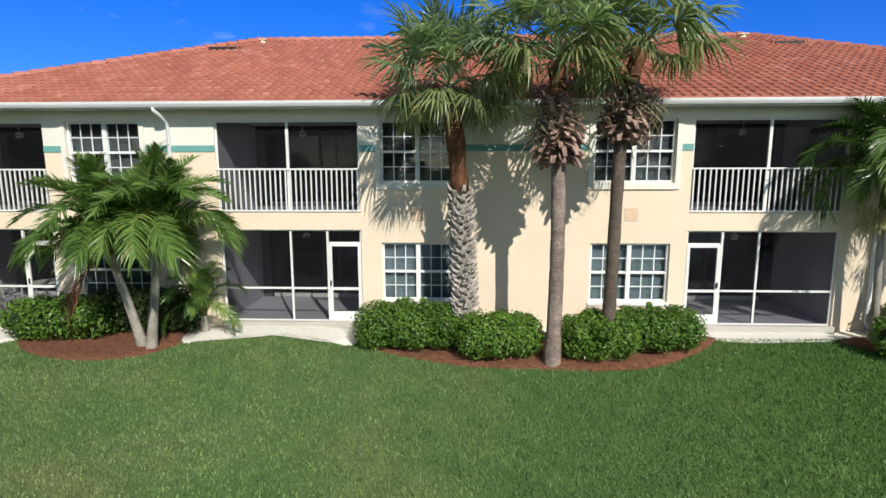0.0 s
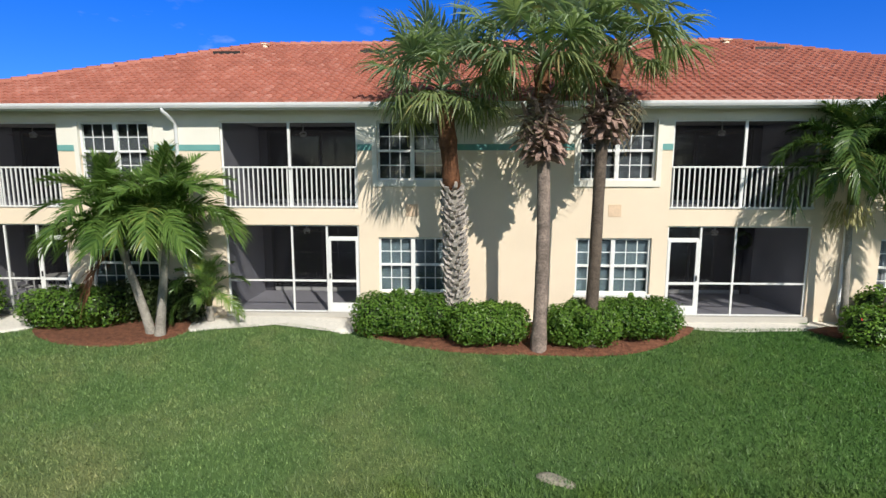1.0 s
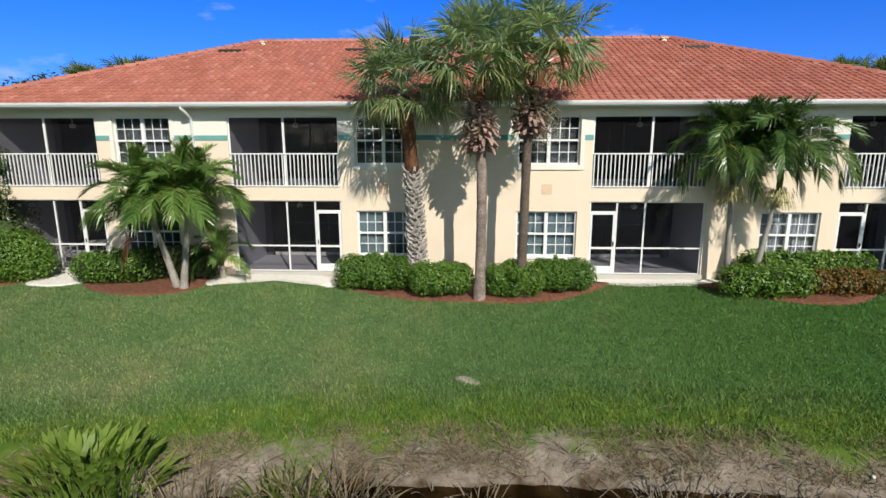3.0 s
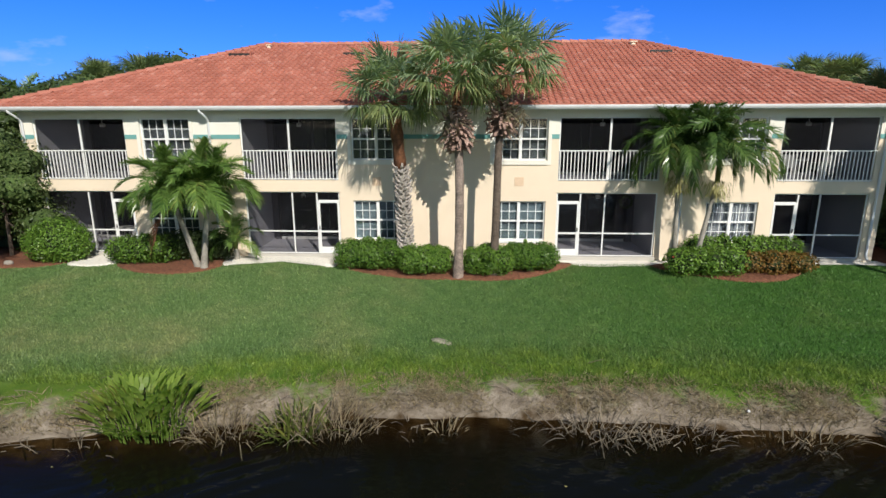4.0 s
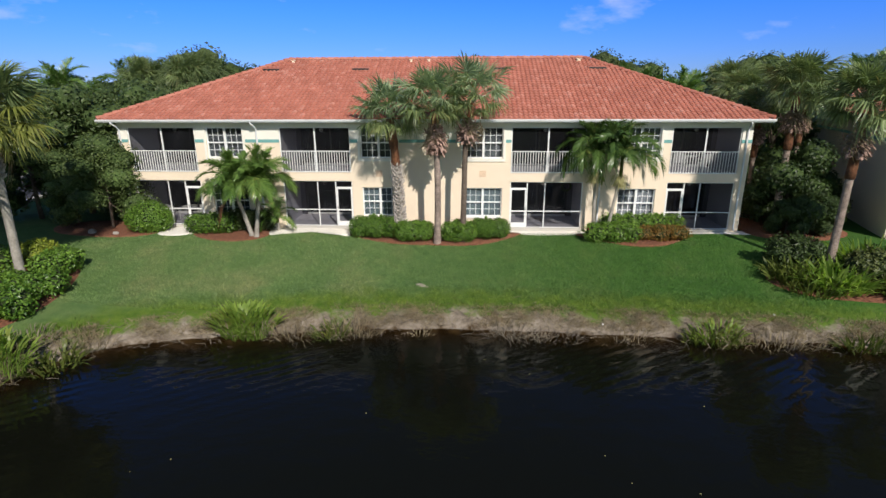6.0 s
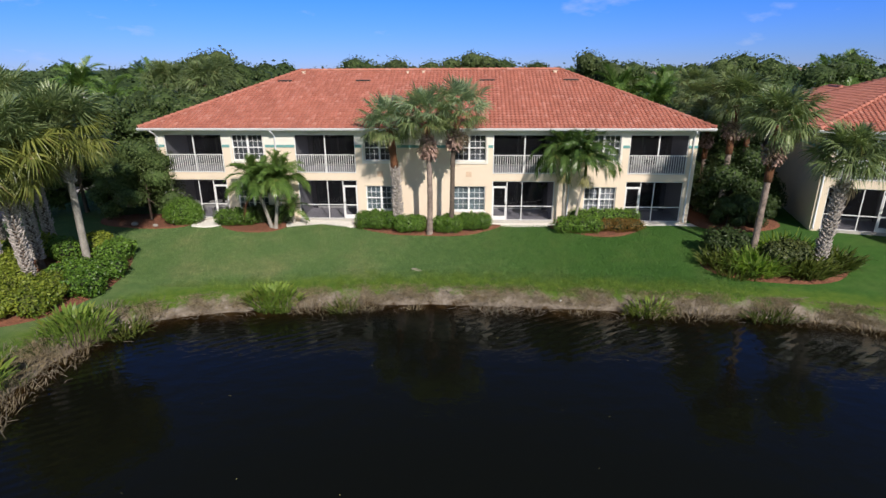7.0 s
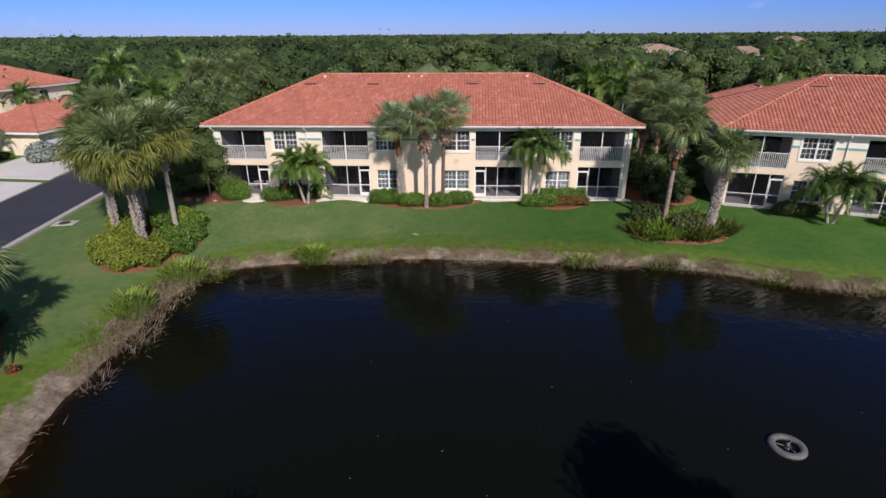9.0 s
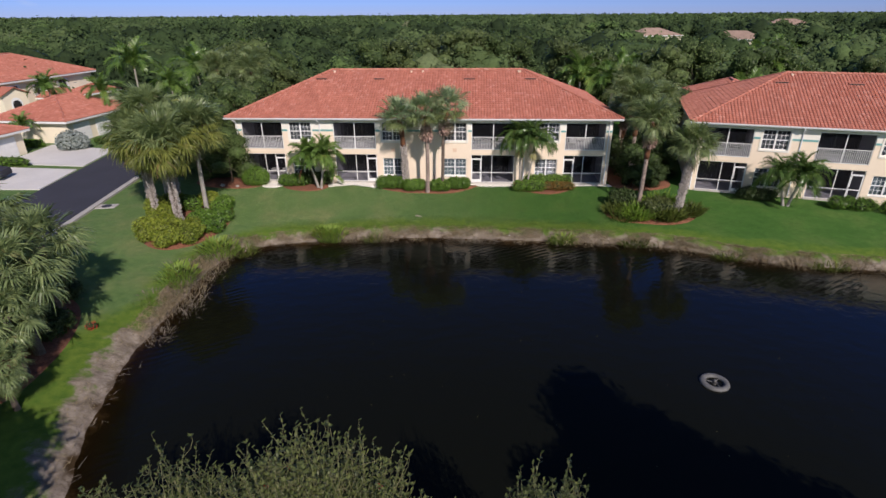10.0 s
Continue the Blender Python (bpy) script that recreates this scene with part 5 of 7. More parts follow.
def broad_tree(height, radius, seed, mat, leaves=3600, size=0.16, trunk=0.16, low=0.30):
    """Trunk, limbs and a ragged crown of leaves."""
    rng = np.random.default_rng(seed)
    r = random.Random(seed)
    ob = new("broadleaf_tree")
    blobs, tv, tf = [], [], []
    v, f = tube_data([(0, 0, -0.3), (0.05, 0, height * 0.3), (0.0, 0.08, height * 0.62)], [trunk, trunk * 0.75, trunk * 0.4], 8)
    tv += v
    tf += f
    for i in range(11):
        a = i * 2.4 + r.uniform(-0.4, 0.4)
        k = i / 10
        h = height * (low + 0.15 + (0.80 - low) * k)
        rr = radius * (0.75 - 0.42 * k) * r.uniform(0.75, 1.15)
        x, y = math.cos(a) * rr, math.sin(a) * rr
        br = radius * r.uniform(0.36, 0.55)
        blobs.append((x, y, h, br, br * r.uniform(0.85, 1.1), br * r.uniform(0.6, 0.85)))
        v, f = tube_data([(0, 0.03, height * 0.3 + 0.2 * k * height), (x * 0.5, y * 0.5, h - br * 0.4), (x, y, h)], [trunk * 0.4, trunk * 0.25, trunk * 0.1], 5)
        o = len(tv)
        tv += v
        tf += [tuple(q + o for q in g) for g in f]
    place("trunk", mesh_from("trunk", tv, tf, BARK, True), ob, None, "grey-brown trunk with limbs")
    v, f = leaf_cloud(blobs, leaves, size, rng, shell=0.72)
    crown = place("crown", mesh_from("crown", v, f, mat), ob)
    # Solid lumps behind the leaves; shaded gaps are in their mottled colour.
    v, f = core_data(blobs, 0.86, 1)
    place("inner_crown", mesh_from("inner_crown", v, f, CANOPY_B if mat is TREE_B else CANOPY_A, True), crown, None, "solid inner crown, shaded gaps mottled into its colour")
    return tagged(ob, "broadleaf tree with a ragged dark green crown", "tree", "broadleaf trees")


T1 = put(broad_tree(4.6, 2.3, 81, TREE_A, 9000, 0.07, 0.09, 0.12), -17.9, -0.4)
tagged(T1, "dark bushy tree at the corner of the building", "tree")
T2 = put(broad_tree(7.0, 3.0, 82, TREE_A, 3000, 0.13, 0.18, 0.05), -21.5, 3.0)
T3 = put(broad_tree(7.5, 3.4, 83, TREE_B, 3000, 0.14, 0.2, 0.15), 24.0, 21.0)
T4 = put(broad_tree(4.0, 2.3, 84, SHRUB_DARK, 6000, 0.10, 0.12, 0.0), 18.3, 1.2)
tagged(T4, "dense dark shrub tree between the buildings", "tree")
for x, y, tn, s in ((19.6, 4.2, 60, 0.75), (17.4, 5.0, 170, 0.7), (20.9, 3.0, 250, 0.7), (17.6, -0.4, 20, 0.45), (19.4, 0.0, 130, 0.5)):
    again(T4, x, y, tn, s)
for x, y, tn, s in ((-24.0, 6.0, 70, 0.95), (-20.0, 7.5, 190, 1.0), (-23.0, 11.0, 20, 1.05), (-20.8, 15.5, 110, 1.0), (-25.5, -0.5, 140, 0.6), (-23.5, 1.5, 200, 0.8), (-20.6, 0.6, 300, 0.55)):
    again(T2, x, y, tn, s)
wr = random.Random(9)
for i in range(44):
    x = -62 + i * 2.98 + wr.uniform(-1.5, 1.5)
    y = 18.5 + wr.uniform(0, 16) + (12 if x > 18 else 0) + (10 if x < -30 else 0)
    if x < -38:
        continue
    base = (T2, T3, T3)[i % 3]
    again(base, x, y, wr.uniform(0, 360), wr.uniform(0.80, 1.12) * (0.9 if abs(x) < 14 else 1.0))
for x, y, tn, s in ((-22.0, 17.0, 30, 1.15), (-24.5, 13.5, 110, 0.90), (-21.0, 11.0, 240, 0.86), (-27.0, 20.0, 160, 1.15), (20.5, 14.0, 195, 1.05), (-23.5, 22.0, 20, 1.2)):
    again(COLLAR, x, y, tn, s)

for x, y, s in ((-25.5, 25, 1.38), (-22, 29, 1.3), (-28.5, 30, 1.35), (-12, 42, 1.4), (-9, 45, 1.3), (1, 58, 1.45), (4.5, 60, 1.4), (8, 59, 1.4), (12, 62, 1.35), (17, 33, 1.35), (20, 36, 1.3), (29, 31, 1.25), (34, 33, 1.4), (40, 30, 1.3), (46, 34, 1.4), (-5, 66, 1.3), (-34, 40, 1.3)):
    again(T3 if x % 2 else T2, x, y, x * 37, s)

# dark shrubs added to fill in the black shade under the low west-bank palms
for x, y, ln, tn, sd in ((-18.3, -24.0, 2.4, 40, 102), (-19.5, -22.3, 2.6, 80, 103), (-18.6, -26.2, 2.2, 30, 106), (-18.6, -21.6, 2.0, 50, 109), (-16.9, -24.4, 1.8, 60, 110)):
    put(bush("shade_shrub", hedge_blobs(ln, 2.0, 1.2, hr, 4), 2000, 0.09, SHRUB_DARK, "added shrub whose dark leaves stand in for palm shade", "bush", "shrubs by the west bank", sd), x, y, tn)


def bank_shrub(seed, height, spread_, stalks, label):
    """A tall open shrub of many upright leafy stalks."""
    r = random.Random(seed)
    ob = new("bank_shrub")
    sv, sf, lv, lf, fv, ff = [], [], [], [], [], []
    for i in range(stalks):
        a, q = r.uniform(0, 6.283), spread_ * math.sqrt(r.random())
        x, y = math.cos(a) * q, math.sin(a) * q * 0.55
        h = height * (1 - 0.45 * (q / spread_) ** 2) * r.uniform(0.80, 1.04)
        fx, fy = x * 0.35, y * 0.35
        pts = [Vector((fx + (x - fx) * t, fy + (y - fy) * t, -0.3 + (h + 0.3) * t + 0.0)) for t in (0, 0.4, 0.7, 0.88, 1.0)]
        pts[-1] += Vector((r.uniform(-0.28, 0.28), r.uniform(-0.28, 0.28), r.uniform(-0.15, 0.1)))
        pts[3] += Vector((r.uniform(-0.2, 0.2), r.uniform(-0.2, 0.2), 0))
        pts[2] += Vector((r.uniform(-0.35, 0.35), r.uniform(-0.35, 0.35), 0))
        v, f = tube_data(pts, [0.018, 0.012, 0.008, 0.006, 0.004], 4, False)
        o = len(sv)
        sv += v
        sf += [tuple(k + o for k in g) for g in f]
        for j in range(38):
            t = 0.40 + 0.60 * (j / 37) ** 0.7
            k = t * 4 if t < 0 else (t - 0.4) / 0.3 + 1 if t < 0.7 else (t - 0.7) / 0.18 + 2 if t < 0.88 else (t - 0.88) / 0.12 + 3
            k = min(k, 3.999)
            p = pts[int(k)].lerp(pts[int(k) + 1], k - int(k))
            b = j * 2.4 + r.uniform(-0.4, 0.4)
            d = Vector((math.cos(b), math.sin(b), r.uniform(0.2, 1.1))).normalized()
            ln = r.uniform(0.06, 0.12)
            ribbon(lv, lf, [p, p + d * ln * 0.5, p + d * ln], [0.014, 0.020], d.cross(Vector((0, 0, 1))).normalized())
        for j in range(3):
            k = r.uniform(1.4, 3.6)
            p = pts[int(k)].lerp(pts[int(k) + 1], k - int(k))
            b = r.uniform(0, 6.283)
            d = Vector((math.cos(b), math.sin(b), 0))
            ln = r.uniform(0.18, 0.42)
            twig = [p, p + d * ln * 0.6 + Vector((0, 0, ln * 0.1)), p + d * ln * 0.85 + Vector((0, 0, ln * 0.45)), p + d * ln * 0.8 + Vector((0, 0, ln * 0.8))]
            v, f = tube_data(twig, [0.006, 0.006, 0.005, 0.004], 4, False)
            o = len(sv)
            sv += v
            sf += [tuple(q + o for q in g) for g in f]
            for m in range(7):
                b = m * 0.9 + r.uniform(-0.3, 0.3)
                d = Vector((math.cos(b), math.sin(b), 0.6)) * r.uniform(0.05, 0.10)
                ribbon(lv, lf, [twig[-1], twig[-1] + d * 0.5, twig[-1] + d], [0.012, 0.016], d.cross(Vector((0, 0, 1))).normalized())
        if r.random() < 0.03:
            for j in range(8):
                b = r.uniform(0, 6.28)
                d = Vector((math.cos(b), math.sin(b), 0.7))
                p = pts[-2]
                ribbon(fv, ff, [p, p + d * 0.04, p + d * 0.08], [0.02, 0.025], d.cross(Vector((0, 0, 1))).normalized())
    place("stem", mesh_from("stem", sv, sf, WILLOW_STEM), ob)
    place("foliage", mesh_from("foliage", lv, lf, WILLOW), ob)
    if fv:
        place("blossom", mesh_from("blossom", fv, ff, FLOWER), ob, None, "small red flowers")
    return tagged(ob, label, "bush", "tall shrubs on the south bank")


put(bank_shrub(111, 7.3, 3.2, 680, "tall open grey-green shrub with red flowers on the bank"), 0.5, -37.6, 0, 1, -1.0)
put(bank_shrub(114, 6.7, 1.9, 230, "tall open grey-green shrub leaning over the bank"), -2.3, -37.5, 0, 1, -1.0)
put(bank_shrub(112, 6.8, 1.5, 200, "slim tall grey-green shrub on the bank"), 5.35, -37.6, 0, 1, -1.0)
put(bank_shrub(113, 5.5, 1.1, 110, "sparse grey-green shrub with red flowers on the bank"), -4.3, -37.4, 0, 1, -1.0)
put(bank_shrub(115, 5.6, 0.9, 100, "sparse grey-green shrub on the bank"), 2.9, -37.5, 0, 1, -1.0)
SOUTH = tagged(put(broad_tree(10.0, 3.0, 85, TREE_A, 5000, 0.14, 0.16, 0.3), -9.2, -42.0), "dark broadleaf tree on the south bank", "tree")
for x, y, tn, k in ((15.2, -41.0, 120, 1.15), (19.0, -42.5, 210, 1.0), (12.2, -41.6, 40, 0.9)):
    again(SOUTH, x, y, tn, k)


# ---------------------------------------------------------------- second building, road, houses beyond
b2 = copy_thing(MAIN, Matrix.Translation((22.0, -1.05, 0)) @ Matrix.Rotation(radians(-15.0), 4, "Z") @ Matrix.Translation((-WALL_L, 0, 0)))
for x0, x1 in WINDOWS[:2]:
    part("blind", boxes(*[(x0 + 0.02, x1 - 0.02, 0.225, 0.240, z, z + 0.041) for z in np.arange(WIN_UP[0] + 0.02, WIN_UP[1], 0.05)]), CURTAIN, b2, "pale slatted blind")

# its rear wing, whose lower hip roof shows behind the main one
wing = hip_roof(b2, 0, 12.0, 0, 9.4, EAVE_Z, SLOPE, None, 4)
wing.matrix_basis = Matrix.Translation((WALL_L - OVER, 19.6, -0.06)) @ Matrix.Rotation(radians(-90), 4, "Z")
part("wall", boxes((WALL_L, WALL_L + 8.0, DEPTH + 0.002, 18.9, -0.35, 5.5)), STUCCO, b2, "smooth yellow stucco wall")


def slab(name, corners, z, mat, label, category, thick=0.10, lift=0.0):
    """A flat slab with the given plan, counter-clockwise."""
    n = len(corners)
    v = [(x, y, z - thick) for x, y in corners] + [(x, y, z + lift) for x, y in corners]
    f = [tuple(range(n))[::-1], tuple(range(n, 2 * n))] + [(i, (i + 1) % n, (i + 1) % n + n, i + n) for i in range(n)]
    return place(name, mesh_from(name, v, f, mat), None, None, label, category, kind="structure")


def along(y, off):
    """A point beside the road's middle line."""
    return (-30.9 - 0.16 * y + off, y)


slab("road", [along(-46, -3.4), along(-46, 3.4), along(45, 3.4), along(45, -3.4)], -0.06, ASPHALT, "dark smooth asphalt road beside the lawn", "road")
slab("kerb", [along(-46, 3.4), along(-46, 3.85), along(45, 3.85), along(45, 3.4)], 0.03, KERB, "pale concrete kerb along the road", "kerb", 0.25)
slab("kerb", [along(12.2, -3.85), along(12.2, -3.4), along(45, -3.4), along(45, -3.85)], 0.03, KERB, "pale concrete kerb along the road", "kerb", 0.25)
slab("driveway", [(-45.5, 13.6), (-44.6, 5.2), (-35.3, 4.4), (-36.6, 11.5)], -0.03, DRIVE, "pale concrete driveway", "driveway")
slab("driveway", [(-45.8, 3.9), (-44.0, -3.5), (-33.9, -3.2), (-35.1, 3.2)], -0.03, DRIVE, "pale concrete driveway", "driveway")
drain = new("storm_drain")
put(drain, -25.2, -7.2, 10)
part("surround", boxes((-0.75, 0.75, -0.5, 0.5, -0.1, 0.05), bevel=0.02), KERB, drain, "pale concrete surround")
tube("grate", [(0, 0, 0.02), (0, 0, 0.065)], 0.38, ASPHALT, drain, 18, "dark round iron grate", False)
tagged(drain, "storm drain with iron grate in pale concrete", "drain")


FAR_HOUSES = ((-109, 230, -12, 1.1), (-225, 300, 10, 1.1), (74, 200, 20, 0.95), (92, 176, -22, 0.9), (190, 330, -10, 1.2))     # x, y, turn, size


def plain_house(length, width, eave, windows, doors, label, seed, tiled=True):
    """A stucco house with a hip roof; its long side lies along x and faces -y. windows and doors: (x, z0, z1, width)."""
    h = new("house")
    bm = boxes((0, length, 0, width, -0.4, eave - 0.1))
    part("wall", bm, CREAM, h, "cream stucco wall")
    for x, z0, z1, w in windows:
        win = part("window", boxes((x - w / 2 - 0.42, x + w / 2 + 0.42, -0.05, -0.003, z0 - 0.15, z1 + 0.12), bevel=0.01), WHITE, h, "white-trimmed window")
        for k in (-1, 1):
            part("pane", boxes((x + k * w / 4 - w / 4 + 0.04, x + k * w / 4 + w / 4 - 0.04, -0.066, -0.053, z0, z1)), IRON, win, "dark glass pane")
    for x, z0, z1, w in doors:
        door = part("garage_door", boxes((x - w / 2, x + w / 2, -0.05, -0.003, z0, z1), bevel=0.01), WHITE, h, "white panelled garage door")
        for i in range(4):
            zz = z0 + (z1 - z0) * i / 4
            part("panel", boxes((x - w / 2 + 0.1, x + w / 2 - 0.1, -0.065, -0.052, zz + 0.05, zz + (z1 - z0) / 4 - 0.05), bevel=0.006), WHITE, door)
    part("fascia", boxes((-0.6, length + 0.6, -0.62, -0.60, eave - 0.22, eave), (-0.62, -0.60, -0.6, width + 0.6, eave - 0.22, eave), (length + 0.60, length + 0.62, -0.6, width + 0.6, eave - 0.22, eave)), WHITE, h, "white fascia board")
    hip_roof(h, -0.6, length + 0.6, -0.6, width + 0.6, eave, 0.40, None, seed, tiled)
    return tagged(h, label, "house", "houses beyond the road")


big = plain_house(19.5, 14.0, 5.6, [(4.0, 3.4, 4.9, 1.5), (8.5, 3.3, 5.0, 1.6), (13.0, 3.4, 4.9, 1.5), (4.0, 0.7, 2.2, 1.5), (8.5, 0.5, 2.3, 1.3)], [], "cream two-storey house with terracotta roof", 141)
big.matrix_basis = Matrix.Translation((-61.0, 24.0, -0.1)) @ Matrix.Rotation(radians(87), 4, "Z")
entry = new("entry_gable")
gv = [(-1.7, 0, -0.3), (1.7, 0, -0.3), (1.7, 0, 4.2), (0, 0, 5.0), (-1.7, 0, 4.2)]
place("wall", mesh_from("wall", gv + [(x, 4.5, z) for x, _, z in gv], [(0, 1, 2, 3, 4), (1, 6, 7, 2), (6, 5, 9, 8, 7), (5, 0, 4, 9)], CREAM), entry, None, "cream stucco gable wall")
for k in (-1, 1):
    rv = [(k * 2.05, -0.3, 4.07), (0, -0.3, 5.05), (0, 4.5, 5.05), (k * 2.05, 4.5, 4.07)]
    place("roof_slope", mesh_from("roof_slope", rv + [(x, y, z + 0.12) for x, y, z in rv], [(0, 1, 2, 3), (7, 6, 5, 4), (0, 4, 5, 1), (1, 5, 6, 2), (2, 6, 7, 3), (3, 7, 4, 0)], TILE), entry, None, "terracotta roof slope")
arch = [(-0.55, 0.6), (0.55, 0.6)] + [(0.55 * math.cos(a), 1.75 + 0.55 * math.sin(a)) for a in np.linspace(0, math.pi, 13)]
for nm, grow, y, mt in (("arch_trim", 1.32, -0.04, WHITE), ("arch_window", 1.0, -0.07, IRON)):
    av = [(x * grow, y, 2.3 + (z - 1.2) * grow) for x, z in arch]
    place(nm, mesh_from(nm, av + [(x, 0.0, z) for x, _, z in av], [tuple(range(len(av)))] + [(i, (i + 1) % len(av), (i + 1) % len(av) + len(av), i + len(av)) for i in range(len(av))], mt), entry, None, "white arch surround" if mt is WHITE else "dark arched glass")
entry.matrix_basis = Matrix.Translation((-58.6, 25.4, -0.1)) @ Matrix.Rotation(radians(75), 4, "Z")
tagged(entry, "cream entry gable with a dark arched window", "porch", "houses beyond the road")
garage = plain_house(11.5, 9.4, 2.62, [], [(2.2, -0.1, 2.05, 2.6), (5.8, -0.1, 2.05, 2.6), (9.2, -0.1, 2.05, 2.6)], "low cream garage block with terracotta roof", 142)
garage.matrix_basis = Matrix.Translation((-43.9, 14.6, -0.1)) @ Matrix.Rotation(radians(86), 4, "Z")
porch = plain_house(4.5, 4.0, 2.9, [], [], "small cream entry porch with terracotta roof", 143)
porch.matrix_basis = Matrix.Translation((-57.0, 31.2, -0.1)) @ Matrix.Rotation(radians(79), 4, "Z")
copy_thing(porch, Matrix.Translation((-55.6, 36.6, -0.1)) @ Matrix.Rotation(radians(79), 4, "Z"))
copy_thing(garage, Matrix.Translation((-46.2, -1.8, -0.1)) @ Matrix.Rotation(radians(86), 4, "Z"))
far = plain_house(20.0, 13.0, 4.5, [(4, 1, 2.6, 1.6), (10, 1, 2.6, 1.6), (16, 1, 2.6, 1.6)], [], "distant pale house with a brown tile roof", 144, False)
far.matrix_basis = Matrix.Translation((*FAR_HOUSES[0][:2], 0)) @ Matrix.Rotation(radians(FAR_HOUSES[0][2]), 4, "Z") @ Matrix.Scale(FAR_HOUSES[0][3], 4)
for x, y, a, s in FAR_HOUSES[1:]:
    copy_thing(far, Matrix.Translation((x, y, 0)) @ Matrix.Rotation(radians(a), 4, "Z") @ Matrix.Scale(s, 4))


def parked_car():
    car = new("car")
    pr = [(-2.2, 0.35), (-2.25, 0.75), (-1.9, 0.95), (-1.3, 1.02), (-0.75, 1.40), (0.75, 1.42), (1.55, 1.0), (2.15, 0.92), (2.25, 0.6), (2.2, 0.32)]
    n = len(pr)
    v = [(x, y * (0.80 if z > 1.2 else 1), z) for y in (-0.88, 0.88) for x, z in pr]
    f = [(i, (i + 1) % n, (i + 1) % n + n, i + n) for i in range(n)] + [tuple(range(n))[::-1], tuple(range(n, 2 * n))]
    place("body", mesh_from("body", v, f, ASPHALT), car, None, "dark paintwork")
    part("windscreen", boxes((-1.2, -0.8, -0.66, 0.66, 1.06, 1.36)), IRON, car, "dark glass")
    for x in (-1.35, 1.35):
        for y in (-0.86, 0.86):
            w = tube("wheel", [(x, y - 0.11, 0.32), (x, y + 0.11, 0.32)], 0.32, IRON, car, 16, "black tyre")
            tube("rim", [(x, y - 0.12, 0.32), (x, y + 0.12, 0.32)], 0.19, GUTTER, w, 12, "grey rim")
    return tagged(car, "dark car parked on the pale driveway", "car")


put(parked_car(), -41.4, -0.7, 12, 1, -0.03)

# planting near the houses
FP = feather_palm([(0, 0, 0.2, 0.1, 4.2, 20)], "single feather palm with a tall pale trunk", 53, 1.35)
put(FP, -45.5, 24.5, 0)
for x, y, tn, s in ((-47.8, 12.9, 90, 0.55), (-55.5, 27.5, 40, 1.0), (-34.5, 30.0, 150, 1.45), (-27.5, 33.0, 250, 1.5), (-37.0, 26.0, 10, 1.1), (21.5, 26.5, 30, 1.2), (34.0, 17.0, 60, 1.12), (43.0, 33.0, 30, 1.5), (46.0, 36.0, 80, 1.5), (24.5, 33.0, 120, 1.3), (18.0, 29.0, 200, 1.3), (-49.0, 38.0, 70, 1.5)):
    again(FP, x, y, tn, s)
put(bush("silver_shrub", [(0, 0, 1.0, 1.5, 1.4, 1.1), (0.8, 0.2, 0.8, 0.9, 0.9, 0.8), (-0.8, -0.1, 0.8, 0.9, 0.9, 0.8)], 3200, 0.16, leafy("silver_leaf", (0.16, 0.19, 0.18), (0.32, 0.36, 0.36), 0.6, 0.1), "silvery grey-blue shrub beside the garage", "bush", "", 151), -41.4, 11.6)
for x, y, ln, tn, sd in ((-44.0, 4.6, 6.0, -5, 152), (-47.5, 12.8, 3.0, 0, 153), (-39.5, 16.5, 5.0, 70, 154)):
    put(bush("low_hedge", hedge_blobs(ln, 1.0, 0.9, hr), 3000, 0.09, HEDGE, "low clipped green hedge beside the driveway", "bush", "driveway hedges", sd), x, y, tn)
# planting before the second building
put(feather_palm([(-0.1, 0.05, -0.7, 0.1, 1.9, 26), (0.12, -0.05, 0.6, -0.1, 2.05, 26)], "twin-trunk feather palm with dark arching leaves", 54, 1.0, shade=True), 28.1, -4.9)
for x, y, ln, sd in ((26.4, -3.7, 2.6, 155), (32.6, -5.6, 2.8, 156), (35.6, -6.6, 2.4, 157)):
    put(bush("hedge_bush", hedge_blobs(ln, 1.2, 1.0, hr), 4200, 0.06, SHRUB_DARK if sd == 155 else HEDGE, "green hedge bush before the second building", "bush", "hedge bushes at the second building", sd), x, y, -17)
for x, y, tn, s in ((24.0, 12.5, 50, 0.9), (21.6, 9.5, 200, 0.95)):
    again(T2, x, y, tn, s)

# ---------------------------------------------------------------- lake fountain
fo = new("pond_fountain")
ring = []
for i in range(40):
    a = 2 * math.pi * i / 40
    ring.append((a, math.cos(a), math.sin(a)))
prof = [(0.42, 0.02), (0.43, 0.10), (0.55, 0.15), (0.68, 0.12), (0.72, 0.02), (0.68, -0.08), (0.45, -0.08)]
v = [(c * r, s * r, z) for _, c, s in ring for r, z in prof]
n = len(prof)
f = [(i * n + k, ((i + 1) % 40) * n + k, ((i + 1) % 40) * n + (k + 1) % n, i * n + (k + 1) % n) for i in range(40) for k in range(n)]
place("float_ring", mesh_from("float_ring", v, f, GREYPLASTIC, True), fo, None, "grey plastic float ring")
tube("pump", [(0, 0, -0.5), (0, 0, 0.05)], 0.17, IRON, fo, 14, "dark pump housing")
tube("nozzle", [(0, 0, 0.05), (0, 0, 0.16), (0, 0, 0.2)], [0.10, 0.07, 0.05], GREYPLASTIC, fo, 12, "grey nozzle")
for i in range(3):
    a = i * 2.094 + 0.4
    tube("strut", [(math.cos(a) * 0.12, math.sin(a) * 0.12, 0.05), (math.cos(a) * 0.52, math.sin(a) * 0.52, 0.08)], 0.025, GREYPLASTIC, fo, 6)
put(fo, 14.7, -25.44, 20, 0.88, WATER_Z)
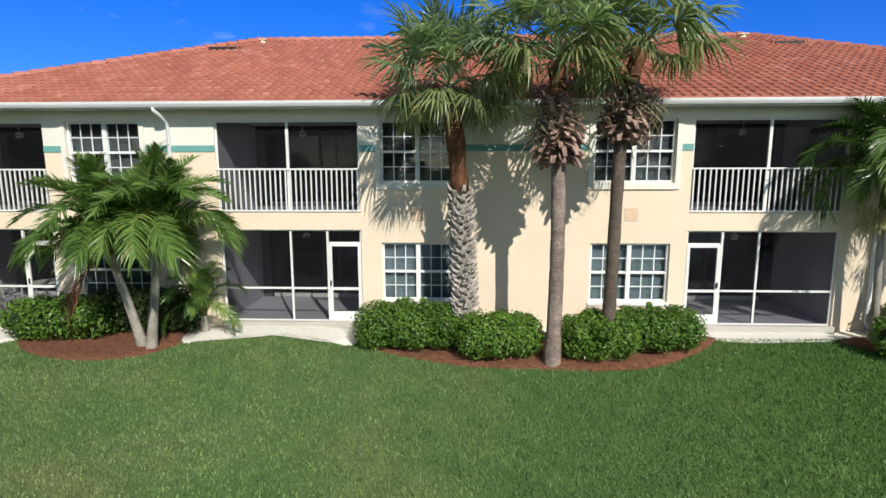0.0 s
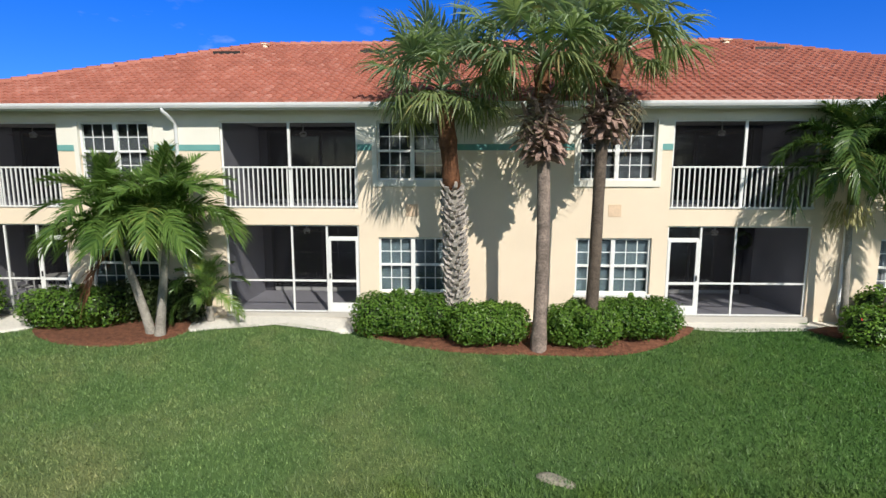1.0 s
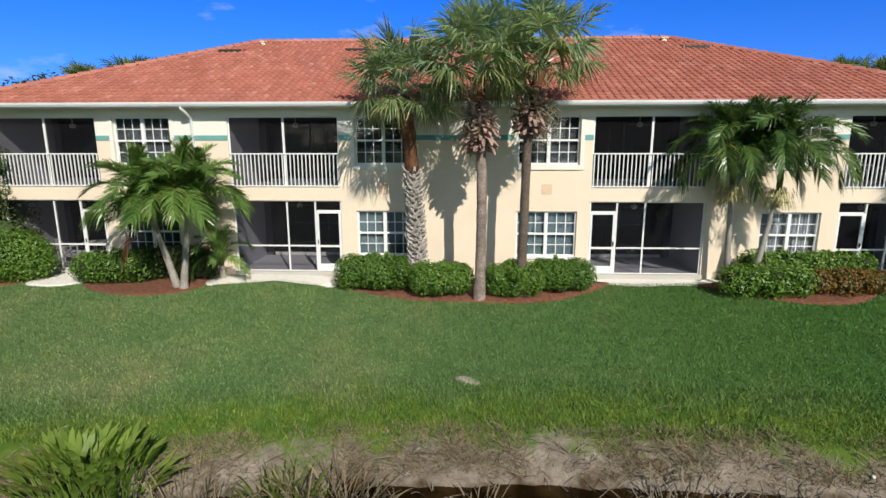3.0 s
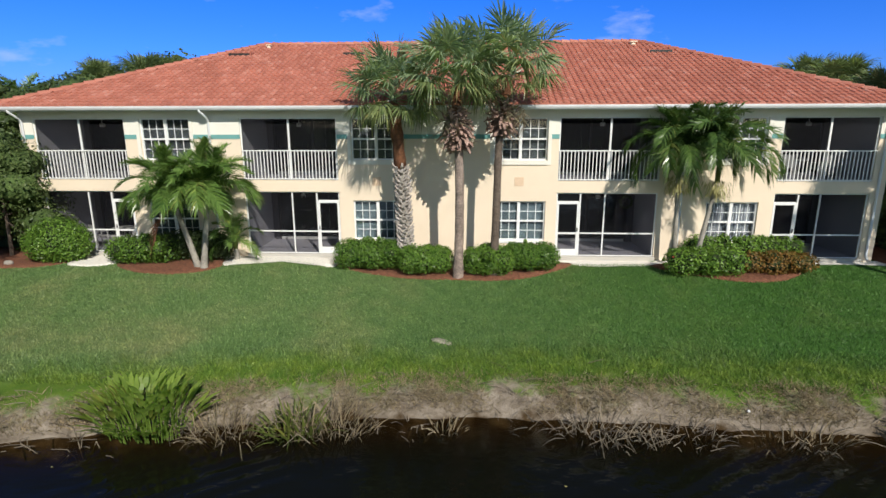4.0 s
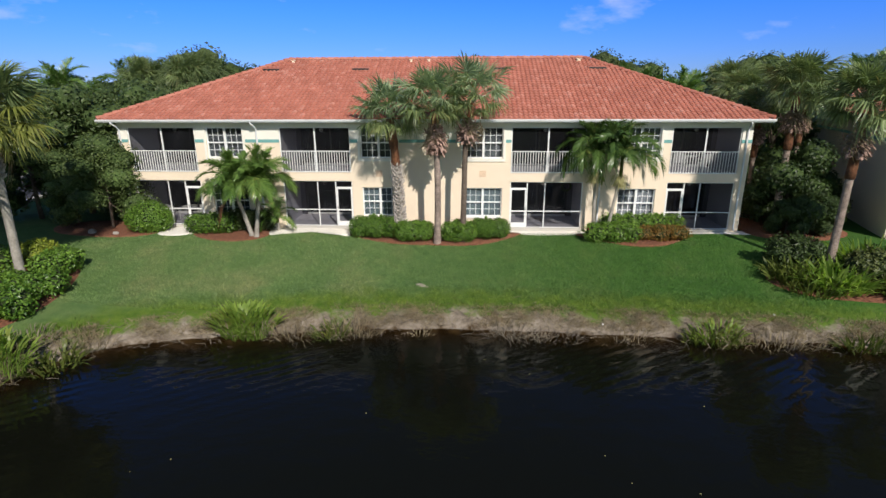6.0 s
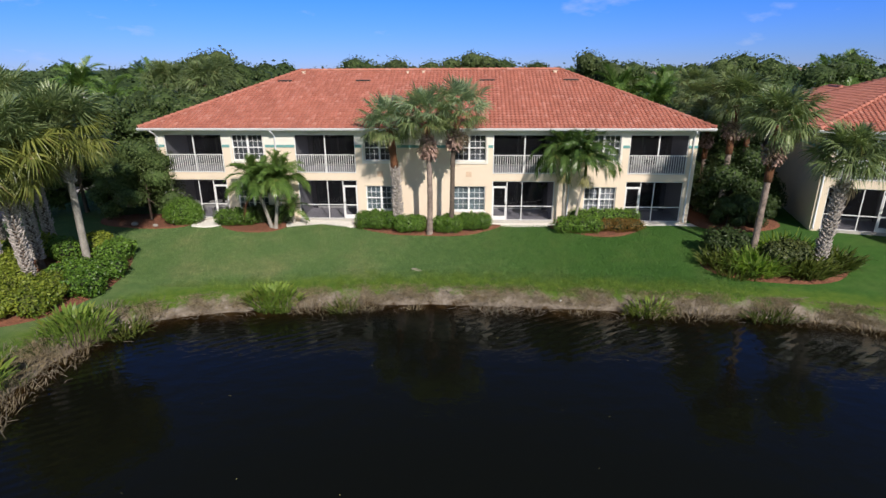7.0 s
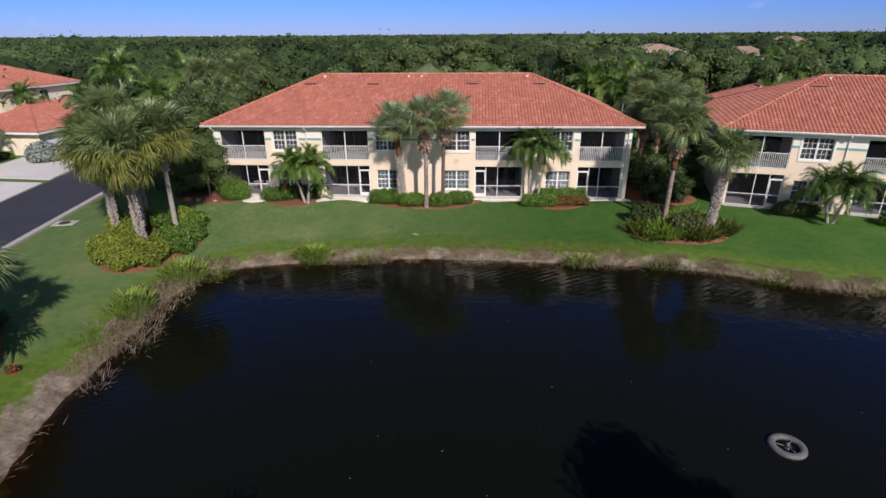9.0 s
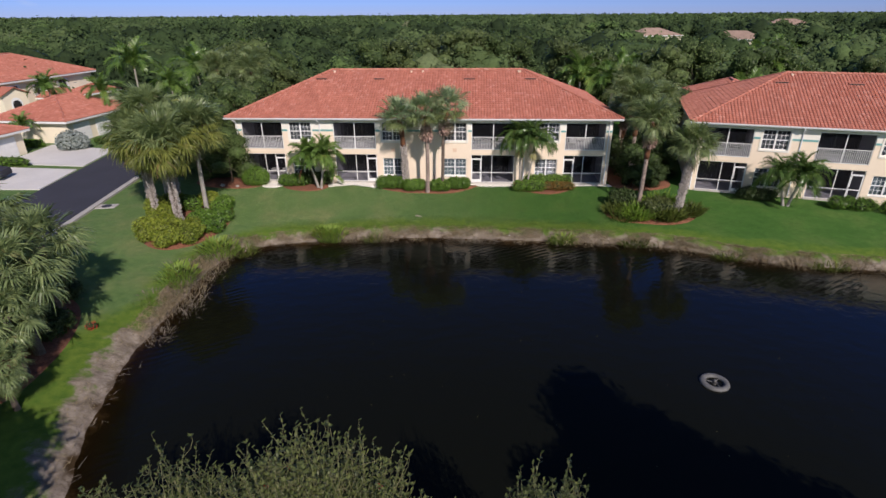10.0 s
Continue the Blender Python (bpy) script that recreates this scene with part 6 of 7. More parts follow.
tagged(fo, "floating grey fountain ring at rest on the lake", "fountain")

# ---------------------------------------------------------------- bank plants, sticks, stones
def reed_clump(name, count, height, rx, ry, wide, mat, label, seed, fall=0.5):
    """Many arching blades from one stool."""
    r = random.Random(seed)
    v, f = [], []
    for i in range(count):
        a, q = r.uniform(0, 6.283), math.sqrt(r.random())
        p = Vector((math.cos(a) * rx * q, math.sin(a) * ry * q, -0.12))
        d = Vector((math.cos(a) * 0.4 * q + r.uniform(-0.3, 0.3), math.sin(a) * 0.4 * q + r.uniform(-0.3, 0.3), 1)).normalized()
        h = height * r.uniform(0.5, 1.08) * (1 - 0.3 * q * q)
        out = Vector((d.x, d.y, 0))
        fl = fall * r.uniform(0.3, 1.6)
        pts = [p + d * h * t + out * (fl * h * t * t) - Vector((0, 0, fl * h * 0.45 * t ** 3)) for t in (0, 0.35, 0.65, 0.85, 1.0)]
        b = r.uniform(0, 6.28)
        w = wide * r.uniform(0.6, 1.2)
        ribbon(v, f, pts, [w * 0.35, w * 0.8, w, w * 0.6], Vector((math.cos(b), math.sin(b), 0)))
    return place(name, mesh_from(name, v, f, mat), None, None, label, "plant", "plants on the lake bank")


def on_bank(ob, x, y, turn=0.0):
    return put(ob, x, y, turn, 1, max(gz(x, y), WATER_Z - 0.05))


put(feather_palm([(0, 0, 0.0, -0.05, 0.45, 14)], "small feather palm with drooping leaves beside the patio screen", 68, 0.55), -8.65, -0.6)
for nm, cnt, ht, rx, ry, wd, mat, lbl, sd, fl, x, y in (
        ("dry_reed", 170, 1.15, 0.9, 0.4, 0.013, STRAW, "dry straw-coloured reeds leaning at the water", 162, 0.8, -5.0, -10.0),
        ("green_reed", 170, 1.05, 0.6, 0.4, 0.024, REED, "green reed tuft at the water edge", 163, 0.7, -3.5, -9.9),
        ("dry_reed", 200, 1.15, 0.9, 0.4, 0.013, STRAW, "dry straw-coloured reeds leaning at the water", 164, 0.8, -2.7, -9.75),
        ("dry_reed", 40, 0.8, 0.3, 0.2, 0.014, STRAW, "thin dry reed stalks in shallow water", 165, 0.6, -0.2, -9.7),
        ("dead_tangle", 90, 1.0, 0.9, 0.4, 0.014, WOODSTICK, "tangle of grey dead stalks on the bank", 166, 1.0, 3.1, -9.6),
        ("dead_tangle", 70, 0.85, 1.0, 0.35, 0.014, WOODSTICK, "tangle of grey dead stalks on the bank", 167, 1.0, 4.7, -9.75),
        ("dry_reed", 110, 0.8, 1.2, 0.35, 0.013, STRAW, "dry brown reeds along the bank", 170, 0.9, 7.2, -9.7),
        ("green_reed", 210, 0.95, 1.0, 0.4, 0.032, REED, "low green water plants at the bank", 168, 0.6, 10.3, -9.75),
        ("dry_reed", 260, 1.0, 1.8, 0.5, 0.014, STRAW, "dry brown reeds along the bank", 169, 0.8, 12.2, -9.9)):
    on_bank(reed_clump(nm, cnt, ht, rx, ry, wd, mat, lbl, sd, fl), x, y)
for x, y, cnt, ht, wd, mat, sd in ((15.2, -5.7, 150, 1.15, 0.045, REED, 97), (16.4, -6.5, 240, 1.4, 0.06, REED_BRIGHT, 98), (17.8, -6.2, 260, 1.35, 0.06, WILLOW, 99), (18.6, -6.7, 240, 1.3, 0.06, REED, 100), (20.3, -6.0, 200, 1.25, 0.045, REED, 101), (18.4, -5.2, 220, 1.6, 0.06, REED_BRIGHT, 102), (15.6, -4.7, 220, 1.2, 0.05, SHRUB_DARK, 103), (15.4, -6.7, 120, 0.9, 0.04, REED, 104)):
    if sd in (99, 103):
        put(bush("leafy_shrub", hedge_blobs(1.7, 1.5, 1.55, hr, 3), 2600, 0.08, mat, "ragged leafy shrub under the lawn palms", "bush", "shrubs under the lawn palms", 300 + sd), x, y, 40 * sd)
        continue
    tagged(on_bank(reed_clump("spiky_shrub", cnt * 2, ht * 1.3, 1.0, 0.8, wd, mat, "ragged spiky shrub under the lawn palms", sd, 0.7), x, y), group="shrubs under the lawn palms")
for i, (x, y) in enumerate(((-18.9, -12.0), (-18.2, -12.7), (-17.0, -13.2), (-15.9, -12.2), (-18.9, -10.9), (-19.6, -9.4), (-15.3, -10.6), (-15.2, -9.0), (-16.3, -9.6), (-15.8, -7.2), (-17.2, -6.4), (-18.4, -7.4), (-19.6, -7.2), (-20.4, -8.0), (-17.9, -11.4), (-16.4, -11.2))):
    mat = HEDGE if i in (6, 7, 8, 9, 11) else SHRUB_YELLOW
    put(bush("leafy_shrub", hedge_blobs(1.6, 1.5, 1.15, hr, 3), 3000, 0.075, mat, "yellow-green leafy shrub under the palm clump", "bush", "shrubs round the palm clump", 240 + i), x, y, 30 * i)


def water_leaf(seed, height, lean):
    """A broad pointed leaf on a long stalk that leans towards +x."""
    r = random.Random(seed)
    v, f = [], []
    stalk = [Vector((lean * height * t * t, 0, height * t)) for t in (0, 0.4, 0.75, 1.0)]
    tv, tf = tube_data(stalk, [0.012, 0.010, 0.008, 0.006], 4, False)
    v += tv
    f += tf
    d = Vector((lean * 0.9 + 0.15, r.uniform(-0.2, 0.2), 0.9)).normalized()
    p = stalk[-1] - d * 0.05
    ln = r.uniform(0.36, 0.48)
    blade = [p + d * ln * t + Vector((0.10 * t * t, 0, -0.10 * t * t)) for t in (0, 0.25, 0.6, 1.0)]
    ribbon(v, f, blade, [0.022, 0.050, 0.040], Vector((-0.2, 1, 0.1)).normalized())
    return v, f


LEAVES = [mesh_from("leaf", *water_leaf(s, h, l), REED_BRIGHT) for s, h, l in ((1, 0.80, 0.10), (2, 0.65, 0.25), (3, 0.5, 0.5), (4, 0.90, 0.18), (5, 0.4, 0.8))]


def arrowhead_plant(x, y, count, rx, ry, s, seed, label):
    r = random.Random(seed)
    ob = new("arrowhead_plant")
    for i in range(count):
        a, q = r.uniform(0, 6.283), math.sqrt(r.random())
        me = LEAVES[(2, 4, 1)[i % 3] if q > 0.7 else (0, 3, 1)[i % 3]]
        place("leaf", me, ob, Matrix.Translation((math.cos(a) * rx * q, math.sin(a) * ry * q, -0.05)) @ Matrix.Rotation(a + r.uniform(-0.7, 0.7), 4, "Z") @ Matrix.Scale(r.uniform(0.8, 1.15) * s, 4))
    on_bank(ob, x, y)
    return tagged(ob, label, "plant", "plants on the lake bank")


tagged(on_bank(reed_clump("young_plant", 70, 1.25, 0.22, 0.2, 0.035, REED_BRIGHT, "young yellow-green plant at the foot of the palm", 209, 0.6), -1.42, -1.55), group="")
put(bush("red_shrub", [(0, 0, 0.22, 0.26, 0.24, 0.25), (0.16, 0.1, 0.2, 0.18, 0.18, 0.2)], 120, 0.036, FLOWER, "small red-leaved shrub at the edge of the shade", "bush", "", 210), -15.5, -23.5)
arrowhead_plant(-6.65, -10.0, 260, 0.95, 0.55, 1.05, 161, "bright green broad-leaved water plant clump")
arrowhead_plant(-13.4, -13.5, 170, 1.1, 0.8, 1.1, 162, "green broad-leaved water plant on the west bank")
arrowhead_plant(-14.0, -17.7, 150, 0.9, 0.9, 1.05, 163, "green broad-leaved water plant on the west bank")
arrowhead_plant(10.4, -9.8, 60, 0.9, 0.35, 0.8, 164, "low green broad-leaved water plant at the bank")
sr = random.Random(171)
for i in range(11):
    k = i / 12
    y = -11.4 - 11.6 * k
    x = float(np.interp(y, [-23, -20, -16.5, -13.4, -11], [-13.3, -13.4, -13.9, -13.7, -11.9])) + sr.uniform(-0.3, 0.3)
    green = i == 1
    big_ = 1.25 if green else 1.0
    on_bank(reed_clump("green_reed" if green else "dead_tangle", 220 if green else 120, 0.85 * big_, 0.9, 0.9, 0.040 if green else 0.014, REED if green else STRAW,
                       "green water plant clump on the west bank" if green else "dry tangled stalks on the west bank", 172 + i, 0.75), x + 0.35, y)
    on_bank(reed_clump("dry_reed", 110, 0.7, 0.9, 0.8, 0.014, WOODSTICK if i % 2 else REED, "low reeds along the west bank", 230 + i, 0.8), x - 0.5 + sr.uniform(-0.4, 0.3), y + 0.5)
for i in range(9):
    x = 15.5 + i * 1.9
    y = np.interp(x, [14.5, 18.3, 21.5, 24.7, 30.2, 40], [-9.7, -10.3, -11.9, -12.8, -13.4, -15])
    on_bank(reed_clump("dry_reed" if i % 3 else "green_reed", 190, 0.95, 1.1, 0.45, 0.014 if i % 3 else 0.03, STRAW if i % 3 else REED,
                       "dry brown reeds along the bank" if i % 3 else "low green water plants at the bank", 190 + i, 0.9), x, float(y) - 0.2)


on_bank(reed_clump("dead_tangle", 110, 0.95, 0.9, 0.8, 0.014, WOODSTICK, "grey dead stalks standing in the shallows", 207, 0.9), -12.6, -23.1)
on_bank(reed_clump("dead_tangle", 90, 0.85, 0.8, 0.8, 0.014, WOODSTICK, "grey dead stalks standing in the shallows", 208, 0.9), -12.3, -20.6)


def broken_stalks(count, rx, ry, height, label, seed):
    """Thick dead stalks that lean and are snapped over."""
    r = random.Random(seed)
    v, f = [], []
    for i in range(int(count * 0.6)):
        a, q = r.uniform(0, 6.283), math.sqrt(r.random())
        p = Vector((math.cos(a) * rx * q, math.sin(a) * ry * q, -0.15))
        b = r.uniform(0, 6.283)
        lean = Vector((math.cos(b), math.sin(b), 0))
        h = height * r.uniform(0.35, 1.0)
        knee = p + lean * h * r.uniform(0.2, 0.7) + Vector((0, 0, h * r.uniform(0.5, 0.95)))
        b += r.uniform(-1.2, 1.2)
        tip = knee + Vector((math.cos(b), math.sin(b), r.uniform(-0.9, 0.3))) * h * r.uniform(0.25, 0.7)
        w = r.uniform(0.007, 0.014)
        tv, tf = tube_data([p, knee, tip], [w, w * 0.9, w * 0.5], 4, False)
        o = len(v)
        v += tv
        f += [tuple(k + o for k in g) for g in tf]
    return place("dead_tangle", mesh_from("dead_tangle", v, f, BROKEN), None, None, label, "plant", "plants on the lake bank")


for x, y, cnt, rx, ry, ht, sd in ((-8.3, -10.6, 26, 0.9, 0.35, 0.7, 401), (-5.2, -10.2, 30, 0.8, 0.35, 0.8, 402), (-2.9, -9.9, 34, 0.9, 0.35, 0.8, 403), (-0.6, -9.9, 10, 0.6, 0.2, 0.55, 404), (3.2, -9.8, 70, 0.9, 0.4, 0.85, 405),
                                  (4.6, -9.9, 50, 0.9, 0.35, 0.75, 406), (7.2, -9.9, 22, 1.0, 0.3, 0.7, 407), (9.6, -10.0, 24, 1.1, 0.3, 0.6, 408), (12.4, -10.1, 40, 1.2, 0.35, 0.7, 409), (15.5, -10.3, 30, 1.2, 0.35, 0.7, 410),
                                  (-12.6, -16.0, 50, 0.7, 0.9, 0.8, 411), (-12.2, -19.4, 60, 0.7, 0.9, 0.9, 412), (-12.5, -23.0, 46, 0.6, 0.8, 0.85, 413), (-11.6, -29.2, 8, 0.3, 0.6, 0.6, 414)):
    on_bank(broken_stalks(cnt, rx, ry, ht, "snapped grey-brown dead stalks in the shallows", sd), x, y)


def scatter_sticks():
    rng = random.Random(201)
    v, f = [], []
    n = len(SHORE)
    for i in range(2600):
        j = rng.randrange(n)
        (x0, y0), (x1, y1) = SHORE[j], SHORE[(j + 1) % n]
        if x0 > 34 or y0 < -35.5 or (x0 < -8 and y0 < -20 and rng.random() < 0.85):
            continue
        t = rng.random()
        nx, ny = -(y1 - y0), x1 - x0
        q = math.hypot(nx, ny)
        off = rng.gauss(0.25, 0.38)
        x, y = x0 + (x1 - x0) * t + nx / q * off, y0 + (y1 - y0) * t + ny / q * off
        z = max(gz(x, y), WATER_Z) + 0.01
        a, e, ln = rng.uniform(0, 6.28), rng.uniform(-0.1, 0.5), rng.uniform(0.12, 0.55)
        d = Vector((math.cos(a) * math.cos(e), math.sin(a) * math.cos(e), math.sin(e)))
        tv, tf = tube_data([Vector((x, y, z)), Vector((x, y, z)) + d * ln * 0.5 + Vector((0, 0, 0.02)), Vector((x, y, z)) + d * ln], [0.010, 0.008, 0.004], 3, False)
        o = len(v)
        v += tv
        f += [tuple(k + o for k in g) for g in tf]
    place("bank_sticks", mesh_from("bank_sticks", v, f, WOODSTICK), None, None, "grey dead sticks and stalks along the water", "sticks", kind="stuff")


scatter_sticks()


def dry_tufts():
    rng = np.random.default_rng(202)
    s0 = np.array([q for q in SHORE if q[0] < 36 and q[1] > -36])
    k = rng.integers(0, len(s0) - 1, 420000)
    t = rng.random((len(k), 1))
    q = s0[k] * (1 - t) + s0[k + 1] * t + rng.normal(size=(len(k), 2)) * 0.9
    x, y = q[:, 0], q[:, 1]
    d = shore_distance(x, y)
    lump = np.sin(x * 1.9 + np.sin(y * 2.3)) * np.sin(y * 1.7 + x * 0.5)
    sandy = (x < -8) & (y < -21.5 + rng.normal(size=len(x)) * 1.2) & (rng.random(len(x)) > 0.07)
    ok = ~sandy & (d > 0.10) & (d < 1.05) & (lump + rng.normal(size=len(x)) * 0.5 > -0.1)
    x, y, d = x[ok], y[ok], d[ok]
    n = len(x)
    p = np.stack([x, y, ground_z(x, y, d) - 0.01], -1)
    a, h = rng.uniform(0, 6.283, n), rng.uniform(0.06, 0.20, n)
    s = np.stack([np.cos(a), np.sin(a), 0 * a], -1) * 0.010
    tip = p + np.stack([rng.normal(size=n) * h * 0.9, rng.normal(size=n) * h * 0.9, h * 0.8], -1)
    v = np.stack([p - s, p + s, tip], 1).reshape(-1, 3)
    place("dry_bank_grass", mesh_from("dry_bank_grass", v, np.arange(n * 3).reshape(-1, 3), STRAW), None, None, "dry straw and roots on the bare bank", "grass", kind="stuff")


dry_tufts()


def floating_leaves():
    r = random.Random(205)
    v, f = [], []
    for i in range(75):
        x, y = r.uniform(-9, 24), r.uniform(-33, -11)
        a, s = r.uniform(0, 6.28), r.uniform(0.014, 0.032)
        c, d = math.cos(a) * s, math.sin(a) * s
        o = len(v)
        v += [(x + c, y + d, WATER_Z + 0.006), (x - d * 0.6, y + c * 0.6, WATER_Z + 0.014), (x - c, y - d, WATER_Z + 0.006), (x + d * 0.6, y - c * 0.6, WATER_Z + 0.014)]
        f.append((o, o + 1, o + 2, o + 3))
    place("floating_leaf_litter", mesh_from("floating_leaf_litter", v, f, PALE_FRUIT), None, None, "tiny pale leaves scattered on the lake", "leaves", kind="stuff")


floating_leaves()


def stone(x, y, s, seed, label, mat=STONE, flat=0.6):
    rng = random.Random(seed)
    bm = bmesh.new()
    bmesh.ops.create_icosphere(bm, subdivisions=2, radius=1)
    for v in bm.verts:
        v.co *= 1 + rng.uniform(-0.14, 0.14)
        v.co = Vector((v.co.x * s, v.co.y * s * 0.75, v.co.z * s * flat + s * flat * 0.6))
    ob = part("stone", bm, mat, None, "", True)
    tagged(ob, label, "stone", "stones")
    return put(ob, x, y, seed * 40)


stone(6.5, -9.1, 0.045, 1, "small white stone at the water edge", WHITE)
stone(12.9, -8.6, 0.05, 2, "small white stone on the bank", WHITE)
stone(-18.3, -1.5, 0.26, 3, "rounded pale stone in the mulch bed")
stone(-16.9, -1.7, 0.18, 4, "rounded pale stone in the mulch bed")
sheet("bare_patch", smooth_loop([(-0.78, -6.52), (-0.62, -6.68), (-0.42, -6.72), (-0.2, -6.82), (-0.12, -6.66), (-0.35, -6.5), (-0.55, -6.42)]), PALESAND, "pale bare sandy patch in the lawn", "bare patch", 0.02, 0.02)


# ---------------------------------------------------------------- things on the patios
def patio_chair(x, y, z, turn, mat, label):
    """A light garden chair with arms."""
    c = new("patio_chair")
    part("seat", boxes((-0.25, 0.25, -0.24, 0.24, 0.41, 0.44), bevel=0.008), mat, c)
    part("backrest", boxes((-0.25, 0.25, 0.22, 0.26, 0.48, 0.92), bevel=0.01), mat, c)
    for sx in (-0.27, 0.27):
        part("armrest", boxes((sx - 0.025, sx + 0.025, -0.24, 0.24, 0.63, 0.66), bevel=0.006), mat, c)
        for yy in (-0.22, 0.22):
            part("leg", boxes((sx - 0.018, sx + 0.018, yy - 0.018, yy + 0.018, 0.0, 0.64)), mat, c)
    put(c, x, y, turn, 1, z)
    return tagged(c, label, "chair", "patio chairs")


def patio_table(x, y, z, mat, label):
    t = new("patio_table")
    v, f = tube_data([(0, 0, 0.69), (0, 0, 0.72)], [0.42, 0.42], 24)
    place("tabletop", mesh_from("tabletop", v, f, mat), t)
    for a in range(4):
        px, py = math.cos(a * 1.571 + 0.78) * 0.28, math.sin(a * 1.571 + 0.78) * 0.28
        tube("leg", [(px, py, 0), (px * 0.8, py * 0.8, 0.69)], 0.018, mat, t, 6)
    put(t, x, y, 0, 1, z)
    return tagged(t, label, "table")


for x, y, z, a in ((-15.3, 1.1, 0.0, 150), (-13.6, 1.3, 0.0, 220), (13.6, 0.9, Z_UP0, 200), (12.5, 1.2, Z_UP0, 150)):
    patio_chair(x, y, z, a, WHITE, "white metal patio chair behind the screen")
patio_table(-14.5, 1.5, 0.0, WHITE, "round white patio table behind the screen")
patio_table(13.1, 1.6, Z_UP0, WHITE, "round white table on the balcony")


def wreath(x, y, z):
    n, k = 28, 8
    v = [(math.cos(a) * (0.24 + 0.06 * math.cos(b) * (1 + 0.3 * math.sin(9 * a))), 0.06 * math.sin(b), math.sin(a) * (0.24 + 0.06 * math.cos(b) * (1 + 0.3 * math.sin(9 * a))))
         for a in (2 * math.pi * i / n for i in range(n)) for b in (2 * math.pi * j / k for j in range(k))]
    f = [(i * k + j, ((i + 1) % n) * k + j, ((i + 1) % n) * k + (j + 1) % k, i * k + (j + 1) % k) for i in range(n) for j in range(k)]
    ob = place("wreath", mesh_from("wreath", v, f, SHRUB_DARK), None, Matrix.Translation((x, y, z)), "dark leafy wreath on the patio wall", "wreath")
    return ob


wreath(6.95, 2.66, 1.75)


def ceiling_fan(x, y, z):
    fan = new("ceiling_fan")
    tube("rod", [(0, 0, 0), (0, 0, -0.25)], 0.02, WHITE, fan, 8)
    tube("motor", [(0, 0, -0.25), (0, 0, -0.30), (0, 0, -0.40)], [0.07, 0.11, 0.08], WHITE, fan, 14)
    for i in range(5):
        bm = boxes((0.1, 0.58, -0.055, 0.055, -0.34, -0.332))
        bmesh.ops.rotate(bm, verts=bm.verts, matrix=Matrix.Rotation(i * 1.2566, 3, "Z"))
        part("blade", bm, BARK, fan, "brown blade")
    fan.matrix_basis = Matrix.Translation((x, y, z))
    return tagged(fan, "ceiling fan at rest under the patio ceiling", "ceiling fan", "ceiling fans")


for x0, x1, _ in LANAIS:
    ceiling_fan((x0 + x1) / 2, 1.4, 5.30)
    ceiling_fan((x0 + x1) / 2, 1.4, Z_LOW)


# ---------------------------------------------------------------- woods to the horizon
def ball(fine):
    bm = bmesh.new()
    bmesh.ops.create_icosphere(bm, subdivisions=fine, radius=1)
    v = np.array([q.co[:] for q in bm.verts])
    f = np.array([[q.index for q in g.verts] for g in bm.faces])
    bm.free()
    return v, f[(v[f][:, :, 2] > -0.35).any(1)]


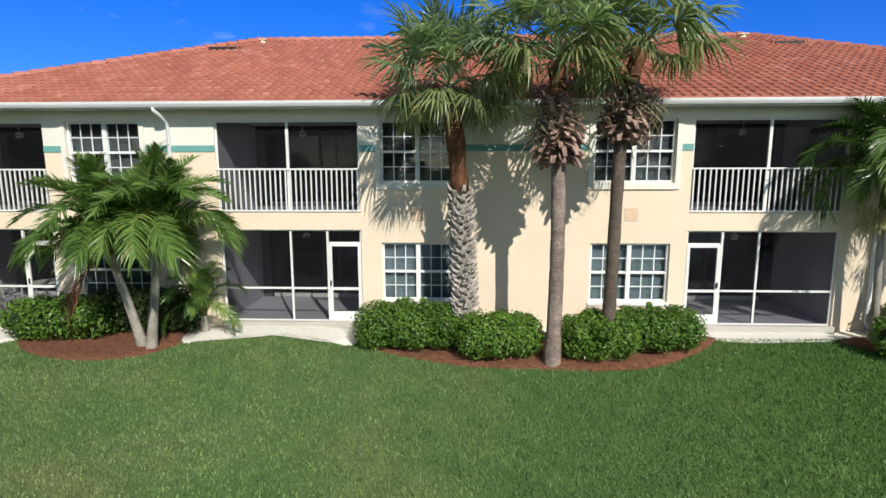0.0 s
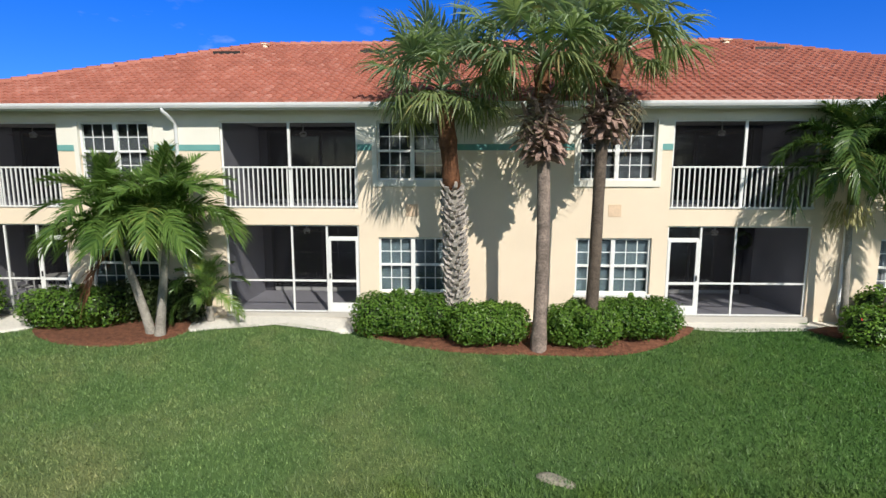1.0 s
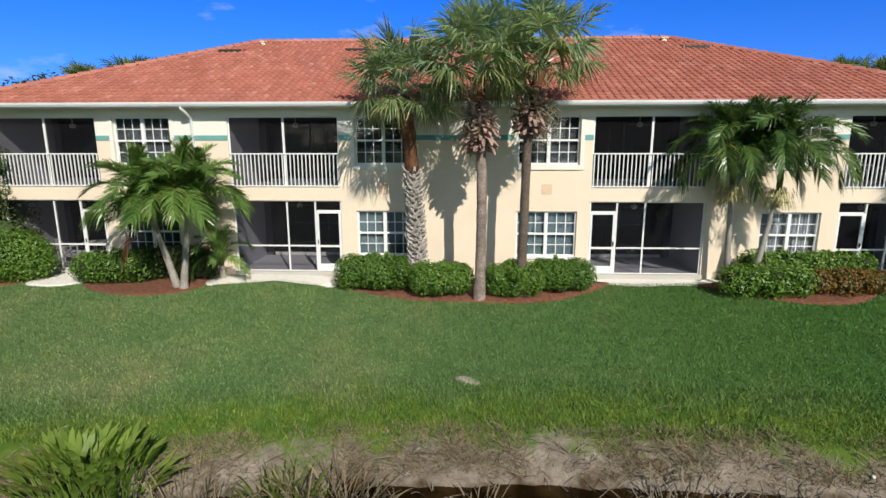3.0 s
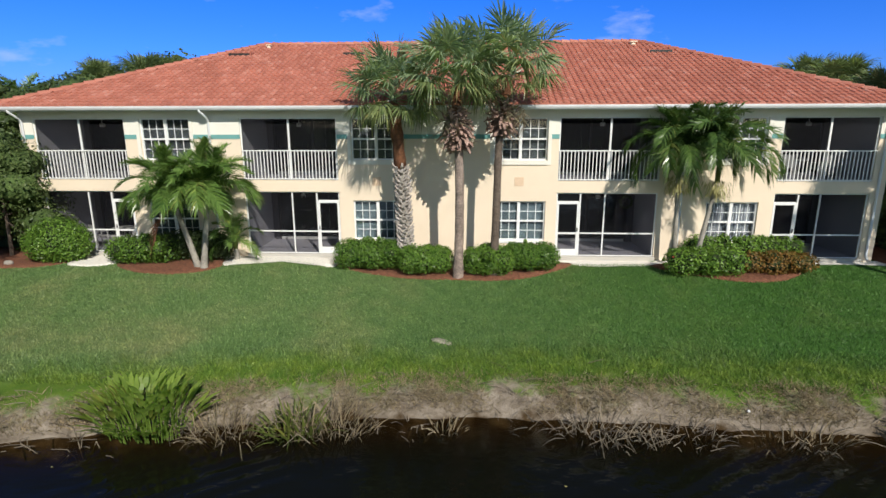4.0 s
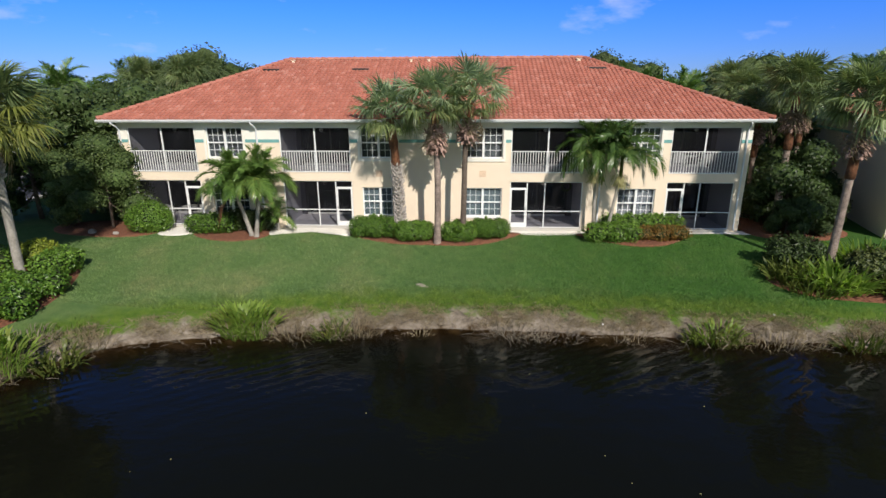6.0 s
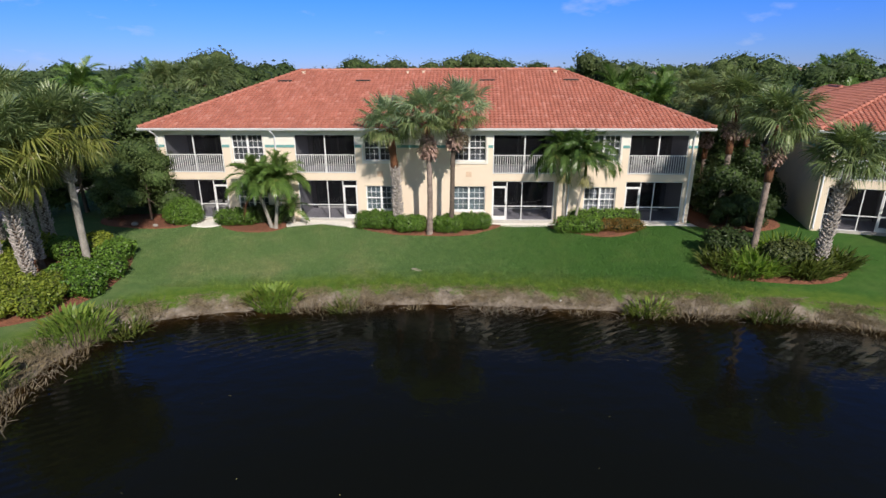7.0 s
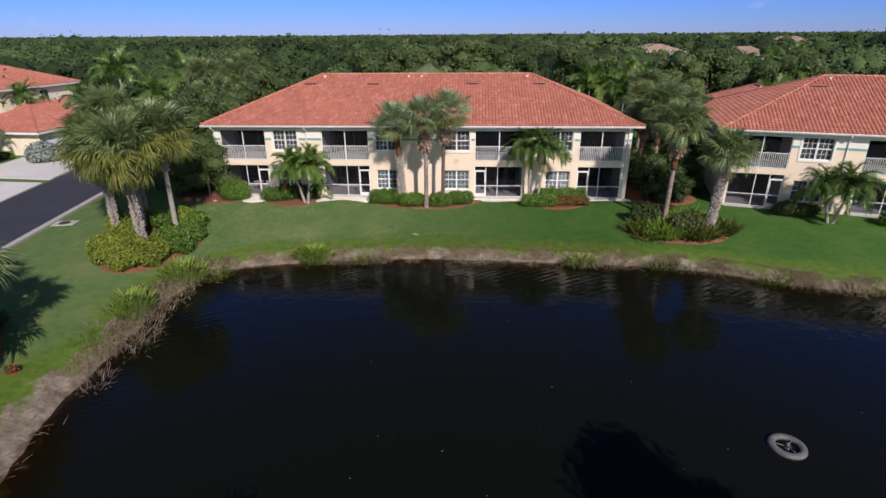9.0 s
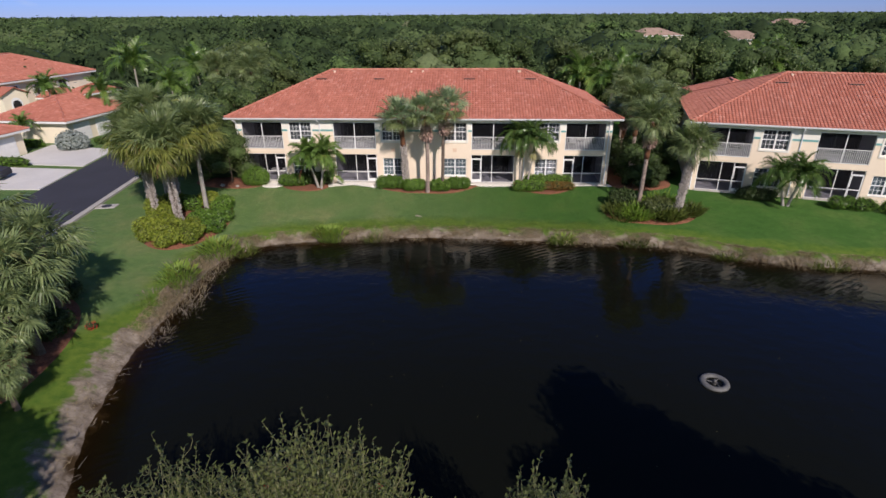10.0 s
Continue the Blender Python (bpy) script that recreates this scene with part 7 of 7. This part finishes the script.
def woods(name, x_of, y0, y1, area, lumps, leaves, size, hmin, hmax, seed, label, fine=1, tall=0.0, solid=True):
    """Crowns of several lumps each, with loose leaf clumps over them."""
    rng = np.random.default_rng(seed)
    n = int(sum((x_of(y) * 2) for y in np.linspace(y0, y1, 20)) / 20 * (y1 - y0) / area)
    y = y0 + (y1 - y0) * rng.random(n * 2) ** 0.75
    x = rng.uniform(-1, 1, n * 2) * x_of(y1)
    keep = np.abs(x) < x_of(y)
    for hx, hy, _, _ in FAR_HOUSES:
        across = (y + 48) / (hy + 48)
        keep &= ~((np.abs(x - (hx + 9) * across) < 11 * across) & (y > hy - 34) & (y < hy + 18))
    x, y = x[keep][:n], y[keep][:n]
    n = len(x)
    h = hmin + (hmax - hmin) * rng.random(n) ** 1.3
    grove = 0.5 + 0.5 * np.sin(x / 19 + 1.7 * np.sin(y / 33)) * np.sin(y / 25 + 1.3 * np.sin(x / 35))
    h = h * (0.70 + 0.42 * np.sin(x / 13 + y / 41) ** 2 + 0.22 * (1 - grove))
    h = np.where(rng.random(n) < tall, h + rng.uniform(1.0, 3.2, n), h)
    r = rng.uniform(0.36, 0.95, n) ** 1.2 * h * 1.15
    a = rng.uniform(0, 6.283, (n, lumps))
    q = np.where(np.arange(lumps) == 0, 0.1, rng.uniform(0.4, 0.7, (n, lumps)))
    br = np.where(np.arange(lumps) == 0, 0.62, rng.uniform(0.36, 0.6, (n, lumps))) * r[:, None]
    if lumps == 1:
        q, br = q * 0, br * 1.6
    bz = h[:, None] * np.where(np.arange(lumps) == 0, 0.98, rng.uniform(0.55, 0.88, (n, lumps))) - br * 0.85
    c = np.stack([x[:, None] + np.cos(a) * q * r[:, None], y[:, None] + np.sin(a) * q * r[:, None], bz], -1).reshape(-1, 3)
    br = br.reshape(-1)
    # Far crowns are toned paler; distance haze is put into their colour.
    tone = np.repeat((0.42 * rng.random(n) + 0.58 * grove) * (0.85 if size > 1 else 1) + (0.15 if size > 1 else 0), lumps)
    bv, bf = ball(fine)
    wob = 1 + 0.20 * np.sin(bv[None, :, :1] * 4 + c[:, None, :1] * 3) * np.sin(bv[None, :, 1:2] * 5 + c[:, None, 1:2]) + rng.normal(size=(len(c), len(bv), 1)) * 0.05
    v = c[:, None] + bv[None] * wob * br[:, None, None] * np.array([0.74, 0.74, 0.64])
    f = bf[None] + (np.arange(len(c)) * len(bv))[:, None, None]
    v, f = v.reshape(-1, 3), f.reshape(-1, 3)
    tones = np.repeat(tone, len(bv))
    if not solid:
        v, f, tones = v[:0], f[:0], tones[:0]
    faces = f.tolist()
    if leaves:
        m = len(c) * leaves
        d = rng.normal(size=(m, 3))
        d /= np.linalg.norm(d, axis=1, keepdims=True)
        d[:, 2] = np.abs(d[:, 2]) * 0.95 - 0.1
        p = np.repeat(c, leaves, 0) + d * np.repeat(br, leaves)[:, None] * rng.uniform(0.62, 1.42, (m, 1)) * np.array([1, 1, 0.8])
        nrm = d * 0.45 + rng.normal(size=(m, 3)) * 0.38 + np.array([0, -0.30, 0.55])
        nrm /= np.linalg.norm(nrm, axis=1, keepdims=True)
        t = np.cross(nrm, rng.normal(size=(m, 3)))
        t /= np.linalg.norm(t, axis=1, keepdims=True)
        s = np.cross(nrm, t)
        sz = size * rng.uniform(0.5, 1.3, (m, 1))
        lv = np.stack([p - t * sz, p + s * sz * 0.6, p + t * sz, p - s * sz * 0.6], 1).reshape(-1, 3)
        faces += (np.arange(m * 4).reshape(-1, 4) + len(v)).tolist()
        v = np.concatenate([v, lv])
        tones = np.concatenate([tones, np.repeat(tone, leaves * 4)])
    me = mesh_from(name, v, faces, WOODS, True)
    me.attributes.new("tone", "FLOAT", "POINT").data.foreach_set("value", tones.astype(np.float32))
    place(name, me, None, None, label, "woods", kind="stuff")


woods("near_woods", lambda y: (y + 55) * 0.95 + 14, 36, 120, 32, 6, 62, 0.36, 4.0, 9.2, 121, "thick green treetops behind the buildings")
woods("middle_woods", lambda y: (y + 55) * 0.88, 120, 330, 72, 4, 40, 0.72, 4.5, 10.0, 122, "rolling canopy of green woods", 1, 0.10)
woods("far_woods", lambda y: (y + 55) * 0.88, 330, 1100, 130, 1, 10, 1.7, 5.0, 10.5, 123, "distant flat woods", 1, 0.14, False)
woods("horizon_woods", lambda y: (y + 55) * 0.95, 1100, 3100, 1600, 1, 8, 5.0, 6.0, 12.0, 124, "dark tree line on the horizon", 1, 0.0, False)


# ---------------------------------------------------------------- grass blades on the lawn
def grass(name, x0, x1, y0, y1, count, seed, height=0.055):
    rng = np.random.default_rng(seed)
    x, y = rng.uniform(x0, x1, count), rng.uniform(y0, y1, count)
    d = shore_distance(x, y)
    ok = (d > 0.8) & (y < -0.62) & (rng.random(count) < np.clip((x1 - x) / 5, 0, 1)) & (rng.random(count) < np.clip((x - x0) / 5, 0, 1))
    for b in BEDS:
        ok &= ~inside(x, y, b)
    x, y, d = x[ok], y[ok], d[ok]
    n = len(x)
    z = ground_z(x, y, d) - 0.008
    a = rng.uniform(0, 6.283, n)
    h = height * rng.uniform(0.6, 1.35, n) * np.where(d < 2.6, 1.5, 1.0)
    w = 0.0085
    lean = rng.normal(size=(n, 2)) * 0.5
    p = np.stack([x, y, z], -1)
    s = np.stack([np.cos(a) * w, np.sin(a) * w, 0 * a], -1)
    tip = p + np.stack([lean[:, 0] * h, lean[:, 1] * h, h], -1)
    v = np.stack([p - s, p + s, tip], 1).reshape(-1, 3)
    me = mesh_from(name, v, np.arange(n * 3).reshape(-1, 3), BLADE)
    with_shore(me, np.repeat(d, 3))
    place(name, me, None, None, "short mown green grass blades", "grass", kind="stuff")


grass("grass", -19, 17, -9.2, -0.6, 380000, 131, 0.062)
